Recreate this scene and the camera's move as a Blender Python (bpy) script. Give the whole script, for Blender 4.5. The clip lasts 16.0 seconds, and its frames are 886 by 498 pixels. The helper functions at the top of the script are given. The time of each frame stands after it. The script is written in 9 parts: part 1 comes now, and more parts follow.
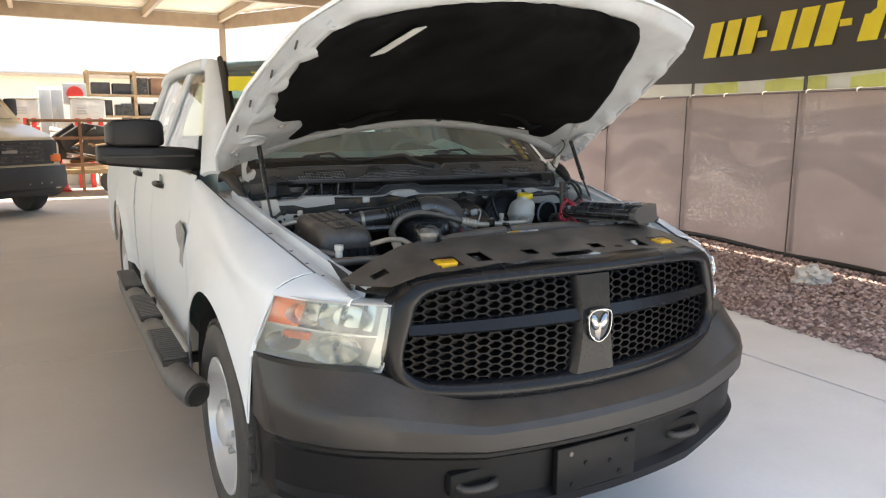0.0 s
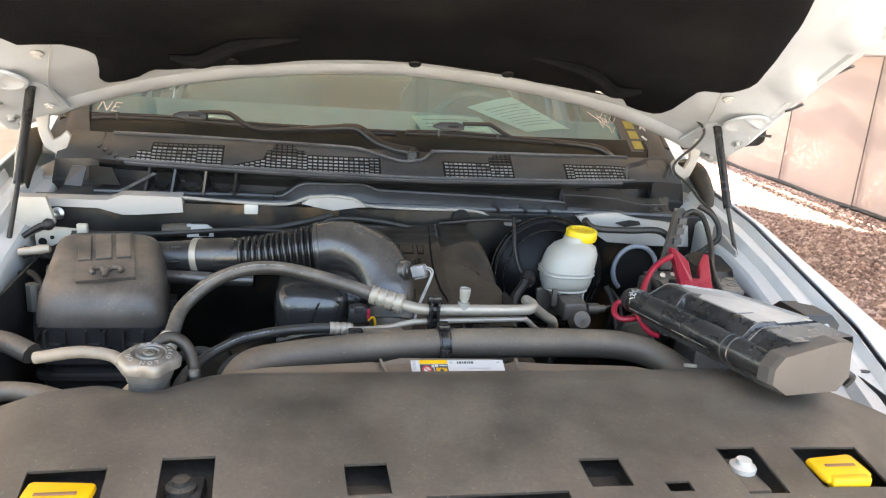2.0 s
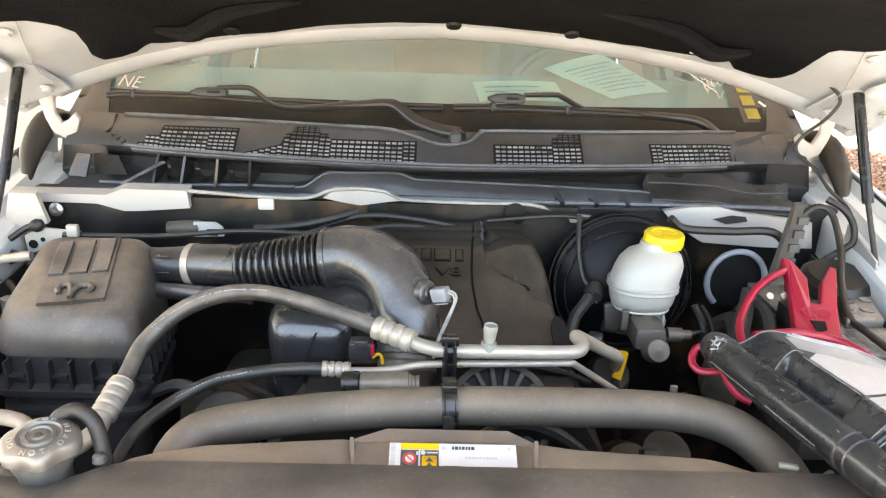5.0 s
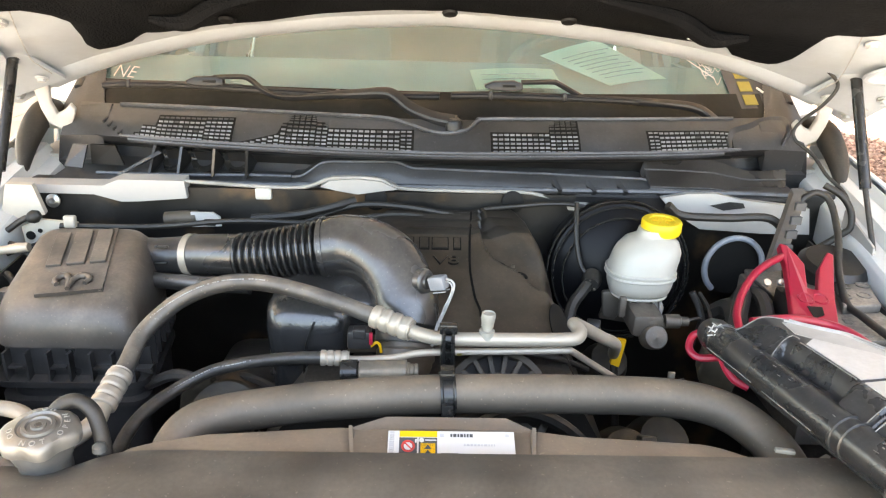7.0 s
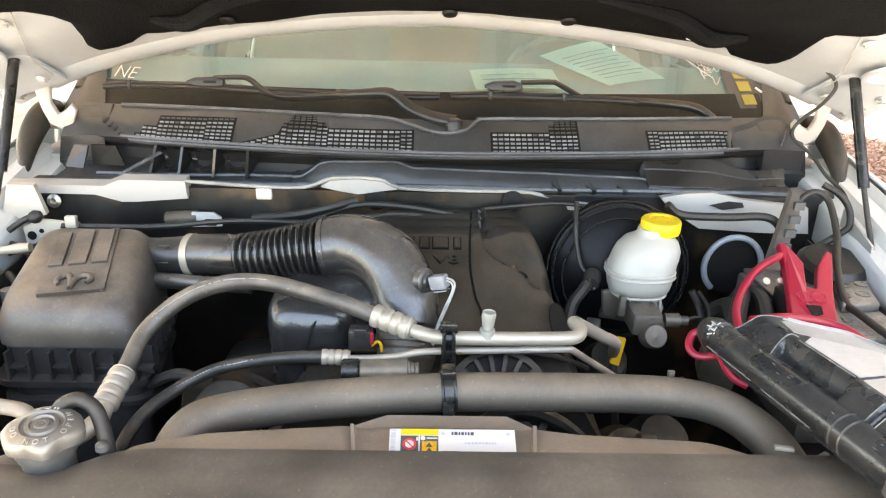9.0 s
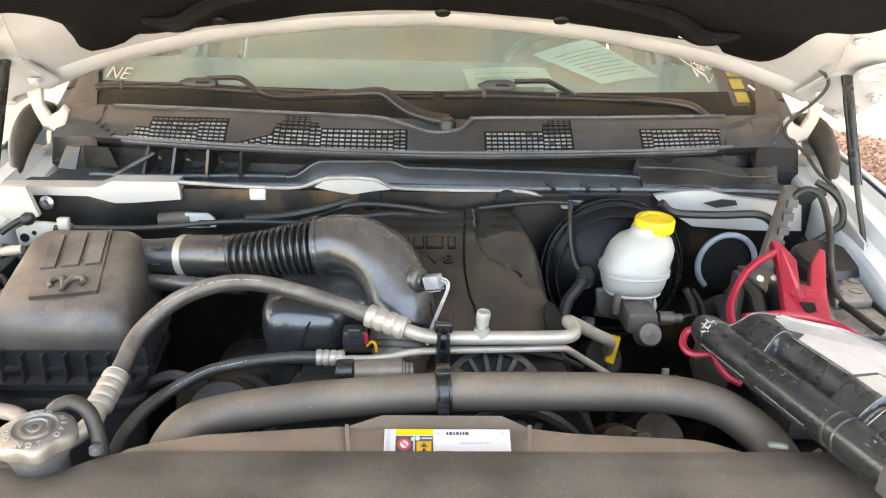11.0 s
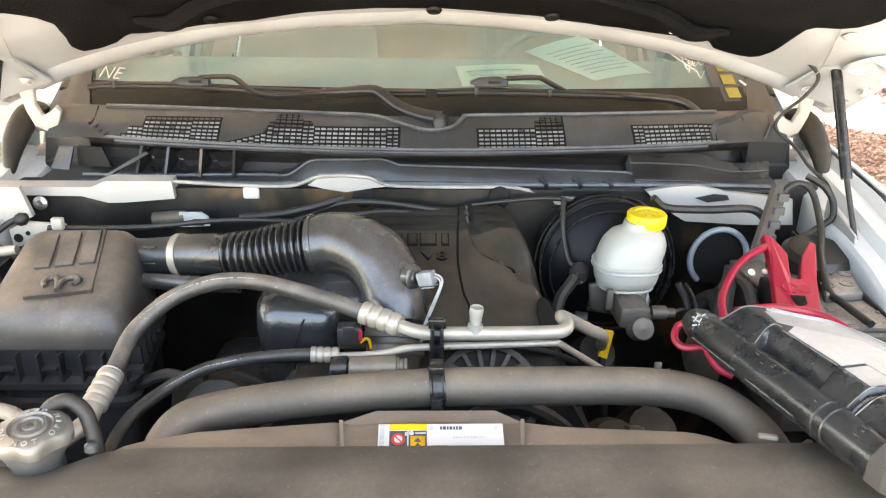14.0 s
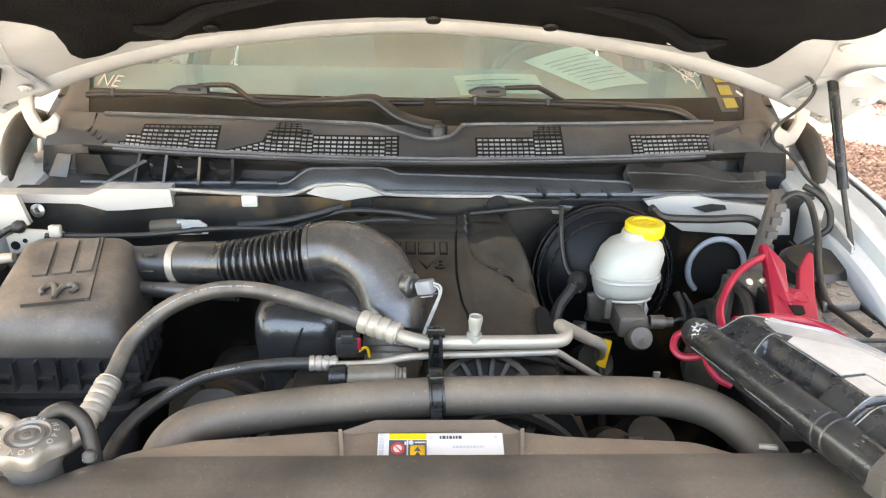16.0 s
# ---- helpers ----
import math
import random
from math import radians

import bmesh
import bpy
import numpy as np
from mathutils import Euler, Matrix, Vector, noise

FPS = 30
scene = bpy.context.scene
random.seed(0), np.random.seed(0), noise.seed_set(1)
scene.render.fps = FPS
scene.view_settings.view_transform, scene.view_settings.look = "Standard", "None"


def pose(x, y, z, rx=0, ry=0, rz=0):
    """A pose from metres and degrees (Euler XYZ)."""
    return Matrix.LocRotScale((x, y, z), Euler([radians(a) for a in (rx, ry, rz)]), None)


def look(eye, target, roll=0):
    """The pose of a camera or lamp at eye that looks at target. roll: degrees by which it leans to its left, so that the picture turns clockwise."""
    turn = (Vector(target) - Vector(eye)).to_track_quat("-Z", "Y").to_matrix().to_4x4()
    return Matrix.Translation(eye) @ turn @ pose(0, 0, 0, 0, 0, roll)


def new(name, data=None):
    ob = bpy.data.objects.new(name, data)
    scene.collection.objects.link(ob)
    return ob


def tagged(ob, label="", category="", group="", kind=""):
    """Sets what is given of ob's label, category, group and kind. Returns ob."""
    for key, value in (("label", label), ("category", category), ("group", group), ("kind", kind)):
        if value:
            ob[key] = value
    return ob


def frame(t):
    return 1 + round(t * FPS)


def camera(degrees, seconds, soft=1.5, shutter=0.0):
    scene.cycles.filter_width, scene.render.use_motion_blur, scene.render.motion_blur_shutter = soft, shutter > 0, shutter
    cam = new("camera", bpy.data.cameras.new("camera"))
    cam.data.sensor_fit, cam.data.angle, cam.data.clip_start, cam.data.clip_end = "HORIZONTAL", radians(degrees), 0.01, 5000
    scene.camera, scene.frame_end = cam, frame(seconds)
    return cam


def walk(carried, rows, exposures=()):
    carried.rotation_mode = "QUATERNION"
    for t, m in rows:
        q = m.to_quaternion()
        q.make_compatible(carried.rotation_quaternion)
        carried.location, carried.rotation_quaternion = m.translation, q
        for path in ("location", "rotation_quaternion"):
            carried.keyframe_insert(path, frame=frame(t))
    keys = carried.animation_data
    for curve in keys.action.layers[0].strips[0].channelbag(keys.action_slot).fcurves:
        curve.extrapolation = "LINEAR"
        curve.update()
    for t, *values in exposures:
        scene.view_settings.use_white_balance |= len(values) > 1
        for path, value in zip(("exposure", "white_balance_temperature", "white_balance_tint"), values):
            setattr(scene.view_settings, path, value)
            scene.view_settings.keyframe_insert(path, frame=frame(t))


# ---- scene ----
cam = camera(62.9, 16.0, soft=1.2)
PATH = [
    (0, (-1.482, -1.749, 1.551), (-0.535, -0.022, 1.204), 0.3),
    (0.5, (-1.117, -1.436, 1.545), (-0.15, 0.272, 1.161), 0.4),
    (1, (-0.751, -1.117, 1.563), (0.066, 0.652, 1.112), 1.3),
    (1.5, (-0.471, -0.777, 1.59), (0.227, 1.041, 1.131), 3.1),
    (2, (-0.2, -0.553, 1.59), (0.166, 1.341, 1.062), 4.2),
    (2.5, (-0.1, -0.379, 1.618), (0.158, 1.515, 1.028), 3.1),
    (3, (-0.042, -0.298, 1.621), (0.075, 1.591, 0.976), 3.2),
    (3.5, (-0.02, -0.288, 1.626), (0.04, 1.606, 0.986), 2.7),
    (4, (-0.015, -0.279, 1.624), (0.044, 1.612, 0.975), 2.3),
    (4.5, (-0.015, -0.27, 1.625), (0.029, 1.613, 0.953), 1.8),
    (5, (-0.018, -0.27, 1.624), (0.021, 1.608, 0.937), 1.9),
    (7.5, (-0.016, -0.271, 1.624), (0.027, 1.596, 0.906), 1.5),
    (8, (-0.018, -0.273, 1.622), (0.024, 1.595, 0.909), 1.5),
    (8.5, (-0.018, -0.274, 1.623), (0.03, 1.592, 0.904), 1.5),
    (9, (-0.018, -0.275, 1.624), (0.027, 1.592, 0.909), 1.5),
    (11.5, (-0.015, -0.274, 1.625), (0.046, 1.591, 0.906), 1.2),
    (12, (-0.014, -0.275, 1.625), (0.046, 1.59, 0.905), 1.1),
    (12.5, (-0.014, -0.276, 1.624), (0.045, 1.591, 0.909), 1.1),
    (13, (-0.013, -0.276, 1.623), (0.048, 1.591, 0.908), 1.0),
    (13.5, (-0.013, -0.28, 1.625), (0.045, 1.587, 0.908), 1.0),
    (14, (-0.012, -0.28, 1.625), (0.057, 1.584, 0.902), 0.9),
    (14.5, (-0.012, -0.278, 1.623), (0.057, 1.589, 0.909), 0.9),
    (15, (-0.014, -0.276, 1.623), (0.059, 1.591, 0.909), 1.0),
    (15.5, (-0.016, -0.277, 1.624), (0.062, 1.59, 0.911), 1.2),
    (16, (-0.017, -0.28, 1.625), (0.064, 1.592, 0.925), 1.2),
]
walk(cam, [(t, look(eye, target, roll)) for t, eye, target, roll in PATH], exposures=[(0.0, 1.75, 7300, 8), (0.5, 1.98, 7500, 8), (1.0, 2.25, 7600, 9), (1.5, 2.72, 7600, 10), (2.0, 3.16, 7800, 9), (3.0, 3.62, 8400, 10), (16.0, 3.73, 8500, 10)])

# ---- light ----
world = bpy.data.worlds.new("world")
scene.world = world
world.use_nodes = True
_nt = world.node_tree
_sky = _nt.nodes.new("ShaderNodeTexSky")
_sky.sky_type = "NISHITA"
_sky.sun_disc = False
_sky.sun_elevation = radians(79)
_sky.sun_rotation = radians(66)
_sky.air_density, _sky.dust_density = 1.0, 2.0
_bg = _nt.nodes["Background"]
_bg.inputs["Strength"].default_value = 0.15
_nt.links.new(_sky.outputs[0], _bg.inputs[0])
sun_data = bpy.data.lights.new("sun", "SUN")
sun_data.energy, sun_data.angle, sun_data.color = 4.5, radians(0.6), (1.0, 0.95, 0.87)
sun = new("sun", sun_data)
sun.matrix_world = look((2.4, 2.0, 10.0), (0.6, 1.2, 0.0))

# ---- materials ----


def mat(name, color, rough=0.5, metal=0.0, var=0.12, scale=6.0, fine=90.0, bump=0.15, dust=0.0, dust_color=(0.30, 0.26, 0.21),
        spec=0.5, coat=0.0, emit=0.0, stain=0.0, stain_color=(0.1, 0.08, 0.06), alpha=1.0, trans=0.0, sub=0.0, grainy=0.45):
    m = bpy.data.materials.new(name)
    m.use_nodes = True
    nt = m.node_tree
    b = nt.nodes["Principled BSDF"]
    tc = nt.nodes.new("ShaderNodeTexCoord")

    def noise_at(sc, detail=4.0):
        n = nt.nodes.new("ShaderNodeTexNoise")
        n.inputs["Scale"].default_value, n.inputs["Detail"].default_value = sc, detail
        nt.links.new(tc.outputs["Object"], n.inputs["Vector"])
        return n.outputs["Fac"]

    def ramp(sock, lo, hi):
        r = nt.nodes.new("ShaderNodeMapRange")
        r.inputs["From Min"].default_value, r.inputs["From Max"].default_value = lo, hi
        nt.links.new(sock, r.inputs["Value"])
        return r.outputs["Result"]

    def mix(fac, a, c, kind="MIX"):
        x = nt.nodes.new("ShaderNodeMix")
        x.data_type, x.blend_type = "RGBA", kind
        for s, v in ((x.inputs[0], fac), (x.inputs[6], a), (x.inputs[7], c)):
            if hasattr(v, "is_output"):
                nt.links.new(v, s)
            else:
                s.default_value = v if not isinstance(v, tuple) else (*v, 1.0)
        return x.outputs[2]

    def math_node(op, a, c):
        x = nt.nodes.new("ShaderNodeMath")
        x.operation = op
        for s, v in ((x.inputs[0], a), (x.inputs[1], c)):
            if hasattr(v, "is_output"):
                nt.links.new(v, s)
            else:
                s.default_value = v
        return x.outputs[0]

    big, small = noise_at(scale), noise_at(fine, 3.0)
    dark = tuple(c * (1 - var) for c in color)
    lite = tuple(min(1.0, c * (1 + var)) for c in color)
    col = mix(ramp(big, 0.3, 0.7), dark, lite)
    col = mix(math_node("MULTIPLY", ramp(small, 0.35, 0.65), 0.5), col, mix(0.5, col, tuple(c * (1 - 1.3 * var) for c in color)))
    if stain:
        col = mix(math_node("MULTIPLY", ramp(noise_at(scale * 0.6 + 1.3, 6.0), 0.55, 0.75), stain), col, stain_color)
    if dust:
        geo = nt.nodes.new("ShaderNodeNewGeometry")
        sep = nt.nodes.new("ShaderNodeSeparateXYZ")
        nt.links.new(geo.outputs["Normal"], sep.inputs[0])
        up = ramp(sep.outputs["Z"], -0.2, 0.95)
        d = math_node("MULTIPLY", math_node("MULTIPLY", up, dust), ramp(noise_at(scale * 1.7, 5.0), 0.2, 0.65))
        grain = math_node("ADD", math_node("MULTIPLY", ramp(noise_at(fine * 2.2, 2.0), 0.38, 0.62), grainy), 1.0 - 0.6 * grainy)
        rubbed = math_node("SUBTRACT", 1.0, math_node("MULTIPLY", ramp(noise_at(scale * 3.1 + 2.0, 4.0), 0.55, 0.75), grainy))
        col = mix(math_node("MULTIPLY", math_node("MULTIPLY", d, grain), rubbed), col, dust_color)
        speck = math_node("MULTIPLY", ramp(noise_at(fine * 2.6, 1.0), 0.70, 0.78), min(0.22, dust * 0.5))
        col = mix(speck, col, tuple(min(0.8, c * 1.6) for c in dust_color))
    nt.links.new(col, b.inputs["Base Color"])
    nt.links.new(math_node("ADD", math_node("MULTIPLY", big, 0.22), rough - 0.11), b.inputs["Roughness"])
    b.inputs["Metallic"].default_value = metal
    b.inputs["Specular IOR Level"].default_value = spec
    b.inputs["Coat Weight"].default_value = coat
    b.inputs["Coat Roughness"].default_value = 0.08
    b.inputs["Alpha"].default_value = alpha
    b.inputs["Transmission Weight"].default_value = trans
    if sub:
        b.inputs["Subsurface Weight"].default_value = sub
        b.inputs["Subsurface Radius"].default_value = (0.03, 0.03, 0.025)
    if emit:
        nt.links.new(col, b.inputs["Emission Color"])
        b.inputs["Emission Strength"].default_value = emit
    if bump:
        bp = nt.nodes.new("ShaderNodeBump")
        bp.inputs["Strength"].default_value, bp.inputs["Distance"].default_value = bump, 0.004
        nt.links.new(math_node("ADD", small, math_node("MULTIPLY", big, 0.6)), bp.inputs["Height"])
        nt.links.new(bp.outputs[0], b.inputs["Normal"])
    return m


def glass(name, tint, gloss=0.12, rough=0.02, haze=0.0, haze_color=(0.5, 0.5, 0.45)):
    """A thin pane: mostly clear, with a Fresnel shine and a little dust."""
    m = bpy.data.materials.new(name)
    m.use_nodes = True
    nt = m.node_tree
    nt.nodes.remove(nt.nodes["Principled BSDF"])
    out = nt.nodes["Material Output"]
    tr, gl, df = nt.nodes.new("ShaderNodeBsdfTransparent"), nt.nodes.new("ShaderNodeBsdfGlossy"), nt.nodes.new("ShaderNodeBsdfDiffuse")
    tr.inputs[0].default_value = (*tint, 1)
    gl.inputs["Roughness"].default_value = rough
    df.inputs[0].default_value = (*haze_color, 1)
    fr = nt.nodes.new("ShaderNodeFresnel")
    fr.inputs[0].default_value = 1.5
    ad = nt.nodes.new("ShaderNodeMath")
    ad.operation, ad.use_clamp = "ADD", True
    ad.inputs[1].default_value = gloss
    nt.links.new(fr.outputs[0], ad.inputs[0])
    m1, m2 = nt.nodes.new("ShaderNodeMixShader"), nt.nodes.new("ShaderNodeMixShader")
    n = nt.nodes.new("ShaderNodeTexNoise")
    n.inputs["Scale"].default_value = 5.0
    tc = nt.nodes.new("ShaderNodeTexCoord")
    nt.links.new(tc.outputs["Object"], n.inputs["Vector"])
    mu = nt.nodes.new("ShaderNodeMath")
    mu.operation = "MULTIPLY"
    mu.inputs[1].default_value = haze * 2
    nt.links.new(n.outputs["Fac"], mu.inputs[0])
    nt.links.new(mu.outputs[0], m1.inputs[0])
    nt.links.new(tr.outputs[0], m1.inputs[1])
    nt.links.new(df.outputs[0], m1.inputs[2])
    nt.links.new(ad.outputs[0], m2.inputs[0])
    nt.links.new(m1.outputs[0], m2.inputs[1])
    nt.links.new(gl.outputs[0], m2.inputs[2])
    nt.links.new(m2.outputs[0], out.inputs[0])
    return m


# Near-black that paints the shade of holes and gaps; also for black fittings.
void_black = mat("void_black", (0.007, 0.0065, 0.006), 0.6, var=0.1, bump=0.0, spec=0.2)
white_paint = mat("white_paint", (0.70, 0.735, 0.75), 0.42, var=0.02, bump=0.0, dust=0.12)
# Stained body white, dimmed so that the bay's shade sits in the colour.
white_bay_shaded = mat("white_bay_shaded", (0.40, 0.385, 0.365), 0.42, var=0.06, bump=0.02, dust=0.3, stain=0.6, stain_color=(0.26, 0.21, 0.16))
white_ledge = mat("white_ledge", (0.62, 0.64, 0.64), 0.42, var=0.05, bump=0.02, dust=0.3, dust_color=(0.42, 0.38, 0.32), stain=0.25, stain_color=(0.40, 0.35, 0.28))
# White paint dimmed to put the underside's shade into the colour; stains on top.
hood_white_shaded = mat("hood_white_shaded", (0.345, 0.362, 0.375), 0.36, var=0.10, scale=9, bump=0.05, stain=0.55, stain_color=(0.27, 0.255, 0.225))
black_plastic = mat("black_plastic", (0.012, 0.011, 0.0098), 0.42, var=0.25, bump=0.06, dust=0.06)
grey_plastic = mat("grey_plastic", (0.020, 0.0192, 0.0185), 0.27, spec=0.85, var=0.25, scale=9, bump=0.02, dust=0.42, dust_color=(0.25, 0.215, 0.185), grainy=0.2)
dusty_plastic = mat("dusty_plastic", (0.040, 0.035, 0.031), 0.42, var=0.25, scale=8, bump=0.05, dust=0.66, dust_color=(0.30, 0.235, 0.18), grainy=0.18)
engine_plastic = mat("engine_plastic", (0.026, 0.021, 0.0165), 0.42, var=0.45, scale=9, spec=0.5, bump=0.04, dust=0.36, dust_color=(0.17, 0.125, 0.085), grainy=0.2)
rib_plastic = mat("rib_plastic", (0.013, 0.0115, 0.010), 0.40, var=0.4, scale=12, bump=0.04, dust=0.16, dust_color=(0.15, 0.12, 0.09), grainy=0.2)
tag_dusty = mat("tag_dusty", (0.22, 0.20, 0.165), 0.5, var=0.3, scale=60, bump=0.1, dust=0.4)
port_plastic = mat("port_plastic", (0.30, 0.29, 0.25), 0.5, var=0.2, scale=40, bump=0.05, dust=0.4)
thin_rubber = mat("thin_rubber", (0.027, 0.025, 0.022), 0.42, var=0.3, scale=20, bump=0.08, dust=0.22, dust_color=(0.26, 0.23, 0.19))
badge_grey = mat("badge_grey", (0.30, 0.30, 0.29), 0.5, var=0.3, scale=30, bump=0.0)
fin_brown = mat("fin_brown", (0.038, 0.031, 0.021), 0.5, metal=0.3, var=0.4, scale=40, bump=0.1)
idler_tan = mat("idler_tan", (0.20, 0.17, 0.125), 0.42, metal=0.3, var=0.3, scale=50, bump=0.05, dust=0.3)
spoke_tan = mat("spoke_tan", (0.11, 0.088, 0.064), 0.55, metal=0.2, var=0.3, scale=25, bump=0.1)
mirror_black = mat("mirror_black", (0.0068, 0.006, 0.0055), 0.45, var=0.2, bump=0.05, spec=0.35)
cowl_plastic = mat("cowl_plastic", (0.016, 0.0155, 0.0155), 0.33, var=0.3, scale=5, bump=0.03, dust=0.26, dust_color=(0.185, 0.192, 0.205), stain=0.08, stain_color=(0.06, 0.05, 0.04), grainy=0.2)
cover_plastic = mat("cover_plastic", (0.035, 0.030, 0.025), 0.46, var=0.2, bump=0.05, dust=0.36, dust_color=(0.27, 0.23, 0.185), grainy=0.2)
grille_plastic = mat("grille_plastic", (0.0075, 0.008, 0.0095), 0.26, var=0.15, bump=0.02, spec=0.24, dust=0.01)
mesh_plastic = mat("mesh_plastic", (0.006, 0.006, 0.007), 0.42, var=0.15, bump=0.03, spec=0.18)
bumper_paint = mat("bumper_paint", (0.019, 0.0175, 0.016), 0.40, metal=0.0, var=0.1, bump=0.02, dust=0.09, spec=0.5)
bumper_low = mat("bumper_low", (0.006, 0.006, 0.0065), 0.45, var=0.15, bump=0.05, dust=0.02, spec=0.2)
rubber = mat("rubber", (0.0138, 0.012, 0.0102), 0.55, var=0.25, bump=0.08, dust=0.10)
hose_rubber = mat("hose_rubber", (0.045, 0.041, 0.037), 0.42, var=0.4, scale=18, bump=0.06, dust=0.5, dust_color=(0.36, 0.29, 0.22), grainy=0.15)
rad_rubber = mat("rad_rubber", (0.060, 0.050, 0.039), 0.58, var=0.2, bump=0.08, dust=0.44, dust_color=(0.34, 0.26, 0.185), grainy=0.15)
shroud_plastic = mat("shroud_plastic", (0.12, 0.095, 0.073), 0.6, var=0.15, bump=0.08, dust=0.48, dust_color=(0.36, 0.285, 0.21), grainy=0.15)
tyre_rubber = mat("tyre_rubber", (0.045, 0.042, 0.040), 0.7, var=0.2, bump=0.2, dust=0.4)
felt = mat("felt", (0.0055, 0.0055, 0.0058), 0.9, var=0.45, scale=5, fine=240, bump=0.6, spec=0.05, stain=0.35, stain_color=(0.02, 0.018, 0.015))
alu = mat("alu", (0.42, 0.365, 0.295), 0.45, metal=0.35, var=0.15, scale=20, bump=0.05, dust=0.3, dust_color=(0.42, 0.37, 0.30))
cast = mat("cast", (0.125, 0.105, 0.085), 0.5, metal=0.35, var=0.2, bump=0.2, dust=0.3)
steel = mat("steel", (0.5, 0.49, 0.46), 0.35, metal=0.9, var=0.12, bump=0.05)
chrome = mat("chrome", (0.36, 0.37, 0.38), 0.16, metal=1.0, var=0.04, bump=0.0)
dark_metal = mat("dark_metal", (0.028, 0.026, 0.024), 0.5, metal=0.3, var=0.3, bump=0.2, dust=0.2)
bay_black = mat("bay_black", (0.018, 0.0165, 0.015), 0.6, var=0.5, scale=14, bump=0.25, dust=0.3, dust_color=(0.16, 0.13, 0.10))
wiper_black = mat("wiper_black", (0.012, 0.0125, 0.0135), 0.36, spec=0.3, var=0.2, scale=12, bump=0.02, dust=0.06, dust_color=(0.20, 0.195, 0.19))
clip_black = mat("clip_black", (0.012, 0.012, 0.012), 0.25, var=0.2, scale=30, bump=0.03, dust=0.08)
base_plastic = mat("base_plastic", (0.026, 0.025, 0.025), 0.32, var=0.3, scale=12, bump=0.05, dust=0.16, dust_color=(0.20, 0.18, 0.16))
bellows_plastic = mat("bellows_plastic", (0.015, 0.0145, 0.014), 0.24, spec=0.9, var=0.25, bump=0.02, dust=0.07, dust_color=(0.22, 0.20, 0.18))
duct_plastic = mat("duct_plastic", (0.020, 0.020, 0.0205), 0.24, var=0.3, scale=12, bump=0.02, dust=0.12, dust_color=(0.2, 0.19, 0.18), spec=0.9)
plug_grey = mat("plug_grey", (0.25, 0.25, 0.26), 0.45, var=0.15, scale=40, bump=0.05)
wire_grey = mat("wire_grey", (0.38, 0.37, 0.35), 0.5, var=0.3, scale=60, bump=0.05)
bay_cream = mat("bay_cream", (0.44, 0.405, 0.345), 0.45, var=0.08, scale=9, bump=0.04, dust=0.3, dust_color=(0.36, 0.30, 0.22), stain=0.5, stain_color=(0.17, 0.13, 0.09))
opening_grey = mat("opening_grey", (0.20, 0.22, 0.25), 0.5, var=0.15, scale=20, bump=0.03, dust=0.2)
wet_plastic = mat("wet_plastic", (0.013, 0.012, 0.0115), 0.28, var=0.4, scale=8, bump=0.03, dust=0.12, dust_color=(0.17, 0.155, 0.14), grainy=0.2)
cowl_edge = mat("cowl_edge", (0.036, 0.037, 0.040), 0.33, var=0.4, scale=14, bump=0.03, dust=0.42, dust_color=(0.27, 0.275, 0.285))
lip_dusty = mat("lip_dusty", (0.33, 0.315, 0.285), 0.45, var=0.3, scale=18, bump=0.04, dust=0.4, dust_color=(0.25, 0.21, 0.165))
rusty = mat("rusty", (0.016, 0.0145, 0.013), 0.36, var=0.5, scale=12, spec=0.4, bump=0.12, dust=0.0, stain=0.8, stain_color=(0.17, 0.095, 0.042))
reservoir_white = mat("reservoir_white", (0.44, 0.42, 0.37), 0.36, var=0.08, bump=0.04, stain=0.3, stain_color=(0.58, 0.53, 0.44))
yellow_plastic = mat("yellow_plastic", (0.80, 0.56, 0.02), 0.42, var=0.06, bump=0.03)
clip_yellow = mat("clip_yellow", (0.75, 0.42, 0.01), 0.45, var=0.08, bump=0.05)
red_plastic = mat("red_plastic", (0.34, 0.010, 0.032), 0.35, var=0.12, bump=0.02)
red_dark = mat("red_dark", (0.16, 0.006, 0.016), 0.4, var=0.15, bump=0.02)
white_label = mat("white_label", (0.52, 0.505, 0.475), 0.5, var=0.03, bump=0.0)
ink = mat("ink", (0.06, 0.06, 0.06), 0.6, var=0.05, bump=0.0)
grey_ink = mat("grey_ink", (0.4, 0.4, 0.39), 0.6, var=0.05, bump=0.0)
orange_label = mat("orange_label", (0.80, 0.42, 0.01), 0.5, var=0.03, bump=0.0)
red_ink = mat("red_ink", (0.55, 0.05, 0.04), 0.5, var=0.05, bump=0.0)
cap_metal = mat("cap_metal", (0.21, 0.197, 0.175), 0.42, metal=0.5, var=0.25, scale=45, bump=0.1, dust=0.2, stain=0.6, stain_color=(0.10, 0.085, 0.065))
cap_worn = mat("cap_worn", (0.46, 0.44, 0.40), 0.4, metal=0.5, var=0.3, scale=60, bump=0.05)
neck_grey = mat("neck_grey", (0.11, 0.108, 0.102), 0.45, metal=0.3, var=0.25, scale=30, bump=0.1, dust=0.3)
tan_pipe = mat("tan_pipe", (0.26, 0.215, 0.165), 0.5, var=0.25, scale=20, bump=0.08, dust=0.4)
amber = mat("amber", (0.85, 0.17, 0.02), 0.3, var=0.08, bump=0.02)
reflector = mat("reflector", (0.70, 0.71, 0.67), 0.2, metal=0.7, var=0.2, scale=26, fine=60, bump=0.35)
lamp_housing = mat("lamp_housing", (0.80, 0.80, 0.75), 0.4, metal=0.2, var=0.1, bump=0.04)
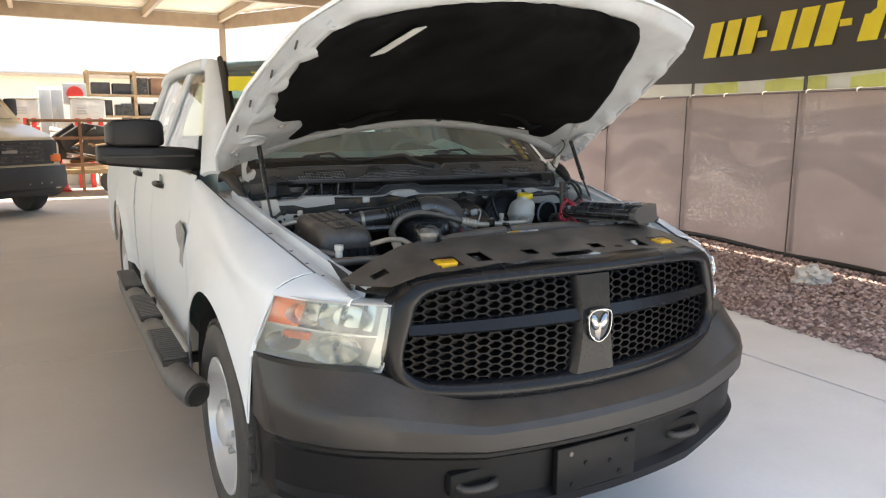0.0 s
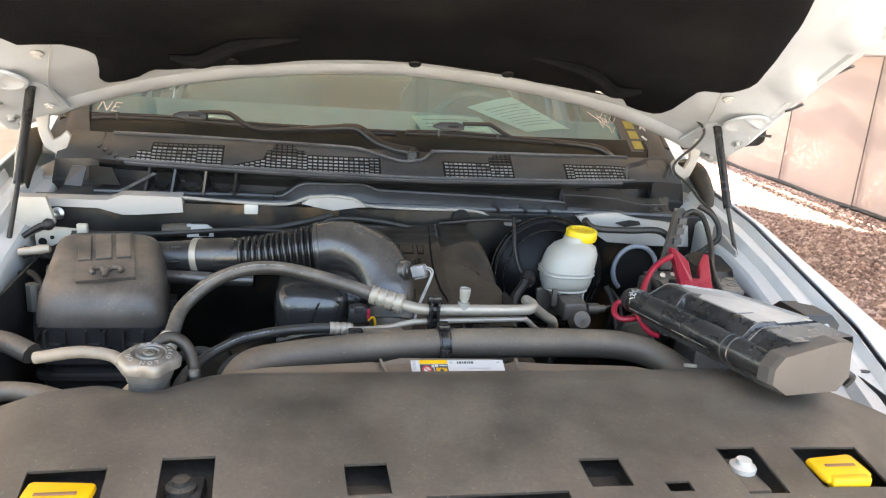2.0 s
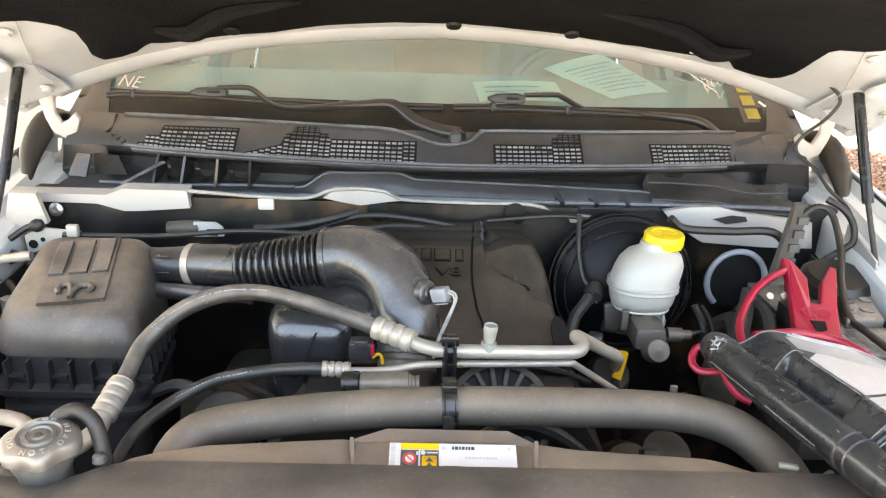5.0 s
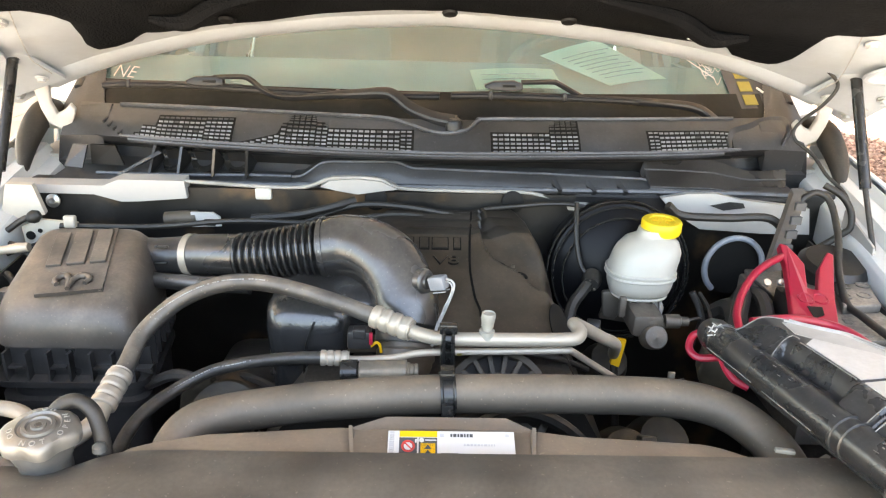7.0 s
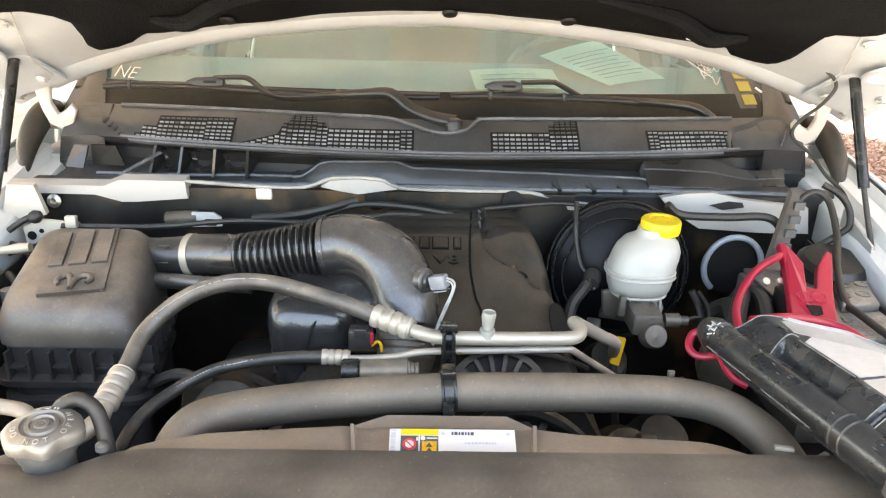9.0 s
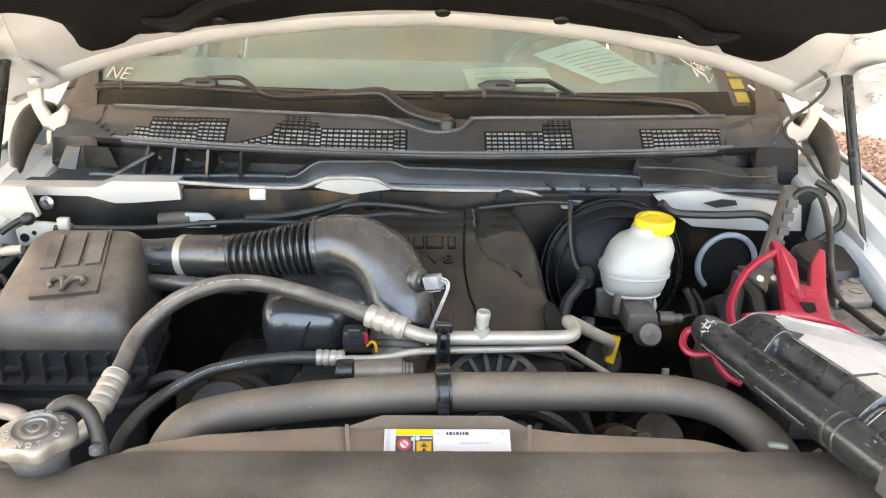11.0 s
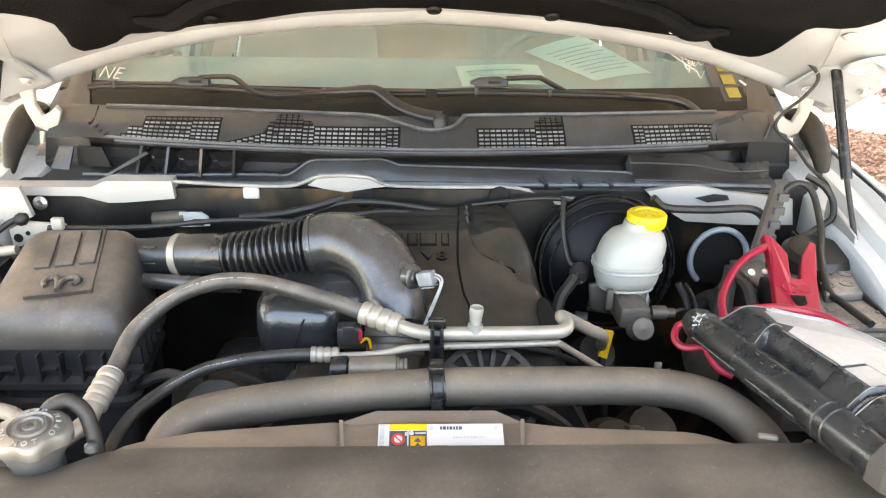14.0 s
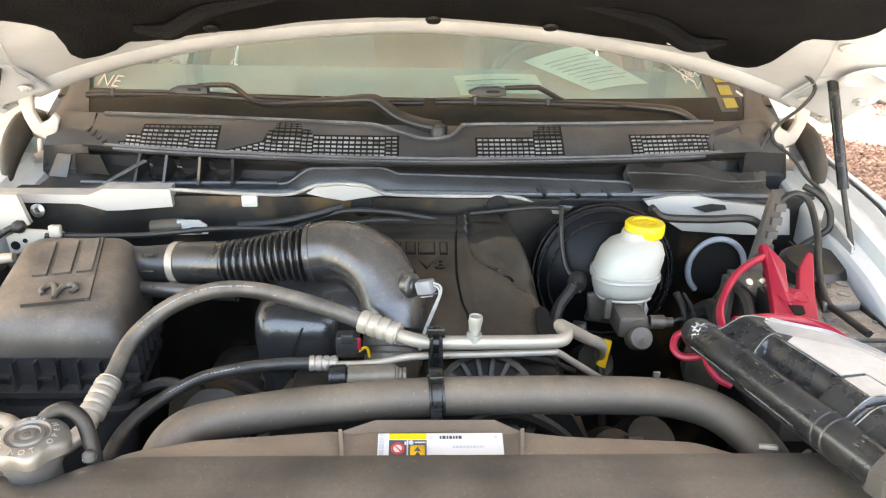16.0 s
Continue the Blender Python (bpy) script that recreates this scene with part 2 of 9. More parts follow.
lamp_lens = glass("lamp_lens", (0.94, 0.95, 0.90), gloss=0.04, rough=0.05, haze=0.12, haze_color=(0.88, 0.88, 0.82))
wind_glass = glass("wind_glass", (0.40, 0.67, 0.73), gloss=0.05, rough=0.01, haze=0.15, haze_color=(0.22, 0.30, 0.28))
side_glass = glass("side_glass", (0.75, 0.82, 0.74), gloss=0.04, haze=0.05)
interior_tan = mat("interior_tan", (0.46, 0.54, 0.54), 0.7, var=0.1, bump=0.08)
interior_dark = mat("interior_dark", (0.26, 0.30, 0.28), 0.65, var=0.15, bump=0.08)
dash_top = mat("dash_top", (0.40, 0.47, 0.455), 0.6, var=0.12, bump=0.08)
paper = mat("paper", (0.80, 0.88, 0.74), 0.6, var=0.03, bump=0.0)
step_plastic = mat("step_plastic", (0.10, 0.095, 0.088), 0.55, var=0.12, bump=0.1, dust=0.35)
wheel_paint = mat("wheel_paint", (0.66, 0.66, 0.65), 0.35, metal=0.35, var=0.06, bump=0.02)
# The up-facing dust tint also stands in for the bar's broad grey sheen.
jump_black = mat("jump_black", (0.016, 0.0162, 0.0168), 0.28, var=0.3, scale=20, bump=0.02, dust=0.13, dust_color=(0.25, 0.245, 0.24), spec=0.7, stain=0.15, stain_color=(0.05, 0.049, 0.048))
jump_grey = mat("jump_grey", (0.060, 0.058, 0.056), 0.42, var=0.2, bump=0.05, dust=0.12)
sticker_yellow = mat("sticker_yellow", (0.20, 0.16, 0.025), 0.5, var=0.2, scale=30, bump=0.02)
# Pale grey that paints the bright reflection on the glossy case top.
jump_sheen = mat("jump_sheen", (0.42, 0.405, 0.38), 0.34, var=0.3, scale=14, bump=0.03, dust=0.3, dust_color=(0.34, 0.31, 0.27))
# Pale tone for real scratches and for the painted highlights along edges.
edge_wear_shine = mat("edge_wear_shine", (0.20, 0.195, 0.18), 0.5, var=0.5, scale=60, bump=0.0)
jump_label = mat("jump_label", (0.54, 0.52, 0.49), 0.36, var=0.12, scale=14, bump=0.03, dust=0.3, stain=0.5, stain_color=(0.27, 0.21, 0.15))
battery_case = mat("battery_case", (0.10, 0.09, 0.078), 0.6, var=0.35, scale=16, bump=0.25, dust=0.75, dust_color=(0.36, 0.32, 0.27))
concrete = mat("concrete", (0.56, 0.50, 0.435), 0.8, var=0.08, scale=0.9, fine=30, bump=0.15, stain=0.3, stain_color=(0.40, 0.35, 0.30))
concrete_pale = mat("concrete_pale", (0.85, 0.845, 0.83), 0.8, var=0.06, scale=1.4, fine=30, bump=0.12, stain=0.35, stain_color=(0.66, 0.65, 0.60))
dirt = mat("dirt", (0.32, 0.25, 0.22), 0.95, var=0.25, scale=3, fine=40, bump=0.4)
asphalt = mat("asphalt", (0.45, 0.41, 0.36), 0.9, var=0.15, scale=0.4, fine=25, bump=0.2)
joint_fill = mat("joint_fill", (0.14, 0.12, 0.1), 0.9, var=0.2, bump=0.2)
canopy_tan = mat("canopy_tan", (0.74, 0.64, 0.50), 0.6, var=0.06, bump=0.03)
beam_tan = mat("beam_tan", (0.42, 0.33, 0.24), 0.55, var=0.1, bump=0.05)
wall_cream = mat("wall_cream", (0.66, 0.58, 0.46), 0.8, var=0.06, scale=1.5, bump=0.1)
wall_white = mat("wall_white", (0.80, 0.79, 0.76), 0.8, var=0.03, scale=1.0, bump=0.05)
banner_black = mat("banner_black", (0.045, 0.042, 0.041), 0.6, var=0.15, scale=2, bump=0.1)
banner_yellow = mat("banner_yellow", (0.72, 0.60, 0.03), 0.5, var=0.05, bump=0.02)
strip_white = mat("strip_white", (0.75, 0.75, 0.68), 0.6, var=0.06, scale=4, bump=0.05)
strip_yellow = mat("strip_yellow", (0.66, 0.68, 0.20), 0.6, var=0.1, scale=4, bump=0.05)
post_metal = mat("post_metal", (0.12, 0.105, 0.10), 0.5, metal=0.4, var=0.15, bump=0.05)
bag_white = mat("bag_white", (0.74, 0.72, 0.67), 0.5, var=0.06, bump=0.1, sub=0.1)
van_cream = mat("van_cream", (0.60, 0.52, 0.37), 0.35, var=0.03, bump=0.0, coat=0.4)
van_black = mat("van_black", (0.02, 0.02, 0.02), 0.5, var=0.2, bump=0.05)
wood = mat("wood", (0.36, 0.24, 0.13), 0.7, var=0.25, scale=5, bump=0.2)
junk_dark = mat("junk_dark", (0.05, 0.045, 0.04), 0.7, var=0.4, bump=0.3)
junk_red = mat("junk_red", (0.6, 0.04, 0.03), 0.5, var=0.1, bump=0.05)
junk_white = mat("junk_white", (0.56, 0.54, 0.49), 0.5, var=0.06, bump=0.05)
junk_brown = mat("junk_brown", (0.25, 0.13, 0.07), 0.7, var=0.25, bump=0.2)


def gravel_material():
    m = bpy.data.materials.new("gravel_stone")
    m.use_nodes = True
    nt = m.node_tree
    b = nt.nodes["Principled BSDF"]
    g = nt.nodes.new("ShaderNodeNewGeometry")
    r = nt.nodes.new("ShaderNodeValToRGB")
    r.color_ramp.elements[0].color = (0.20, 0.135, 0.12, 1)
    r.color_ramp.elements[1].color = (0.70, 0.57, 0.52, 1)
    e = r.color_ramp.elements.new(0.55)
    e.color = (0.43, 0.30, 0.27, 1)
    nt.links.new(g.outputs["Random Per Island"], r.inputs[0])
    nt.links.new(r.outputs[0], b.inputs["Base Color"])
    b.inputs["Roughness"].default_value = 0.9
    return m


def mesh_cloth():
    """Woven privacy mesh: brown-mauve cloth, worn open in patches where slanting threads let the light through."""
    m = bpy.data.materials.new("mesh_cloth")
    m.use_nodes = True
    nt = m.node_tree
    nt.nodes.remove(nt.nodes["Principled BSDF"])
    out = nt.nodes["Material Output"]
    tc = nt.nodes.new("ShaderNodeTexCoord")

    def noise_at(scale, size, turn=0.0, detail=3.0):
        mp = nt.nodes.new("ShaderNodeMapping")
        mp.inputs["Scale"].default_value = scale
        mp.inputs["Rotation"].default_value = (turn, 0, 0)
        n = nt.nodes.new("ShaderNodeTexNoise")
        n.inputs["Scale"].default_value, n.inputs["Detail"].default_value = size, detail
        nt.links.new(tc.outputs["Object"], mp.inputs[0])
        nt.links.new(mp.outputs[0], n.inputs["Vector"])
        return n.outputs["Fac"]

    def span(sock, a, b, lo, hi):
        r = nt.nodes.new("ShaderNodeMapRange")
        for key, value in (("From Min", a), ("From Max", b), ("To Min", lo), ("To Max", hi)):
            r.inputs[key].default_value = value
        nt.links.new(sock, r.inputs["Value"])
        return r.outputs["Result"]

    def times(a, b):
        x = nt.nodes.new("ShaderNodeMath")
        x.operation = "MULTIPLY"
        nt.links.new(a, x.inputs[0])
        nt.links.new(b, x.inputs[1])
        return x.outputs[0]
    mx = nt.nodes.new("ShaderNodeMix")
    mx.data_type = "RGBA"
    mx.inputs[6].default_value, mx.inputs[7].default_value = (0.215, 0.172, 0.162, 1), (0.285, 0.237, 0.225, 1)
    nt.links.new(noise_at((1, 0.8, 1.6), 1.6), mx.inputs[0])
    df, tl, tr = nt.nodes.new("ShaderNodeBsdfDiffuse"), nt.nodes.new("ShaderNodeBsdfTranslucent"), nt.nodes.new("ShaderNodeBsdfTransparent")
    nt.links.new(mx.outputs[2], df.inputs[0])
    nt.links.new(mx.outputs[2], tl.inputs[0])
    a1, a2 = nt.nodes.new("ShaderNodeMixShader"), nt.nodes.new("ShaderNodeMixShader")
    a1.inputs[0].default_value = 0.33
    nt.links.new(df.outputs[0], a1.inputs[1])
    nt.links.new(tl.outputs[0], a1.inputs[2])
    threads = span(noise_at((1, 26, 60), 1.0, 0.5), 0.54, 0.66, 0.0, 1.0)
    weave = span(noise_at((1, 60, 190), 1.0), 0.40, 0.60, 0.25, 1.0)
    worn = span(noise_at((1, 0.55, 1.5), 1.3, 0.0, 5.0), 0.44, 0.66, 0.02, 0.38)
    nt.links.new(times(times(threads, weave), worn), a2.inputs[0])
    nt.links.new(a1.outputs[0], a2.inputs[1])
    nt.links.new(tr.outputs[0], a2.inputs[2])
    nt.links.new(a2.outputs[0], out.inputs[0])
    return m


gravel_stone = gravel_material()
fence_mesh = mesh_cloth()

# ---- shaping helpers ----
V = Vector


def lerp(a, b, t):
    return a + (b - a) * t


def interp(x, table):
    """Piecewise linear value at x from rows (x, value)."""
    if x <= table[0][0]:
        return table[0][1]
    for (a, va), (b, vb) in zip(table, table[1:]):
        if x <= b:
            return lerp(va, vb, (x - a) / (b - a))
    return table[-1][1]


def to_object(name, bm, material, smooth=True, angle=40):
    bmesh.ops.recalc_face_normals(bm, faces=bm.faces[:])
    me = bpy.data.meshes.new(name)
    if smooth:
        for f in bm.faces:
            f.smooth = True
        for e in bm.edges:
            if len(e.link_faces) == 2 and e.calc_face_angle(0) > radians(angle):
                e.smooth = False
    bm.to_mesh(me)
    bm.free()
    me.materials.append(material)
    return new(name, me)


def thing(name, base, label, category, group=""):
    """An Empty at the base of a thing that parents its parts."""
    ob = new(name)
    ob.empty_display_size = 0.1
    ob.location = base
    return tagged(ob, label, category, group)


def adopt(ob, parent):
    ob.parent = parent
    if parent.type == "EMPTY":
        ob.matrix_parent_inverse = Matrix.Translation(-parent.location)
    return ob


def part(name, bm, material, parent, label="", smooth=True, angle=40):
    ob = to_object(name, bm, material, smooth, angle)
    if label:
        ob["label"] = label
    return adopt(ob, parent)


def box(lo, hi, bevel=0.0, m=None, bm=None):
    bm = bm or bmesh.new()
    c = (V(lo) + V(hi)) / 2
    s = V(hi) - V(lo)
    r = bmesh.ops.create_cube(bm, size=1, matrix=Matrix.Translation(c) @ Matrix.Diagonal((*s, 1)))
    vs = r["verts"]
    if bevel:
        es = list({e for v in vs for e in v.link_edges})
        r = bmesh.ops.bevel(bm, geom=es, offset=bevel, segments=2, affect="EDGES", profile=0.5)
        vs = list({v for f in r["faces"] for v in f.verts} | {v for v in vs if v.is_valid})
    if m is not None:
        bmesh.ops.transform(bm, matrix=m, verts=vs)
    return bm


def smooth_line(pts, per=6):
    """Catmull-Rom line through the points."""
    pts = [V(p) for p in pts]
    if len(pts) < 3:
        return pts
    ext = [2 * pts[0] - pts[1], *pts, 2 * pts[-1] - pts[-2]]
    out = []
    for i in range(1, len(ext) - 2):
        a, b, c, d = ext[i - 1:i + 3]
        for k in range(per):
            t = k / per
            out.append(0.5 * (2 * b + (c - a) * t + (2 * a - 5 * b + 4 * c - d) * t * t + (3 * b - a - 3 * c + d) * t ** 3))
    out.append(pts[-1])
    return out


def tube(pts, radius, segs=12, per=6, bm=None, cap=True, curved=True):
    """A round tube along the points; radius: a number or a function of 0..1."""
    bm = bm or bmesh.new()
    line = smooth_line(pts, per) if curved else [V(p) for p in pts]
    rad = radius if callable(radius) else (lambda t: radius)
    n = len(line)
    up = None
    rings = []
    for i, p in enumerate(line):
        d = (line[min(i + 1, n - 1)] - line[max(i - 1, 0)]).normalized()
        if up is None:
            up = d.orthogonal().normalized()
        up = (up - d * up.dot(d)).normalized()
        side = d.cross(up)
        r = rad(i / (n - 1))
        rings.append([bm.verts.new(p + (up * math.cos(a) + side * math.sin(a)) * r) for a in (2 * math.pi * k / segs for k in range(segs))])
    for a, b in zip(rings, rings[1:]):
        for k in range(segs):
            bm.faces.new((a[k], a[(k + 1) % segs], b[(k + 1) % segs], b[k]))
    if cap:
        bm.faces.new(rings[0][::-1])
        bm.faces.new(rings[-1])
    return bm


def lathe(profile, m=None, segs=24, bm=None, close=True):
    """Turn (radius, height) rows round z, then place by m."""
    bm = bm or bmesh.new()
    m = m or Matrix.Identity(4)
    rings = []
    for r, h in profile:
        rings.append([bm.verts.new(m @ V((r * math.cos(2 * math.pi * k / segs), r * math.sin(2 * math.pi * k / segs), h))) for k in range(segs)])
    for a, b in zip(rings, rings[1:]):
        for k in range(segs):
            bm.faces.new((a[k], a[(k + 1) % segs], b[(k + 1) % segs], b[k]))
    if close:
        bm.faces.new(rings[0][::-1])
        bm.faces.new(rings[-1])
    return bm


def loft(rings, closed=True, caps=True, bm=None):
    """Join rings of equally many points."""
    bm = bm or bmesh.new()
    vs = [[bm.verts.new(V(p)) for p in ring] for ring in rings]
    n = len(vs[0])
    for a, b in zip(vs, vs[1:]):
        for k in range(n if closed else n - 1):
            bm.faces.new((a[k], a[(k + 1) % n], b[(k + 1) % n], b[k]))
    if closed and caps:
        bm.faces.new(vs[0][::-1])
        bm.faces.new(vs[-1])
    return bm


def surface(fn, nu, nv, thick=0.0, keep=None, bm=None):
    """A sheet fn(u, v) for u, v in 0..1, given thickness against its normals."""
    bm = bm or bmesh.new()
    vs = [[bm.verts.new(V(fn(i / nu, j / nv))) for j in range(nv + 1)] for i in range(nu + 1)]
    for i in range(nu):
        for j in range(nv):
            if keep is None or keep((i + 0.5) / nu, (j + 0.5) / nv):
                bm.faces.new((vs[i][j], vs[i + 1][j], vs[i + 1][j + 1], vs[i][j + 1]))
    loose = [v for v in bm.verts if not v.link_faces]
    bmesh.ops.delete(bm, geom=loose, context="VERTS")
    if thick:
        bmesh.ops.recalc_face_normals(bm, faces=bm.faces[:])
        bmesh.ops.solidify(bm, geom=bm.faces[:], thickness=thick)
    return bm


def slab(outline, lift, bm=None):
    """An outline of 3D points given depth by the vector lift."""
    bm = bm or bmesh.new()
    lift = V(lift)
    a = [bm.verts.new(V(p)) for p in outline]
    b = [bm.verts.new(V(p) + lift) for p in outline]
    n = len(a)
    bm.faces.new(a)
    bm.faces.new(b[::-1])
    for k in range(n):
        bm.faces.new((a[k], b[k], b[(k + 1) % n], a[(k + 1) % n]))
    return bm


def along(d, at=(0, 0, 0)):
    """A pose at a place whose z axis points along d."""
    return Matrix.Translation(at) @ V(d).to_track_quat("Z", "Y").to_matrix().to_4x4()


def text_mesh(body, size, depth, m, thin=0.0):
    cu = bpy.data.curves.new("lettering", "FONT")
    cu.body, cu.size, cu.extrude, cu.align_x, cu.align_y = body, size, depth, "CENTER", "CENTER"
    cu.offset = -thin
    tmp = bpy.data.objects.new("lettering", cu)
    scene.collection.objects.link(tmp)
    me = bpy.data.meshes.new_from_object(tmp)
    bpy.data.objects.remove(tmp)
    bpy.data.curves.remove(cu)
    bm = bmesh.new()
    bm.from_mesh(me)
    bpy.data.meshes.remove(me)
    bmesh.ops.transform(bm, matrix=m, verts=bm.verts[:])
    return bm

# ---- the yard ----
LEAN = 0.13  # the fence line turns this far off the truck's long axis, as dx per dy


def slab_piece(name, lo, hi, material, parent, z=0.0):
    bm = box((lo[0], lo[1], -0.12), (hi[0], hi[1], z), 0.006)
    return part(name, bm, material, parent, smooth=False)


# ground: one sheet to the horizon, concrete floor slabs on it
ground = to_object("ground", surface(lambda u, v: (lerp(-400, 400, u), lerp(-400, 400, v), -0.02), 8, 8), asphalt)
tagged(ground, "pale dusty bare ground of the yard", "ground", kind="structure")
floor = to_object("pavement", box((-16, -9, -0.3), (3.0, 22, -0.014)), joint_fill)
tagged(floor, "swept grey-brown concrete floor in large slabs", "pavement", kind="structure")
xs = [-16, -12, -8, -4.6, -0.35, 2.6]
ys = [-9, -5.2, -1.0, 3.45, 7.6, 11.8, 16, 22]
for i in range(len(xs) - 1):
    for j in range(len(ys) - 1):
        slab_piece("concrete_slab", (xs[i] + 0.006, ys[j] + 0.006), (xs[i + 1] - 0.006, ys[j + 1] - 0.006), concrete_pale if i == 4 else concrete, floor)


def edge_x(y):
    return 3.36 + 0.10 * (y - 1.0)


def fence_x(y):
    return 5.45 + LEAN * y


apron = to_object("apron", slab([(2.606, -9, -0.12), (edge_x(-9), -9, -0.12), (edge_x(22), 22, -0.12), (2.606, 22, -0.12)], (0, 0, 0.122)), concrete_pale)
tagged(apron, "pale concrete apron beside the gravel strip", "pavement", kind="structure")
bed = to_object("gravel_bed", surface(lambda u, v: (lerp(edge_x(lerp(-9, 22, v)), fence_x(lerp(-9, 22, v)) + 1.2, u), lerp(-9, 22, v), 0.006 + 0.04 * u + 0.004 * noise.noise(V((u * 9, v * 60, 0)))), 12, 160), dirt)
tagged(bed, "reddish soil strip under the gravel", "ground", kind="structure")


def gravel():
    rng = random.Random(5)
    verts, faces = [], []
    base = [(1, 0, 0), (0, 1, 0), (-1, 0, 0), (0, -1, 0), (0, 0, 0.8), (0, 0, -0.6)]
    tris = [(0, 1, 4), (1, 2, 4), (2, 3, 4), (3, 0, 4), (1, 0, 5), (2, 1, 5), (3, 2, 5), (0, 3, 5)]
    for k in range(30000):
        y = -1.5 + 13.0 * rng.random() ** 1.25
        u = rng.random()
        x = lerp(edge_x(y) - 0.04, fence_x(y) + 0.25, u)
        z = 0.004 + 0.04 * u
        s = rng.uniform(0.012, 0.032)
        a = rng.uniform(0, 6.283)
        ca, sa = math.cos(a), math.sin(a)
        o = len(verts)
        for p in base:
            q = [c * s * rng.uniform(0.6, 1.25) for c in p]
            verts.append((x + ca * q[0] - sa * q[1], y + sa * q[0] + ca * q[1], z + q[2] * 0.9 + s * 0.3))
        faces += [(o + t[0], o + t[1], o + t[2]) for t in tris]
    me = bpy.data.meshes.new("gravel")
    me.from_pydata(verts, [], faces)
    me.materials.append(gravel_stone)
    return tagged(new("gravel", me), "reddish-brown crushed landscaping gravel along the fence", "gravel", kind="stuff")


gravel()


# mesh fence with its posts, rail and lining
def fence():
    f = thing("fence", (fence_x(3), 3, 0), "brown-mauve woven privacy mesh on a metal fence", "fence")
    y0, y1 = -4.0, 18.0

    def cloth(u, v):
        y = lerp(y0, y1, u)
        z = lerp(0.05, 1.88, v)
        sag = 0.012 * math.sin(y * 2.1 + 3 * v) + 0.004 * noise.noise(V((y * 1.7, z * 2.5, 0)))
        return (fence_x(y) + sag, y, z)
    part("mesh_screen", surface(cloth, 160, 14), fence_mesh, f, "translucent brown mesh cloth")
    for k in range(12):
        y = -1.93 + 1.82 * k
        part("post", tube([(fence_x(y) + 0.07, y, 0), (fence_x(y) + 0.07, y, 2.95)], 0.021, 10, curved=False), post_metal, f)
        part("seam", tube([(fence_x(y) - 0.03, y, 0.05), (fence_x(y) - 0.03, y, 1.88)], 0.008, 6, curved=False), post_metal, f)
    part("top_rail", tube([(fence_x(y0) + 0.06, y0, 1.89), (fence_x(y1) + 0.06, y1, 1.89)], 0.024, 8, curved=False), post_metal, f)
    part("bottom_hem", tube([(fence_x(y) - 0.01, y, 0.07 + 0.012 * math.sin(y * 3)) for y in [y0 + 0.5 * i for i in range(45)]], 0.03, 8, per=2), rubber, f)
    # added strips behind the gap above the mesh, coloured as the sunlit yard beyond
    part("bright_gap_strip", surface(lambda u, v: (fence_x(lerp(y0, y1, u)) + 0.16 + 0.02 * math.sin(u * 90), lerp(y0, y1, u), lerp(1.84, 2.14, v)), 120, 3), strip_white, f, "white strip standing in for the sunlit view through the gap")
    for a, b in ((3.3, 4.15), (0.9, 3.0), (4.6, 5.2)):
        part("yellow_gap_strip", surface(lambda u, v: (fence_x(lerp(a, b, u)) + 0.12, lerp(a, b, u), lerp(1.9, 2.05, v) + 0.015 * math.sin(u * 11)), 20, 3, 0.004), strip_yellow, f, "yellow-green strip standing in for the sunlit view through the gap")
    for k in range(34):
        y = y0 + 0.62 * k
        part("tie", tube([(fence_x(y) + 0.05, y, 1.915), (fence_x(y) + 0.01, y + 0.02, 1.9), (fence_x(y), y + 0.015, 1.87)], 0.008, 6, per=3), junk_white, f)
    return f


fence()


def banner():
    b = thing("banner", (fence_x(3), 3, 2.07), "black vinyl banner with big yellow numerals, hung above the fence", "banner")
    y0, y1 = -3.0, 9.5

    def sheet(u, v):
        y = lerp(y0, y1, u)
        return (fence_x(y) - 0.02 + 0.03 * math.sin(y * 1.3 + v) + 0.018 * noise.noise(V((y * 2, v * 3, 2))), y, lerp(2.07 + 0.025 * math.sin(y * 1.1), 3.25, v))
    part("cloth", surface(sheet, 120, 12, 0.004), banner_black, b)
    # the number: plain slanting bars of the figures' size, the dash between the groups
    y, k = 5.05, 0
    for w in (0.22, 0.22, 0.22, 0.14, 0.22, 0.22, 0.22, 0.14, 0.22, 0.22, 0.22, 0.22):
        dash = w < 0.2
        lo, hi = (2.53, 2.60) if dash else (2.36, 2.78)
        x = fence_x(y) - 0.062
        lean = 0.0 if dash else -0.10
        pts = [(x, y, lo), (x - LEAN * w, y - w, lo), (x - LEAN * w, y - w + lean, hi), (x, y + lean, hi)]
        part("bar", slab(pts, (-0.006, 0, 0)), banner_yellow, b)
        y -= w + 0.075
        k += 1
    return b


banner()


def plastic_bag():
    bm = bmesh.new()
    bmesh.ops.create_icosphere(bm, subdivisions=4, radius=1.0)
    for v in bm.verts:
        n = noise.noise(v.co * 2.3) * 0.5 + noise.noise(v.co * 6.0) * 0.22
        r = 0.14 * (1 + n)
        v.co = V((v.co.x * r * 1.2, v.co.y * r, max(-0.03, v.co.z * r * 0.8 + 0.05)))
        v.co += V((4.95, 2.55, 0.03))
    ob = to_object("plastic_bag", bm, bag_white, angle=25)
    return tagged(ob, "crumpled white plastic bag lying on the gravel", "bag")


plastic_bag()


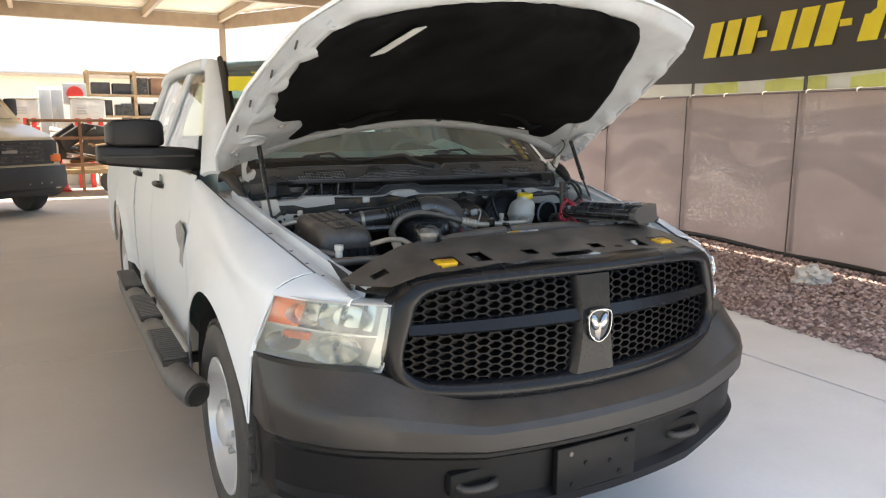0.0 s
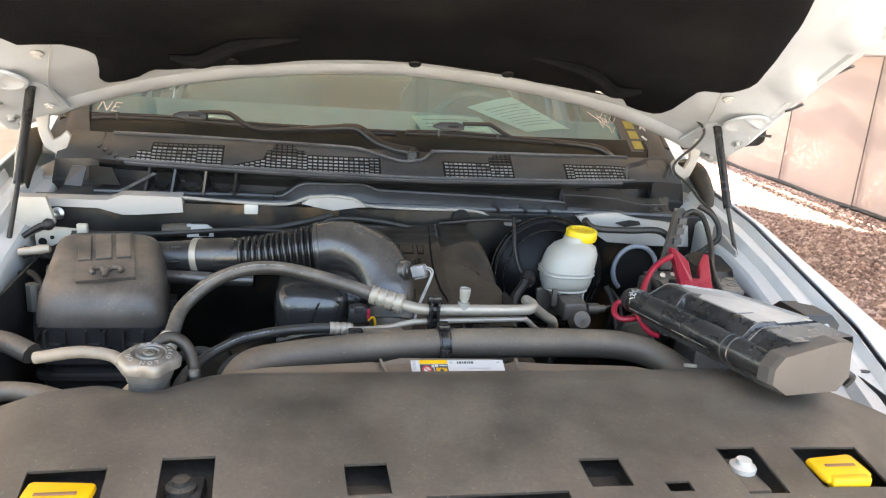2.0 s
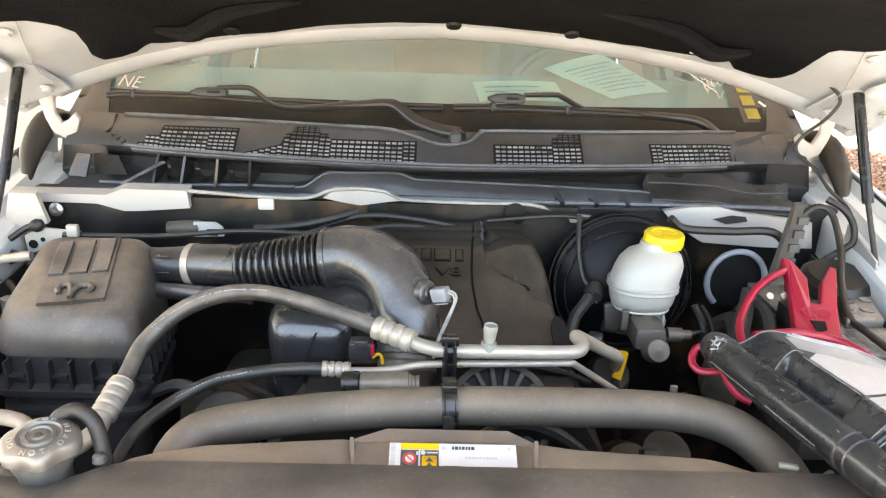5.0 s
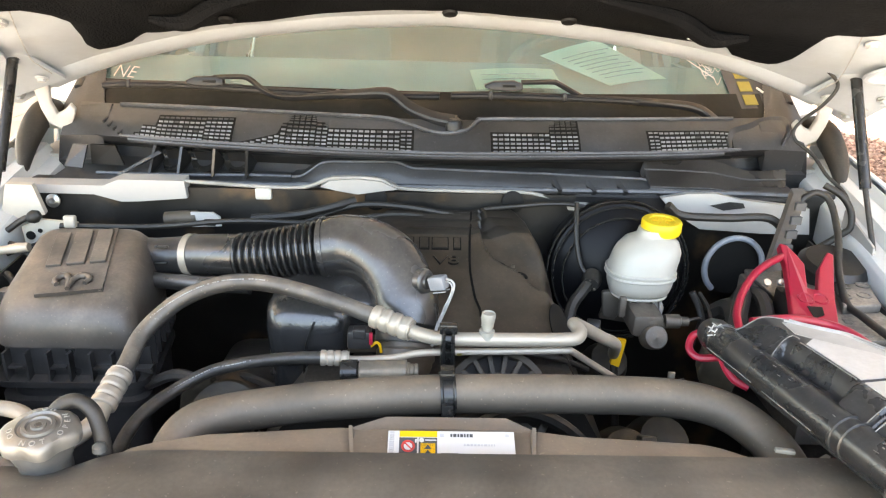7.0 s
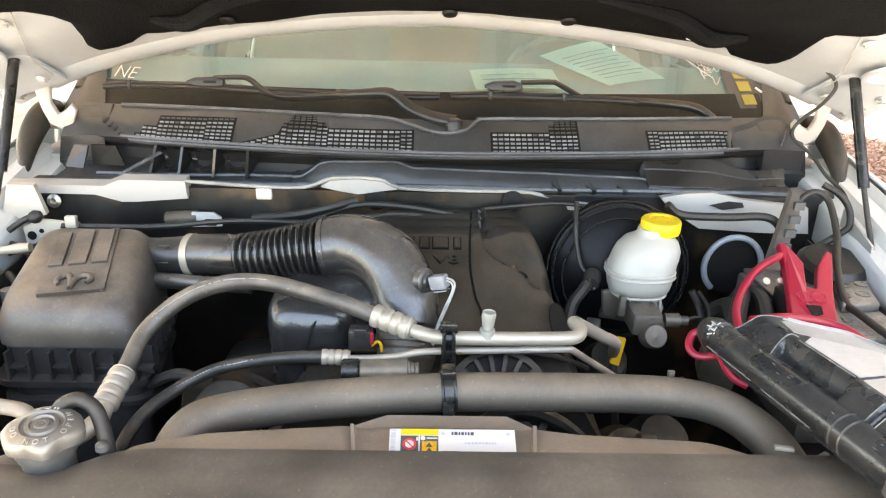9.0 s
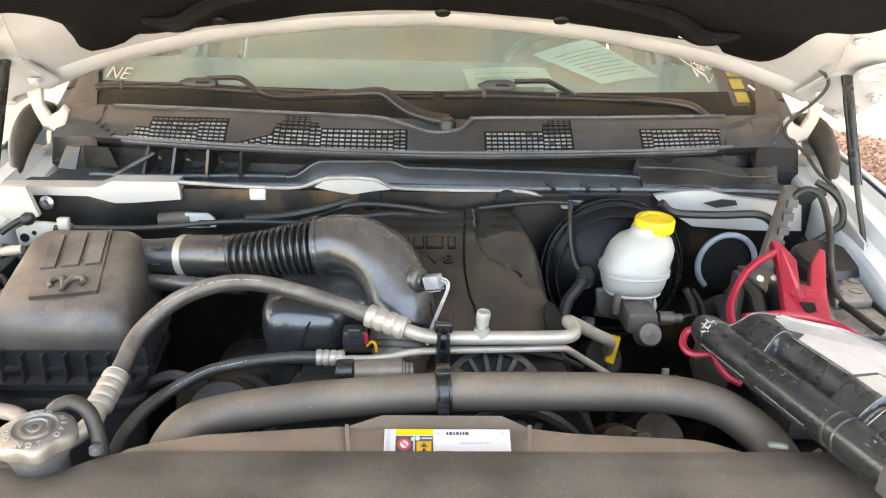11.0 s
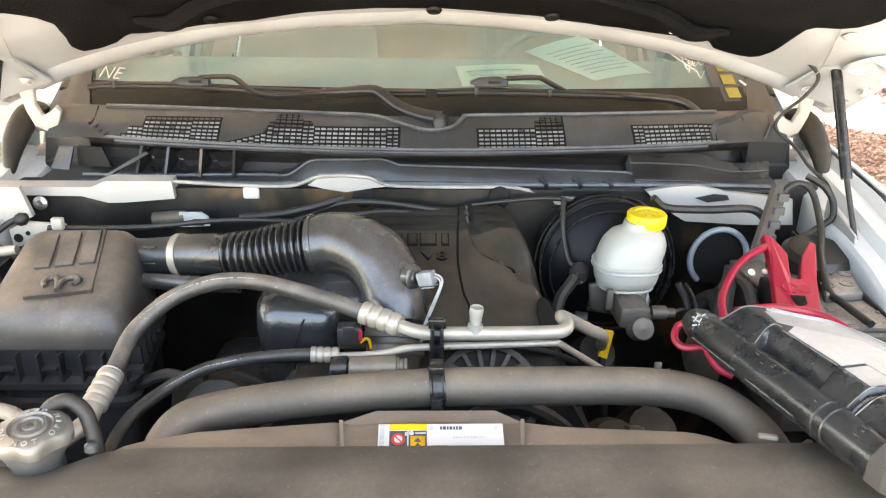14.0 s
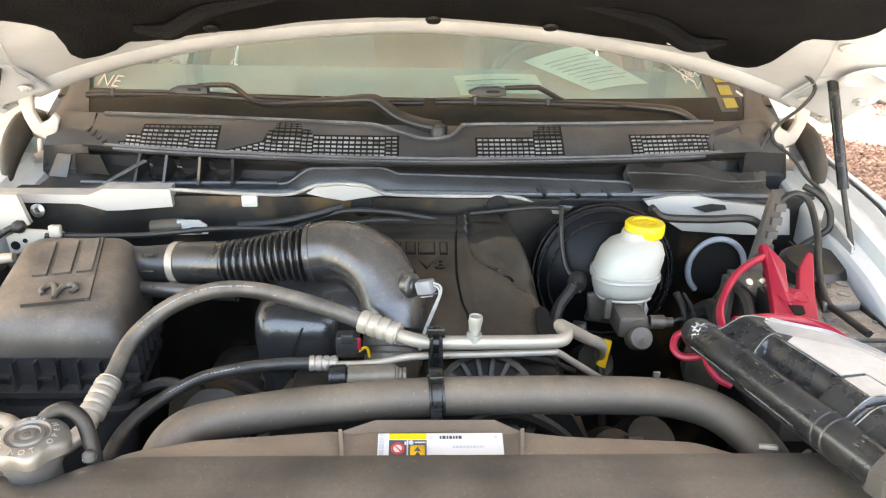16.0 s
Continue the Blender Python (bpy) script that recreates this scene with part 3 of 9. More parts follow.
# shade roof over the truck
def canopy():
    c = thing("canopy", (-4, 6, 0), "tan steel shade canopy with beams and posts", "canopy")
    x0, y0, y1, z = -9.0, -0.9, 14.6, 3.75

    def x1(y):
        return interp(y, [(-2.0, 5.35), (6.0, 6.4), (14.6, 2.1)])

    def sheet(u, v):
        y = lerp(y0, y1, v)
        return (lerp(x0, x1(y), u), y, z + (0.02 if int(v * 200) % 4 < 2 else 0.0))
    part("roof_sheet", surface(sheet, 6, 200, 0.004), canopy_tan, c, "ribbed tan roof sheet", smooth=False)
    for y in (-0.8, 2.9, 6.4, 10.5, 14.5):
        part("beam", box((x0, y - 0.07, z - 0.3), (x1(y), y + 0.07, z - 0.02), 0.008), beam_tan, c, smooth=False)
    for x in (-8.9, -6.5, -4.1, -1.8, 0.5, 2.0):
        part("purlin", box((x - 0.04, y0, z - 0.17), (x + 0.04, y1, z - 0.021), 0.006), beam_tan, c, smooth=False)
    part("edge_beam", slab([(x1(6.0) - 0.1, 6.0, z - 0.3), (x1(6.0), 6.0, z - 0.3), (x1(14.5), 14.5, z - 0.3), (x1(14.5) - 0.1, 14.5, z - 0.3)], (0, 0, 0.27)), beam_tan, c, smooth=False)
    for x, y in ((-8.8, -0.8), (-8.8, 14.5), (2.05, 14.5), (3.35, 10.5), (-8.8, 6.4)):
        part("post", box((x - 0.06, y - 0.06, 0), (x + 0.06, y + 0.06, z - 0.3), 0.008), beam_tan, c, smooth=False)
    return c


canopy()


# buildings and clutter behind the truck
def back_building():
    b = thing("warehouse", (-4, 27, 0), "cream and white stucco warehouse in full sun", "building")
    part("wall", box((-22, 26, 0), (12, 26.4, 3.0)), wall_cream, b, smooth=False)
    part("parapet", box((-22, 25.9, 3.0), (12, 26.4, 6.2)), wall_white, b, "white upper wall", smooth=False)
    part("ledge", box((-22, 25.8, 2.93), (12, 25.9, 3.04), 0.01), beam_tan, b, smooth=False)
    for x in (-12, -7.5, 1.0):
        part("window", box((x, 25.94, 1.0), (x + 1.2, 26.0, 2.1), 0.01), junk_dark, b, smooth=False)
    return b


back_building()

# ---- the truck ----
truck = thing("pickup_truck", (0, 2.7, 0), "white full-size pickup truck with its hood raised", "truck")


def yf(x):
    """Plan curve of the truck's nose."""
    a = abs(x)
    return -0.04 + 0.27 * a * a + 1.75 * max(0.0, a - 0.6) ** 2


FRONT_WHEEL, REAR_WHEEL, AXLE = 0.95, 4.52, 0.40


def side_low(y, low=0.52):
    """Lower edge of the body side, with the wheel arches cut out."""
    z = low
    for c in (FRONT_WHEEL, REAR_WHEEL):
        d = abs(y - c)
        if d < 0.50:
            z = max(z, AXLE + 0.02 + math.sqrt(0.50 ** 2 - d * d))
    return z


def side_x(y, z):
    """Half width of the body at a height."""
    flare = 0.0
    for c in (FRONT_WHEEL, REAR_WHEEL):
        d = math.hypot(y - c, z - AXLE)
        flare = max(flare, 0.035 * max(0.0, 1 - abs(d - 0.5) / 0.16))
    x = 0.975 - 0.10 * max(0.0, z - 0.95) ** 1.5 / 0.35 - 0.06 * max(0.0, 0.75 - z)
    nose = max(0.0, 0.75 - y)
    return x + flare - 0.22 * nose * nose


def crest(y):
    """Fender crest beside the hood: half width and height."""
    return (interp(y, [(0.18, 0.745), (0.57, 0.825), (1.03, 0.885), (1.45, 0.905)]),
            interp(y, [(0.18, 1.052), (0.4, 1.10), (0.57, 1.145), (1.03, 1.235), (1.45, 1.30)]))


def fender(s):
    def skin(u, v):
        y = lerp(0.36, 1.50, u)
        cx, cz = crest(y)
        zt = cz - 0.12
        if v < 0.35:
            ang = v / 0.35 * math.pi / 2
            xt = side_x(y, zt)
            x, z = cx + (xt - cx) * math.sin(ang), zt + (cz - zt) * math.cos(ang)
        else:
            lo = max(side_low(y), 0.83 if y < 0.47 else 0.0)
            z = lerp(zt, min(lo, cz - 0.14), (v - 0.35) / 0.65)
            x = side_x(y, z)
        k = (1 - u) ** 6 * min(1.0, max(0.0, (1.07 - z) / 0.04))
        t = max(0.0, min(1.2, (1.036 - z) / 0.188))
        return (s * lerp(x, lerp(0.907, 0.962, t), k), lerp(y, 0.352 + 0.085 * t, k), z)
    f = part("fender", surface(skin, 56, 22, 0.004), white_paint, truck)

    # lamp-top shoulder that closes the fender round the front corner
    def shoulder(u, v):
        y = lerp(0.15, 0.36, u)
        cx, cz = crest(max(0.18, y))
        xo = interp(y, [(0.15, 0.72), (0.22, 0.80), (0.30, 0.875), (0.36, 0.915)])
        x = lerp(cx - 0.01, max(xo, cx + 0.005), v)
        return (s * x, y, cz - 0.004 - (0.02 + 0.03 * u) * v * v)
    adopt(to_object("fender_nose", surface(shoulder, 8, 8, 0.004), white_paint), f)

    # inner ledge beside the hood: channel with holes, raised rail, flange down into the bay
    def ledge(u, v):
        y = lerp(0.20, 1.22, u)
        cx, cz = crest(y)
        xi = interp(y, [(0.2, 0.60), (0.28, 0.62), (0.5, 0.675), (0.8, 0.735), (1.22, 0.765)])
        w = cx - 0.012 - xi
        row = [(0.0, -0.10), (0.0, -0.03), (0.05, -0.022), (0.28, -0.016), (0.36, 0.004), (0.5, 0.006), (0.58, -0.022), (0.92, -0.026), (1.0, -0.004)]
        k = v * (len(row) - 1)
        i = min(int(k), len(row) - 2)
        a, dz = (lerp(row[i][j], row[i + 1][j], k - i) for j in (0, 1))
        return (s * (xi + w * a), y, cz + dz)
    part("fender_ledge", surface(ledge, 30, 24, 0.003), white_ledge, truck, "dusty white inner fender ledge")
    for y, a in ((0.57, 0.8), (0.47, 0.78), (0.376, 0.76), (0.36, 0.2), (0.30, 0.22), (0.75, 0.8)):
        cx, cz = crest(y)
        x = s * lerp(0.64, cx, a)
        part("ledge_hole", lathe([(0.008, 0), (0.008, 0.0015)], Matrix.Translation((x, y, cz - 0.021)) @ Matrix.Diagonal((1.3, 0.8, 1, 1)), 10), ink, f, smooth=False)
    return f


fender(-1)
fender(1)


def body_panel(name, y0, y1, top, parent=None, material=white_paint, label="", s=-1, low=0.52):
    def skin(u, v):
        y = lerp(y0, y1, u)
        z = lerp(top(y), side_low(y, low), v)
        return (s * side_x(y, z), y, z)
    return part(name, surface(skin, max(6, int((y1 - y0) * 22)), 16, 0.005), material, parent or truck, label)


belt = lambda y: 1.315
for s in (-1, 1):
    d1 = body_panel("front_door", 1.508, 2.66, belt, s=s)
    d2 = body_panel("rear_door", 2.668, 3.50, belt, s=s)
    body_panel("bed_side", 3.56, 5.80, lambda y: 1.36, s=s)
    body_panel("rocker", 1.45, 3.53, lambda y: 0.53, s=s, low=0.44)
    for d, y in ((d1, 2.42), (d2, 3.35)):
        hx = s * (side_x(y, 1.2) + 0.012)
        h = adopt(to_object("door_handle", tube([(hx - s * 0.02, y - 0.10, 1.205), (hx + s * 0.012, y - 0.07, 1.21), (hx + s * 0.012, y + 0.07, 1.21), (hx - s * 0.02, y + 0.1, 1.205)], 0.014, 8), black_plastic), d)
        adopt(to_object("handle_recess", lathe([(0.05, 0), (0.05, 0.004)], along((s, 0, 0), (hx - s * 0.014, y, 1.20)) @ Matrix.Diagonal((0.8, 1.3, 1, 1)), 16), interior_dark), d)
    # badge on the door, plain chrome shape
    adopt(to_object("badge", slab([(s * (side_x(1.62, 1.0) + 0.001), 1.50 + 1.5 * a, 1.0 + 1.25 * b) for a, b in ((0, 0.06), (0.07, 0.09), (0.16, 0.06), (0.15, 0.01), (0.10, -0.02), (0.12, -0.07), (0.06, -0.08), (0.04, -0.01))], (s * 0.003, 0, 0)), badge_grey), d1)
    # running board: round tube with a flat tread and end plug
    rb = part("running_board", tube([(s * 1.03, 1.06, 0.50), (s * 1.07, 1.16, 0.532), (s * 1.08, 1.4, 0.54), (s * 1.08, 2.9, 0.54), (s * 1.06, 3.3, 0.53)], lambda t: 0.058, 14), step_plastic, truck, "grey-brown tubular side step")
    for y in (1.46, 2.2, 2.95):
        adopt(to_object("tread", box((s * 1.08 - 0.052, y - 0.26, 0.58), (s * 1.08 + 0.052, y + 0.26, 0.603), 0.006), rubber), rb)
        bmr = bmesh.new()
        for k in range(16):
            box((s * 1.08 - 0.045, y - 0.24 + 0.031 * k, 0.603), (s * 1.08 + 0.045, y - 0.228 + 0.031 * k, 0.609), 0.0, bm=bmr)
        adopt(to_object("tread_ribs", bmr, step_plastic, smooth=False), rb)
    adopt(to_object("end_plug", lathe([(0.05, 0), (0.046, 0.012), (0.03, 0.006)], along((s * -0.35, -0.93, -0.2), (s * 1.03, 1.056, 0.499)), 16), rubber), rb)
    for y in (1.6, 2.8):
        adopt(to_object("bracket", box((min(s * 0.8, s * 1.06), y - 0.03, 0.46), (max(s * 0.8, s * 1.06), y + 0.03, 0.50), 0.005), dark_metal), rb)


# wheels
def wheel(s, y):
    x = s * 0.965
    m = along((s, 0, 0), (x, y, AXLE))
    tyre = part("tyre", lathe([(0.255, -0.27), (0.34, -0.272), (0.385, -0.25), (0.40, -0.2), (0.402, -0.13), (0.40, -0.05), (0.385, -0.005), (0.34, 0.012), (0.29, 0.010), (0.262, -0.005), (0.255, -0.02), (0.255, -0.27)], m, 48, close=False), tyre_rubber, truck)
    bmt = bmesh.new()
    for k in range(44):
        a = 2 * math.pi * k / 44
        for h in (-0.23, -0.165, -0.10, -0.035):
            p = m @ V((0.402 * math.cos(a + 0.05 * (h * 20 % 2)), 0.402 * math.sin(a + 0.05 * (h * 20 % 2)), h))
            box((-0.006, -0.02, -0.024), (0.006, 0.02, 0.024), 0.0, m=Matrix.Translation(p) @ m.to_3x3().to_4x4() @ Matrix.Rotation(a, 4, "Z"), bm=bmt)
    adopt(to_object("tread_blocks", bmt, tyre_rubber, smooth=False), tyre)
    rim = part("rim", lathe([(0.255, -0.2), (0.258, -0.02), (0.262, 0.0), (0.25, 0.004), (0.24, -0.02), (0.225, -0.07), (0.205, -0.085), (0.17, -0.055), (0.12, -0.045), (0.085, -0.03), (0.08, 0.0), (0.05, 0.012), (0.001, 0.014)], m, 48, close=False), wheel_paint, truck, "silver painted steel rim")
    for k in range(8):
        a = 2 * math.pi * k / 8
        adopt(to_object("vent_hole", lathe([(0.024, 0), (0.024, 0.004), (0.001, 0.004)], m @ Matrix.Translation((0.172 * math.cos(a), 0.172 * math.sin(a), -0.058)) @ Matrix.Diagonal((1, 1.3, 1, 1)), 12), ink), rim)
    for k in range(5):
        a = 2 * math.pi * k / 5
        adopt(to_object("lug_nut", lathe([(0.013, 0), (0.012, 0.03), (0.001, 0.033)], m @ Matrix.Translation((0.1 * math.cos(a), 0.1 * math.sin(a), -0.045)), 6), steel), rim)


for s in (-1, 1):
    wheel(s, FRONT_WHEEL)
    wheel(s, REAR_WHEEL)
    for y in (FRONT_WHEEL, REAR_WHEEL):
        def well(u, v):
            a = lerp(-0.1, math.pi + 0.1, u)
            return (s * lerp(0.955, 0.62, v), y + 0.505 * math.cos(a), AXLE + 0.02 + 0.505 * math.sin(a))
        part("wheel_well", surface(well, 24, 3, 0.003), bay_black, truck)

# underbody block between the wheels, dark
part("chassis", box((-0.6, 0.35, 0.33), (0.6, 5.6, 0.62), 0.03), bay_black, truck)

# cab: roof, pillars, glass


def wind(s, v):
    """Windshield surface: s from -1 to 1 across, v from base to top."""
    x0, x1 = 0.80 * s, 0.66 * s
    base = V((x0, 1.20 + 0.27 * x0 * x0, 1.362 - 0.01 * s * s))
    top = V((x1, 2.10 + 0.16 * x1 * x1, 1.885 - 0.03 * s * s))
    p = base.lerp(top, v)
    p += V((0, -0.03, 0.035)) * math.sin(math.pi * v)
    return p


part("windshield", surface(lambda u, v: wind(lerp(-0.985, 0.985, u), lerp(-0.02, 0.97, v)), 24, 14), wind_glass, truck, "tinted windshield with writing on the glass").visible_shadow = False
for s in (-1, 1):
    def pillar(u, v):
        p = wind(s, lerp(-0.03, 1.0, u))
        q = V((s * lerp(0.905, 0.70, u), p.y + lerp(0.10, 0.12, u), p.z - 0.01 + 0.0 * u))
        return p.lerp(q, v) + V((s * 0.014, -0.01, 0.014)) * math.sin(math.pi * v)
    part("windshield_pillar", surface(pillar, 14, 6, 0.02), white_paint, truck)
    part("windshield_seal", tube([wind(s * 0.985, t / 8) + V((0, -0.008, 0.008)) for t in range(9)], 0.014, 8), rubber, truck)
    # side glass and rear pillars
    def sideglass(y0, y1):
        def f(u, v):
            y = lerp(y0, y1, u)
            yy = max(y, lerp(1.5, 2.25, v)) if y0 < 2 else y
            return (s * lerp(0.915, 0.715, v) , yy, lerp(1.31, 1.80, v))
        return f
    g1 = part("front_window", surface(sideglass(1.62, 2.60), 10, 6), side_glass, truck)
    g2 = part("rear_window", surface(sideglass(2.70, 3.40), 8, 6), side_glass, truck)
    g1.visible_shadow = g2.visible_shadow = False
    for y0, y1 in ((2.58, 2.72), (3.38, 3.56)):
        part("door_pillar", loft([[(s * x, y0, z), (s * x, y1, z), (s * (x - 0.04), y1, z), (s * (x - 0.04), y0, z)] for x, z in ((0.925, 1.30), (0.83, 1.56), (0.72, 1.81))]), white_paint, truck, smooth=False)
    for y0, y1 in ((2.56, 2.74), (3.34, 3.50)):
        part("pillar_trim", loft([[(s * x, y0, z), (s * x, y1, z), (s * (x - 0.02), y1, z), (s * (x - 0.02), y0, z)] for x, z in ((0.880, 1.22), (0.785, 1.56), (0.675, 1.81))]), interior_tan, truck, smooth=False)
    part("roof_rail", tube([(s * 0.70, 2.24, 1.835), (s * 0.71, 2.6, 1.84), (s * 0.71, 3.3, 1.83), (s * 0.715, 3.56, 1.78)], 0.035, 10), white_paint, truck)

part("roof", surface(lambda u, v: (lerp(-0.71, 0.71, u), lerp(2.08, 3.58, v) + 0.16 * (lerp(-0.71, 0.71, u)) ** 2 * (1 - v), 1.90 - 0.05 * abs(2 * u - 1) ** 2.5 - 0.03 * (1 - v) ** 4 - 0.05 * v ** 6), 20, 16, 0.02), white_paint, truck)
part("headliner", surface(lambda u, v: (lerp(-0.66, 0.66, u), lerp(2.14, 3.5, v), 1.83 - 0.03 * abs(2 * u - 1) ** 2), 6, 6, 0.01), interior_tan, truck)
part("cab_back", box((-0.9, 3.50, 0.6), (0.9, 3.55, 1.38), 0.01), white_paint, truck, smooth=False)
rw = part("back_glass", surface(lambda u, v: (lerp(-0.66, 0.66, u), 3.53, lerp(1.38, 1.80, v)), 2, 2), side_glass, truck)
rw.visible_shadow = False
part("rear_trim", box((-0.86, 3.44, 0.62), (0.86, 3.49, 1.40), 0.01), interior_tan, truck, smooth=False)
part("cab_floor", box((-0.9, 1.45, 0.55), (0.9, 3.5, 0.62)), interior_dark, truck, smooth=False)
part("bed_floor", box((-0.86, 3.6, 0.78), (0.86, 5.78, 0.82), 0.01), bay_black, truck, smooth=False)
part("tailgate", box((-0.88, 5.76, 0.6), (0.88, 5.82, 1.35), 0.015), white_paint, truck, smooth=False)

# inside the cab: dash, wheel, seats
dash = part("dashboard", loft([[(x, 1.22 + 0.27 * x * x, 1.352), (x, 1.45, 1.362 + 0.012 * (1 - x * x)), (x, 1.62, 1.392), (x, 1.68, 1.402), (x, 1.72, 1.396), (x, 1.82, 1.28), (x, 1.80, 0.9), (x, 1.5, 0.9)] for x in [-0.84 + 0.14 * i for i in range(13)]], closed=True), dash_top, truck, "olive-grey dashboard top")
part("steering_wheel", tube([V((0.40, 2.02, 1.27)) + V((0.19 * math.cos(a), 0.08 * math.sin(a), 0.175 * math.sin(a))) for a in [2 * math.pi * k / 16 for k in range(17)]], 0.016, 8, per=2), interior_dark, truck)
part("steering_column", tube([(0.40, 1.75, 1.2), (0.40, 2.0, 1.27)], 0.05, 10), interior_dark, truck)
for x in (-0.42, 0.42):
    st = part("seat", loft([[(x - w, 2.45 + o, z), (x + w, 2.45 + o, z), (x + w * 0.9, 2.62 + o, z), (x - w * 0.9, 2.62 + o, z)] for w, o, z in ((0.25, -0.1, 0.8), (0.27, 0.0, 1.1), (0.25, 0.1, 1.4), (0.18, 0.15, 1.48))]), interior_dark, truck)
    adopt(to_object("headrest", box((x - 0.13, 2.6, 1.5), (x + 0.13, 2.7, 1.68), 0.04), interior_dark), st)
    adopt(to_object("cushion", box((x - 0.26, 2.0, 0.72), (x + 0.26, 2.5, 0.88), 0.05), interior_dark), st)
part("rear_bench", box((-0.75, 3.1, 0.8), (0.75, 3.35, 1.45), 0.06), interior_dark, truck)
part("rear_mirror", box((-0.12, 2.02, 1.70), (0.12, 2.06, 1.78), 0.015), interior_dark, truck)

# towing mirrors


def rounded(bm, r):
    bmesh.ops.recalc_face_normals(bm, faces=bm.faces[:])
    sharp = [e for e in bm.edges if len(e.link_faces) == 2 and e.calc_face_angle(0) > 0.6]
    bmesh.ops.bevel(bm, geom=sharp, offset=r, segments=3, affect="EDGES", profile=0.5, clamp_overlap=True)
    return bm


for s in (-1, 1):
    mh = part("side_mirror", rounded(loft([[(s * x, 1.66 - d, z0), (s * x, 1.66 - d, z1), (s * x, 1.76, z1), (s * x, 1.76, z0)] for x, d, z0, z1 in ((1.015, 0.02, 1.445, 1.53), (1.03, 0.06, 1.44, 1.55), (1.12, 0.08, 1.44, 1.555), (1.22, 0.07, 1.44, 1.55), (1.245, 0.03, 1.445, 1.52))]), 0.022), mirror_black, truck, "large black flip-up towing mirror")
    adopt(to_object("mirror_arm", rounded(loft([[(s * x, 1.64 - d, z0), (s * x, 1.64 - d, z1), (s * x, 1.76, z1), (s * x, 1.76, z0)] for x, d, z0, z1 in ((0.86, 0.0, 1.325, 1.42), (0.92, 0.03, 1.33, 1.43), (1.1, 0.04, 1.345, 1.44), (1.25, 0.03, 1.36, 1.445), (1.285, 0.0, 1.37, 1.44))]), 0.014), mirror_black), mh)
    adopt(to_object("arm_groove", box((min(s * 0.9, s * 1.27), 1.592, 1.392), (max(s * 0.9, s * 1.27), 1.605, 1.400)), rubber), mh)

# ---- nose: grille, lamps, bumper ----
gr = part("grille", bmesh.new(), grille_plastic, truck, "matte black grille with hexagon mesh")
HOLE = [(-0.045, 0.985), (-0.045, 1.078), (-0.30, 1.075), (-0.50, 1.062), (-0.575, 1.03), (-0.592, 0.985)]
HOLE2 = [(-0.045, 0.945), (-0.595, 0.945), (-0.612, 0.87), (-0.565, 0.815), (-0.30, 0.79), (-0.045, 0.785)]


def nose_pt(x, z, out=0.0):
    """A point on the nose's face; it leans back a little upwards."""
    return V((x, yf(x) - out + 0.10 * max(0.0, z - 0.9) ** 1.0 + 0.25 * max(0.0, z - 1.06), z))


def grille_bars():
    # outer surround, built from an outer and an inner closed line
    n = 72
    out_t = [(-0.64, 1.045), (-0.56, 1.105), (-0.3, 1.125), (0, 1.128), (0.3, 1.125), (0.56, 1.105), (0.64, 1.045), (0.672, 0.87), (0.63, 0.78), (0.54, 0.745), (0.3, 0.725), (0, 0.72), (-0.3, 0.725), (-0.54, 0.745), (-0.63, 0.78), (-0.672, 0.87)]
    in_t = [(-0.575, 1.02), (-0.52, 1.062), (-0.3, 1.077), (0, 1.08), (0.3, 1.077), (0.52, 1.062), (0.575, 1.02), (0.615, 0.875), (0.575, 0.815), (0.5, 0.797), (0.3, 0.786), (0, 0.782), (-0.3, 0.786), (-0.5, 0.797), (-0.575, 0.815), (-0.615, 0.875)]
    o = smooth_line([(x, 0, z) for x, z in out_t + out_t[:1]], 5)[:-1]
    i = smooth_line([(x, 0, z) for x, z in in_t + in_t[:1]], 5)[:-1]
    rings = []
    for a, b in zip(o, i):
        rings.append([nose_pt(a.x, a.z, -0.05), nose_pt(a.x, a.z, 0.0), *[nose_pt(lerp(a.x, b.x, k), lerp(a.z, b.z, k), h) for k, h in ((0.06, 0.012), (0.18, 0.020), (0.35, 0.025), (0.55, 0.026), (0.75, 0.021), (0.9, 0.011))], nose_pt(b.x, b.z, 0.0), nose_pt(b.x, b.z, -0.05)])
    rings.append(rings[0])
    bm = loft(rings, closed=True, caps=False)
    bmesh.ops.remove_doubles(bm, verts=bm.verts[:], dist=1e-5)
    adopt(to_object("surround", bm, grille_plastic), gr)
    # centre post and cross bars
    adopt(to_object("centre_post", loft([[nose_pt(-w, z, 0.0), nose_pt(-w * 0.8, z, 0.018), nose_pt(w * 0.8, z, 0.018), nose_pt(w, z, 0.0), nose_pt(w, z, -0.05), nose_pt(-w, z, -0.05)] for z, w in ((0.775, 0.092), (0.82, 0.082), (0.9, 0.070), (1.0, 0.068), (1.085, 0.074))]), grille_plastic), gr)
    for s in (-1, 1):
        rows = []
        for k in range(13):
            x = s * lerp(0.04, 0.605, k / 12)
            h = lerp(0.024, 0.018, k / 12)
            zc = 0.963 - 0.006 * (k / 12)
            rows.append([nose_pt(x, zc + h, -0.02), nose_pt(x, zc + h * 0.8, 0.004), nose_pt(x, zc - h * 0.6, 0.016), nose_pt(x, zc - h, 0.008), nose_pt(x, zc - h, -0.03)])
        adopt(to_object("cross_bar", loft(rows), grille_plastic), gr)


grille_bars()


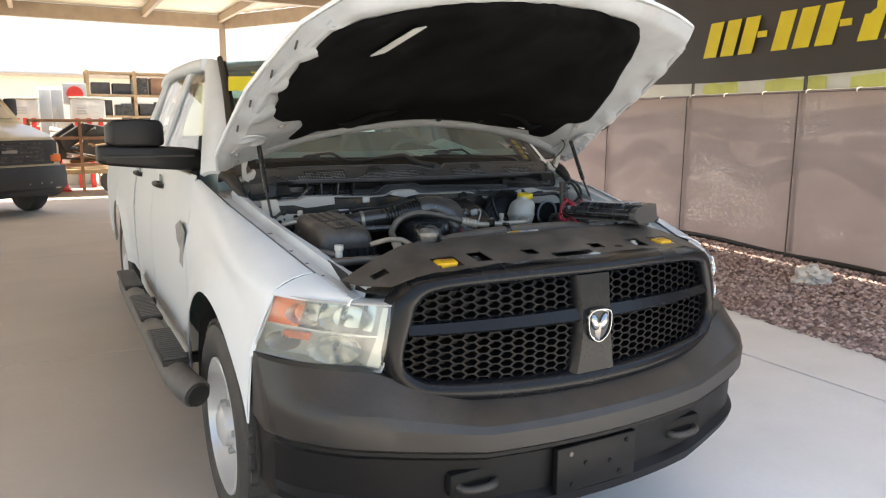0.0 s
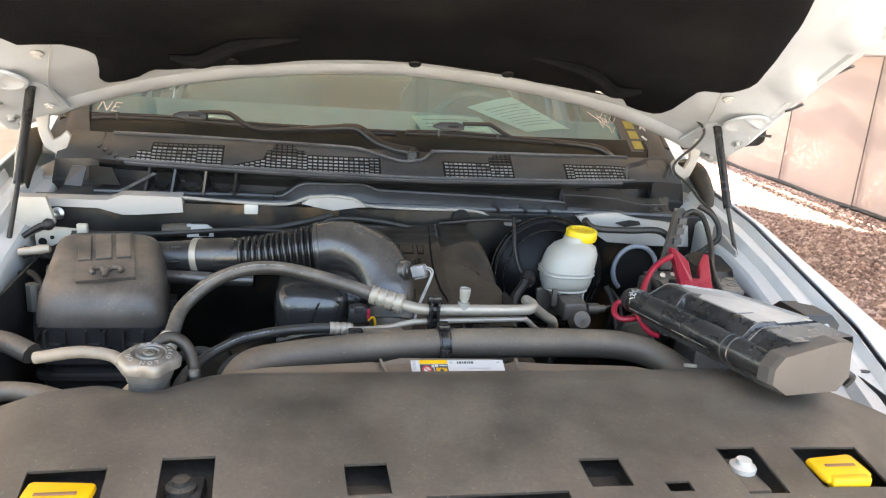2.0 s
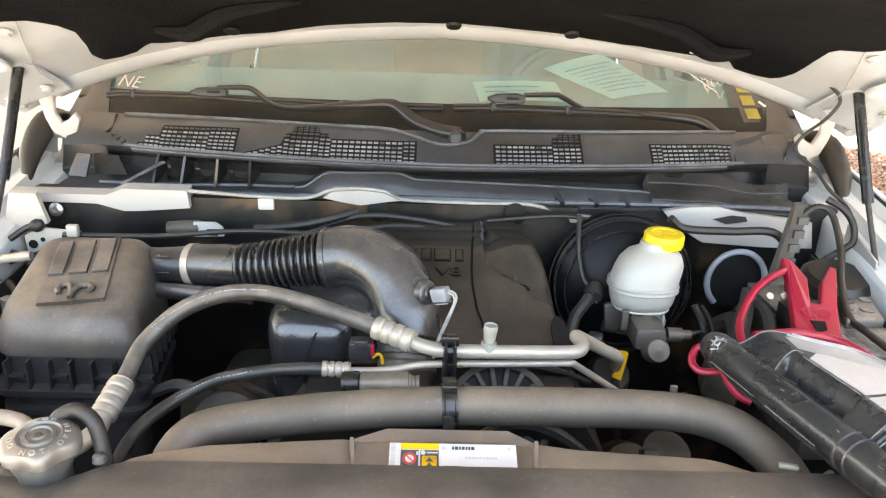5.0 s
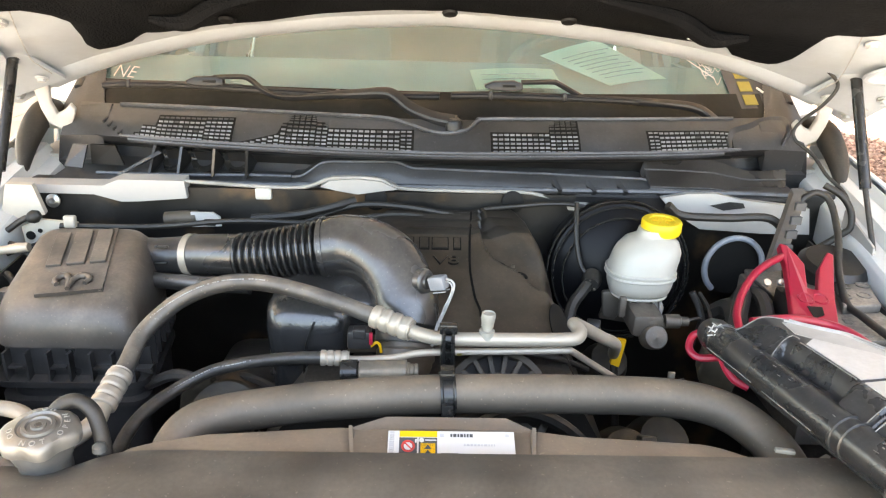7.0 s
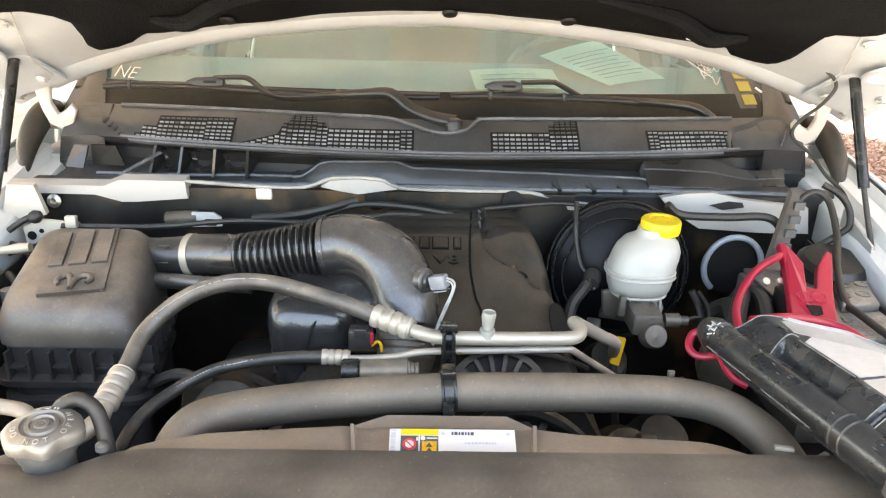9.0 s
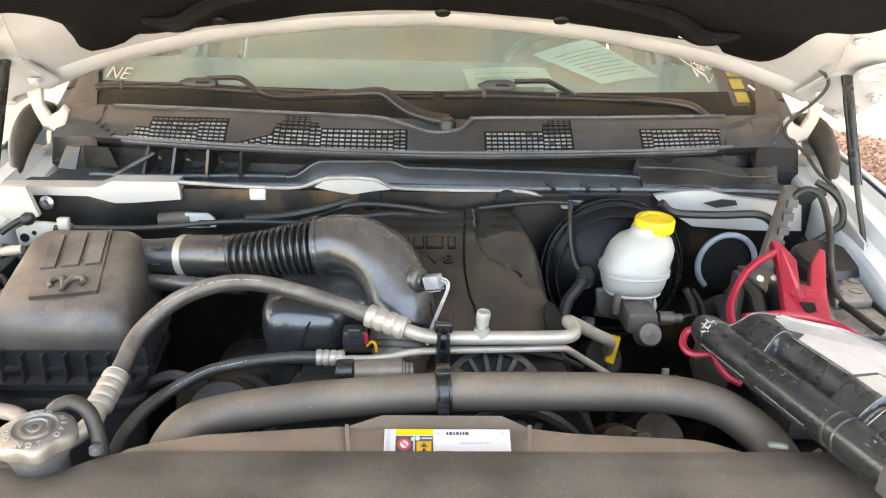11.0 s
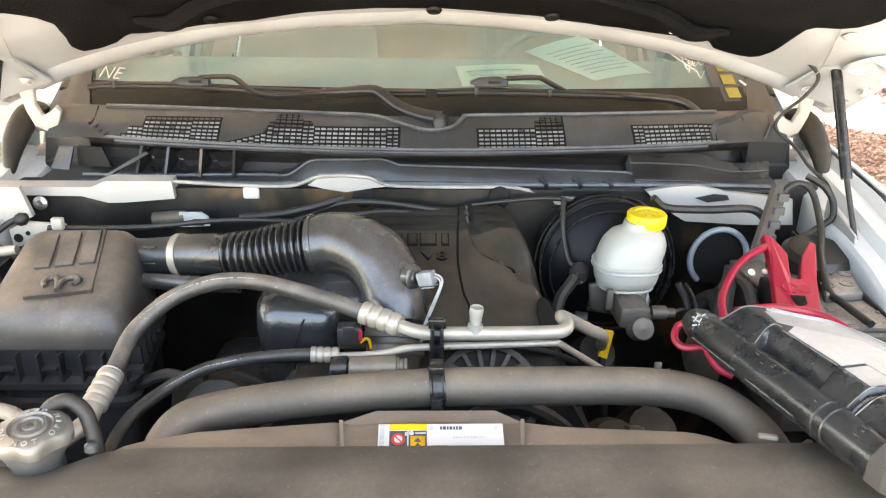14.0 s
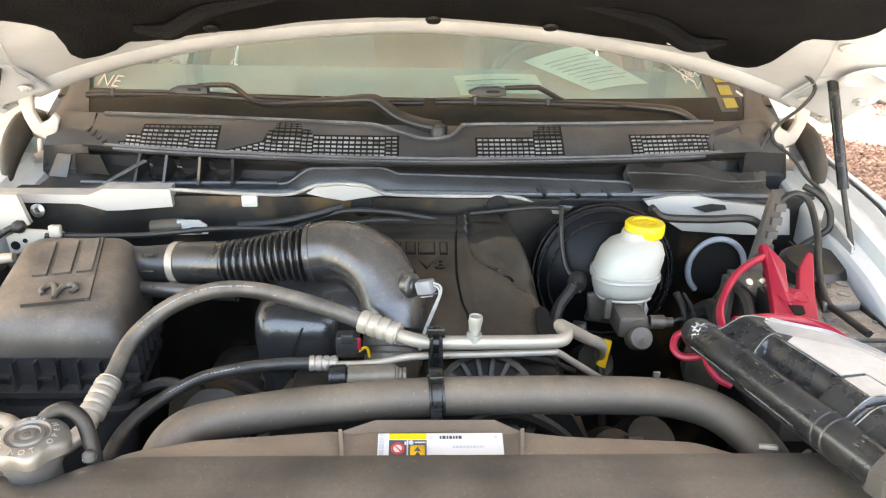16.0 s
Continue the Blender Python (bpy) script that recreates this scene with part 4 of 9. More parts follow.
def hex_mesh(s, hole):
    """Honeycomb of hollow hexagon cells filling one quarter of the grille."""
    bm = bmesh.new()
    R, w = 0.0225, 0.0034
    poly = [(s * x, z) for x, z in hole]

    def inside(x, z):
        c = False
        for (xa, za), (xb, zb) in zip(poly, poly[1:] + poly[:1]):
            if (za > z) != (zb > z) and x < (xb - xa) * (z - za) / (zb - za) + xa:
                c = not c
        return c
    dx, dz = 1.5 * R * 1.12, math.sqrt(3) * R * 0.62
    for i in range(-30, 31):
        for j in range(-18, 19):
            x, z = i * dx, 0.93 + (j + 0.5 * (i % 2)) * dz
            if not (inside(x, z) or inside(x + s * 0.02, z + 0.01) or inside(x - s * 0.02, z - 0.01)):
                continue
            lay = []
            for r, o in ((R, -0.012), (R, -0.03), (R - w, -0.012), (R - w, -0.05)):
                lay.append([bm.verts.new(nose_pt(x + 1.12 * r * math.cos(a), z + 0.62 * r * math.sin(a), o)) for a in (math.pi / 3 * k for k in range(6))])
            for k in range(6):
                q = (k + 1) % 6
                bm.faces.new((lay[0][k], lay[0][q], lay[2][q], lay[2][k]))
                bm.faces.new((lay[2][k], lay[2][q], lay[3][q], lay[3][k]))
    adopt(to_object("honeycomb", bm, mesh_plastic, smooth=False), gr)


for s in (-1, 1):
    hex_mesh(s, HOLE)
    hex_mesh(s, HOLE2)
adopt(to_object("backing", surface(lambda u, v: nose_pt(lerp(-0.62, 0.62, u), lerp(0.76, 1.09, v), -0.07), 20, 2, 0.004), bay_black), gr)


def emblem():
    pts = [(-0.054, 0.040), (-0.036, 0.056), (0.0, 0.060), (0.036, 0.056), (0.054, 0.040), (0.054, -0.010), (0.036, -0.046), (0.0, -0.064), (-0.036, -0.046), (-0.054, -0.010)]
    o = smooth_line([(x, 0, z) for x, z in pts + pts[:1]], 4)[:-1]
    rings = []
    for sc, d in ((1.0, 0.018), (1.0, 0.03), (0.94, 0.036), (0.90, 0.036), (0.88, 0.024)):
        rings.append([(p.x * sc * 0.88, -0.035 - d + 0.03 * sc * 0, 0.928 + p.z * sc * 0.9) for p in o])
    e = part("emblem", loft(rings), chrome, truck, "plain chrome shield emblem")
    adopt(to_object("emblem_field", slab([(p.x * 0.70, -0.0595, 0.928 + p.z * 0.72) for p in o], (0, -0.002, 0)), ink), e)
    for dx in (-1, 1):
        bm = bmesh.new()
        bmesh.ops.create_uvsphere(bm, u_segments=12, v_segments=8, radius=1, matrix=Matrix.Translation((dx * 0.018, -0.064, 0.938)) @ Matrix.Rotation(dx * 0.35, 4, "Y") @ Matrix.Diagonal((0.016, 0.012, 0.028, 1)))
        adopt(to_object("emblem_lobe", bm, chrome), e)
    adopt(to_object("emblem_wedge", loft([[(-w, -0.06, z), (0, -0.06 - w, z), (w, -0.06, z), (0, -0.05, z)] for w, z in ((0.017, 0.937), (0.014, 0.907), (0.009, 0.879))]), chrome), e)


emblem()


def headlamp(s):
    def corner(u, v):
        """u: inner to outer edge, v: bottom to top."""
        xi, xo = lerp(0.675, 0.622, v), lerp(0.958, 0.905, v)
        x = lerp(xi, xo, u)
        z = lerp(lerp(0.835, 0.848, u), lerp(1.03, 1.036, u), v)
        return x, z

    def shell(out):
        def f(u, v):
            x, z = corner(u, v)
            bulge = 0.012 * math.sin(math.pi * v)
            return (s * x, yf(x) - out - bulge + 0.10 * max(0.0, z - 0.9), z)
        return f
    h = part("headlight", surface(shell(-0.10), 14, 10, 0.004), lamp_housing, truck, "slightly yellowed clear headlight")
    lens = adopt(to_object("lens", surface(shell(0.0), 16, 10), lamp_lens), h)
    lens.visible_shadow = False
    # rim round the housing
    loop = [shell(0.0)(u, v) for u, v in [(i / 8, 0) for i in range(9)] + [(1, i / 6) for i in range(1, 7)] + [(1 - i / 8, 1) for i in range(1, 9)] + [(0, 1 - i / 6) for i in range(1, 7)]]
    adopt(to_object("rim", tube(loop, 0.003, 6, per=1), grey_ink), h)
    back = [shell(-0.1)(u, v) for u, v in [(i / 8, 0) for i in range(9)] + [(1, i / 6) for i in range(1, 7)] + [(1 - i / 8, 1) for i in range(1, 9)] + [(0, 1 - i / 6) for i in range(1, 7)]]
    adopt(to_object("housing_wall", loft([loop, back], closed=True, caps=False), lamp_housing), h)
    # amber side marker, upper bowl, lower bowls, divider ledge
    adopt(to_object("amber_marker", surface(lambda u, v: shell(-0.025)(lerp(0.74, 0.97, u), lerp(0.50, 0.95, v)), 6, 6, 0.006), amber), h)
    adopt(to_object("low_amber", surface(lambda u, v: shell(-0.055)(lerp(0.60, 0.80, u), lerp(0.30, 0.42, v)), 4, 3, 0.006), amber), h)
    for uc, vc, r in ((0.34, 0.74, 0.044), (0.64, 0.76, 0.036), (0.34, 0.27, 0.047), (0.74, 0.28, 0.032)):
        p = V(shell(-0.085)(uc, vc))
        d = V((s * 0.5, -1, 0.05)).normalized()
        adopt(to_object("bowl", lathe([(0.012, 0.0), (r * 0.45, 0.006), (r * 0.8, 0.018), (r * 1.1, 0.036), (r * 1.3, 0.056)], along(d, p) @ Matrix.Diagonal((1.3, 0.74, 1, 1)), 14, close=False), reflector, angle=15), h)
        adopt(to_object("bulb", lathe([(0.009, 0.0), (0.011, 0.03), (0.008, 0.045), (0.001, 0.05)], along(d, p), 10), chrome), h)
    for k in range(5):
        adopt(to_object("facet", loft([[shell(-0.05)(0.08 + 0.17 * k, v), shell(-0.072)(0.08 + 0.17 * k, v), shell(-0.085)(0.20 + 0.17 * k, v), shell(-0.06)(0.19 + 0.17 * k, v)] for v in (0.55, 0.62, 0.72, 0.80, 0.93)]), reflector, smooth=False), h)
    adopt(to_object("divider", loft([[shell(-0.02)(u, 0.50), shell(-0.02)(u, 0.53), shell(-0.1)(u, 0.53), shell(-0.1)(u, 0.50)] for u in [i / 10 for i in range(11)]]), lamp_housing), h)
    adopt(to_object("inner_trim", loft([[shell(-0.01)(u, v), shell(-0.09)(u, v), shell(-0.09)(u + 0.12, v), shell(-0.02)(u + 0.10, v)] for u, v in ((0.015, 0.05), (0.015, 0.5), (0.015, 0.95))]), lamp_housing), h)
    return h


headlamp(-1)
headlamp(1)


def bumper():
    def xs(n=48, w=0.96):
        return [w * math.sin(math.pi / 2 * lerp(-1, 1, i / n)) for i in range(n + 1)]

    def yb(x, o):
        a = abs(x)
        return -0.145 + o + 0.23 * a * a + 2.0 * max(0, a - 0.68) ** 2 + 13.0 * max(0, a - 0.9) ** 2

    def lift(x):
        return 0.075 * max(0.0, min(1.0, (abs(x) - 0.42) / 0.3))
    rows = []
    for x in xs():
        k = lift(x)
        rows.append([(x, yb(x, 0.16), 0.745 + 1.38 * k), (x, yb(x, 0.11), 0.742 + 1.36 * k), (x, yb(x, 0.035), 0.700 + 0.9 * k), (x, yb(x, 0.012), 0.685 + 0.8 * k), (x, yb(x, 0.0), 0.665 + 0.6 * k),
                     (x, yb(x, 0.004), 0.612 + 0.5 * k), (x, yb(x, 0.02), 0.600 + 0.5 * k), (x, yb(x, 0.05), 0.59 + 0.5 * k), (x, yb(x, 0.2), 0.59 + 0.5 * k)])
    b = part("front_bumper", loft(rows, closed=True, caps=True), bumper_paint, truck, "dark grey painted steel front bumper", angle=22)
    low = []
    for x in xs(48, 0.945):
        k = lift(x)
        low.append([(x, yb(x, 0.06), 0.600 + 0.5 * k), (x, yb(x, 0.022), 0.598 + 0.5 * k), (x, yb(x, 0.020), 0.588 + 0.5 * k), (x, yb(x, 0.048), 0.568 + 0.5 * k), (x, yb(x, 0.055), 0.44 + 0.6 * k), (x, yb(x, 0.03), 0.42 + 0.6 * k), (x, yb(x, 0.04), 0.385 + 0.7 * k), (x, yb(x, 0.10), 0.36 + 0.7 * k), (x, yb(x, 0.3), 0.36 + 0.7 * k), (x, yb(x, 0.3), 0.6)])
    adopt(to_object("lower_valance", loft(low), bumper_low, angle=22), b)
    # bracket for a plate, with bolt holes
    pl = adopt(to_object("plate_bracket", box((-0.190, -0.122, 0.425), (0.125, -0.096, 0.575), 0.006), bumper_low), b)
    for x, z in ((-0.14, 0.552), (0.085, 0.552), (-0.08, 0.51), (0.02, 0.495), (-0.13, 0.45), (0.06, 0.45)):
        t = to_object("bolt", lathe([(0.008, 0), (0.008, 0.004), (0.001, 0.006)], along((0, -1, 0), (x, -0.122, z)), 8), cast if x < -0.1 and z > 0.5 else void_black)
        adopt(t, b)
    # tow hooks in their openings
    for s in (-1, 1):
        x = 0.385 if s > 0 else -0.435
        y = yb(x, 0.0)
        # black box painting the shade inside the opening
        adopt(to_object("hook_opening_shade", box((x - 0.095, y + 0.040, 0.468), (x + 0.095, y + 0.09, 0.548), 0.02), void_black), b)
        adopt(to_object("tow_hook", tube([(x - s * 0.06, y + 0.07, 0.50), (x - s * 0.055, y + 0.035, 0.497), (x - s * 0.03, y + 0.018, 0.496), (x + s * 0.03, y + 0.018, 0.497), (x + s * 0.06, y + 0.035, 0.50), (x + s * 0.065, y + 0.07, 0.51)], 0.013, 10), dark_metal), b)


bumper()

# ---- raised hood ----
# u runs from the rear edge (0) to the front edge (1), s across from -1 to 1


def hood_pt(u, s, down=0.0):
    w = interp(u, [(0.0, 0.880), (0.10, 0.902), (0.5, 0.868), (0.85, 0.788), (1.0, 0.695)])
    x = s * w
    a = abs(s)
    back_y = 1.142 + 0.10 * a ** 3
    back_z = 1.548 - 0.012 * math.sin(math.pi * a) - 0.20 * a ** 2.6
    front_y = 0.15 + 0.12 * a ** 2.5
    front_z = 1.975 - 0.075 * a ** 2
    y = lerp(back_y, front_y, u)
    z = lerp(back_z, front_z, u) + 0.05 * math.sin(math.pi * u) * (1 - 0.5 * a)
    n = V((0, -0.42, -0.9)).normalized()
    return V((x, y, z)) + n * down


hood = part("hood", surface(lambda u, v: hood_pt(u, 2 * v - 1, 0.0), 28, 40, -0.012), white_paint, truck, "raised white hood with black felt lining")


def hood_inner():
    """Pressed inner frame: white border round the lining, with dents along both sides."""
    def f(u, v):
        s = 2 * v - 1
        a = abs(s)
        dent = 0.016 * max(0.0, math.cos(u * 34)) ** 0.5 * (1 if 0.86 < a < 0.955 and 0.2 < u < 0.9 else 0)
        edge = 0.04 * min(1.0, (1 - a) / 0.06, max(0.0, u) / 0.25 + 0.30, (1 - u) / 0.05 + 0.2)
        return hood_pt(u, s * 0.99, 0.004 + edge + dent)
    adopt(to_object("inner_frame", surface(f, 60, 80), hood_white_shaded), hood)
    # raised rear cross rib and the swept corner pads that carry struts and hinges
    def band(u, v):
        s = lerp(-0.86, 0.86, u)
        dip = 0.003 * math.sin(s * 23) + 0.004 * max(0.0, math.sin(s * 7.5)) ** 6
        return hood_pt(lerp(-0.008, 0.060 + dip, v), s, 0.010 + 0.014 * math.sin(math.pi * v) ** 0.6)
    adopt(to_object("rear_rib", surface(band, 80, 8, 0.003), hood_white_shaded), hood)
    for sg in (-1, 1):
        adopt(to_object("corner_gusset", slab([hood_pt(u, sg * s, 0.034) for u, s in ((0.035, 0.80), (0.05, 0.95), (0.15, 0.955), (0.20, 0.88), (0.13, 0.81))], (0, -0.002, -0.005)), hood_white_shaded), hood)
        adopt(to_object("corner_dish", lathe([(0.052, 0.0), (0.050, 0.004), (0.043, 0.005), (0.038, 0.001), (0.001, 0.0005)], along((0, -0.42, -0.9), hood_pt(0.20, sg * 0.885, 0.045)), 28), hood_white_shaded), hood)
        for u, s in ((0.07, 0.92), (0.125, 0.925)):
            adopt(to_object("gusset_bolt", lathe([(0.013, 0), (0.013, 0.004), (0.008, 0.005), (0.008, 0.012), (0.001, 0.012)], along((0, -0.42, -0.9), hood_pt(u, sg * s, 0.039)), 8), steel), hood)
    for s in (-0.62, -0.31, 0.02, 0.36, 0.65):
        adopt(to_object("rib_dimple", lathe([(0.010, 0), (0.008, 0.002), (0.001, 0.0025)], along((0, -0.42, -0.9), hood_pt(0.03, s, 0.023)), 10), hood_white_shaded), hood)
    for sg in (-1, 1):
        adopt(to_object("corner_pad", tube([hood_pt(0.05, sg * 0.84, 0.012), hood_pt(0.14, sg * 0.90, 0.022), hood_pt(0.3, sg * 0.93, 0.03), hood_pt(0.6, sg * 0.94, 0.035), hood_pt(0.9, sg * 0.93, 0.03)], 0.016, 8), hood_white_shaded), hood)
        adopt(to_object("corner_rib", tube([hood_pt(0.02, sg * 0.97, 0.01), hood_pt(0.08, sg * 0.90, 0.022), hood_pt(0.16, sg * 0.80, 0.03)], 0.008, 8), hood_white_shaded), hood)
        for u, s in ((0.06, 0.84), (0.1, 0.9), (0.03, 0.93), (0.45, 0.91)):
            adopt(to_object("hood_bolt", lathe([(0.011, 0), (0.011, 0.006), (0.007, 0.007), (0.007, 0.013), (0.001, 0.013)], along((0, -0.42, -0.9), hood_pt(u, sg * s, 0.022)), 6), steel), hood)
        for u in (0.3, 0.45, 0.62, 0.78):
            p = hood_pt(u, sg * 0.972, 0.026)
            adopt(to_object("edge_slot", box((-0.003, -0.025, -0.002), (0.003, 0.025, 0.002), m=Matrix.Translation(p) @ Matrix.Rotation(-0.42, 4, "X") @ Matrix.Rotation(sg * 0.12, 4, "Z")), ink, smooth=False), hood)


hood_inner()


def lining():
    """Felt blanket: scalloped outline, quilted surface."""
    near = [(0.05, 0.66), (0.085, 0.69), (0.13, 0.70), (0.20, 0.70), (0.245, 0.705), (0.275, 0.775), (0.32, 0.80), (0.40, 0.785), (0.49, 0.755), (0.60, 0.715), (0.73, 0.66), (0.83, 0.60), (0.90, 0.53), (0.95, 0.40)]
    far = [(0.05, 0.69), (0.085, 0.70), (0.13, 0.685), (0.19, 0.675), (0.235, 0.70), (0.265, 0.735), (0.30, 0.82), (0.36, 0.86), (0.47, 0.875), (0.51, 0.895), (0.64, 0.895), (0.68, 0.905), (0.80, 0.90), (0.88, 0.88), (0.95, 0.80)]

    def f(u, v):
        s = 2 * v - 1
        a = abs(s)
        lo = interp(a, [(0.0, 0.064), (0.2, 0.066), (0.52, 0.056), (0.70, 0.066), (0.83, 0.086), (0.90, 0.062), (0.965, 0.058), (1.0, 0.075)])
        uu = lerp(lo, 0.945 - 0.03 * a ** 4, u)
        r, l = interp(uu, near), interp(uu, far)
        q = 0.010 * noise.noise(V((uu * 5, s * 6, 0))) + 0.004 * noise.noise(V((uu * 16, s * 20, 4)))
        rim = 0.014 * min(1, (1 - a) / 0.03, u / 0.03, (1 - u) / 0.03)
        base = interp(uu, [(0.05, 0.018), (0.20, 0.040), (0.3, 0.046)])
        return hood_pt(uu, (r - l) / 2 + s * (r + l) / 2, base + rim * interp(uu, [(0.05, 0.8), (0.2, 1.0)]) + q * interp(uu, [(0.05, 0.2), (0.2, 1.0)]))
    l = adopt(to_object("felt_lining", surface(f, 50, 80, 0.006), felt), hood)
    l["label"] = "black quilted felt hood lining"
    for a in (-0.42, 0.45):
        adopt(to_object("felt_ridge", tube([hood_pt(0.18, a * 1.25, 0.066), hood_pt(0.16, a * 1.1, 0.07), hood_pt(0.2, a * 0.9, 0.07), hood_pt(0.2, a * 0.6, 0.062)], lambda t: 0.014 * math.sin(math.pi * min(1, t * 0.9 + 0.08)) + 0.002, 8), felt), hood)
    for u, s in ((0.12, -0.5), (0.10, 0.02), (0.3, -0.25), (0.3, 0.3), (0.55, 0.0), (0.55, -0.55), (0.55, 0.5), (0.11, 0.30)):
        adopt(to_object("push_pin", lathe([(0.014, 0), (0.012, 0.004), (0.001, 0.005)], along((0, -0.42, -0.9), hood_pt(u, s * 0.8, 0.052)), 12), void_black), hood)
    adopt(to_object("worn_patch", slab([hood_pt(u, s, 0.078) for u, s in ((0.70, -0.66), (0.86, -0.60), (0.87, -0.56), (0.71, -0.61))], (0, -0.003, -0.004)), grey_ink), hood)


lining()
adopt(to_object("hood_tab", slab([(0.427, 1.03, 1.526), (0.438, 1.03, 1.534), (0.469, 1.03, 1.530), (0.461, 1.03, 1.519)], (0, -0.003, -0.002)), white_label, smooth=False), hood)
for sg in (-1, 1):
    crease = [hood_pt(u, sg * k, 0.050 if u > 0.1 else 0.046) for u, k in ((0.07, 0.80), (0.10, 0.80), (0.13, 0.798), (0.20, 0.775), (0.26, 0.75))]
    adopt(to_object("panel_crease", tube(crease, 0.0012, 6), lip_dusty), hood)
    for u, k in ((0.24, 0.785), (0.07, 0.825)):
        adopt(to_object("corner_bolt", lathe([(0.012, 0), (0.012, 0.003), (0.008, 0.004), (0.008, 0.009), (0.001, 0.009)], along((0, -0.42, -0.9), hood_pt(u, sg * k, 0.046)), 8), white_bay_shaded), hood)

# gas struts and hinges
for s in (-1, 1):
    low = V((s * 0.757, 0.955, 1.283))
    st = part("gas_strut", tube([(s * 0.754, 1.066, 1.482), low], 0.0095, 14, curved=False), clip_black, truck, "black gas strut")
    adopt(to_object("strut_cap", lathe([(0.0100, 0), (0.0108, 0.004), (0.0108, 0.022), (0.0090, 0.026), (0.001, 0.026)], along((0, 0.488, 0.873), (s * 0.754, 1.054, 1.460)), 14), dark_metal), st)
    adopt(to_object("strut_rod", tube([low, (s * 0.757, 0.86, 1.143), (s * 0.756, 0.84, 1.10)], 0.0048, 10, curved=False), dark_metal), st)
    adopt(to_object("ball_joint", lathe([(0.015, 0), (0.017, 0.012), (0.012, 0.022), (0.001, 0.024)], along((-s, 0.2, 0.3), (s * 0.765, 1.064, 1.49)), 12), dark_metal), st)
    h = part("hood_hinge", rounded(slab([(s * x, y, z) for x, y, z in ((0.746, 1.160, 1.440), (0.777, 1.160, 1.440), (0.793, 1.170, 1.400), (0.791, 1.185, 1.348), (0.787, 1.200, 1.316), (0.764, 1.200, 1.303), (0.740, 1.200, 1.317), (0.730, 1.200, 1.343), (0.740, 1.200, 1.355), (0.754, 1.200, 1.341), (0.768, 1.200, 1.334), (0.773, 1.190, 1.359), (0.765, 1.180, 1.391))], (0, 0.012, 0.004)), 0.003), white_bay_shaded, truck, "white pressed steel hood hinge")
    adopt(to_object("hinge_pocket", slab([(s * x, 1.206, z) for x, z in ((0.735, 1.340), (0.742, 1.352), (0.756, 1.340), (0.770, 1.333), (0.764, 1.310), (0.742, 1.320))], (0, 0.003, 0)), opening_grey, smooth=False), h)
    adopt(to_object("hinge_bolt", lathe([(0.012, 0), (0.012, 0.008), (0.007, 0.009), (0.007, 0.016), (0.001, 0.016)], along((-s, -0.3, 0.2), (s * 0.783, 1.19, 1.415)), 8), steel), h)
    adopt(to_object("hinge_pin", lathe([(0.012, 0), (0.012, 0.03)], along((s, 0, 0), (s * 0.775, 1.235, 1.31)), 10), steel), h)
    adopt(to_object("hinge_base", box((min(s * 0.76, s * 0.84), 1.20, 1.22), (max(s * 0.76, s * 0.84), 1.42, 1.255), 0.008), white_bay_shaded), h)
    # black rubber seal loop beside the hinge
    part("fender_seal", tube([(s * 0.80, 1.10, 1.24), (s * 0.815, 1.16, 1.285), (s * 0.825, 1.24, 1.32), (s * 0.835, 1.32, 1.325), (s * 0.84, 1.38, 1.30)], lambda t: 0.026 * math.sin(math.pi * (0.1 + 0.8 * t)), 10), rubber, truck)
part("hood_wire", tube([(0.640, 1.085, 1.512), (0.659, 1.08, 1.5), (0.7, 1.07, 1.477), (0.732, 1.07, 1.447), (0.721, 1.08, 1.412), (0.698, 1.1, 1.378), (0.683, 1.1, 1.356), (0.686, 1.09, 1.337), (0.708, 1.06, 1.317), (0.72, 1.02, 1.289), (0.741, 0.99, 1.266), (0.744, 0.96, 1.243)], 0.0034, 10), rubber, truck)

# ---- cowl ----
COWL = [(1.045, 1.200, 0.03), (1.043, 1.232, 0.03), (1.050, 1.242, 0.04), (1.070, 1.246, 0.06), (1.100, 1.250, 0.12), (1.105, 1.264, 0.18), (1.085, 1.284, 0.24), (1.040, 1.298, 0.27), (1.024, 1.311, 0.29), (1.046, 1.331, 0.29), (1.078, 1.352, 0.29), (1.095, 1.362, 0.29), (1.12, 1.352, 0.28), (1.16, 1.34, 0.28), (1.205, 1.350, 0.27)]


def cowl_pt(x, v, up=0.0):
    k = max(0.0, min(1.0, v)) * (len(COWL) - 1)
    i = min(int(k), len(COWL) - 2)
    y, z, b = (lerp(COWL[i][j], COWL[i + 1][j], k - i) for j in range(3))
    wave = 0.004 * math.sin(x * 14) * (1 if 0.2 < v < 0.5 else 0)
    return V((x, y + b * x * x + wave, z - 0.012 * x * x - 0.02 * max(0, abs(x) - 0.62) + up))


cowl = part("cowl_panel", surface(lambda u, v: cowl_pt(lerp(-0.74, 0.70, u), v), 72, 42, 0.004), cowl_plastic, truck, "dusty black plastic cowl with air grilles")


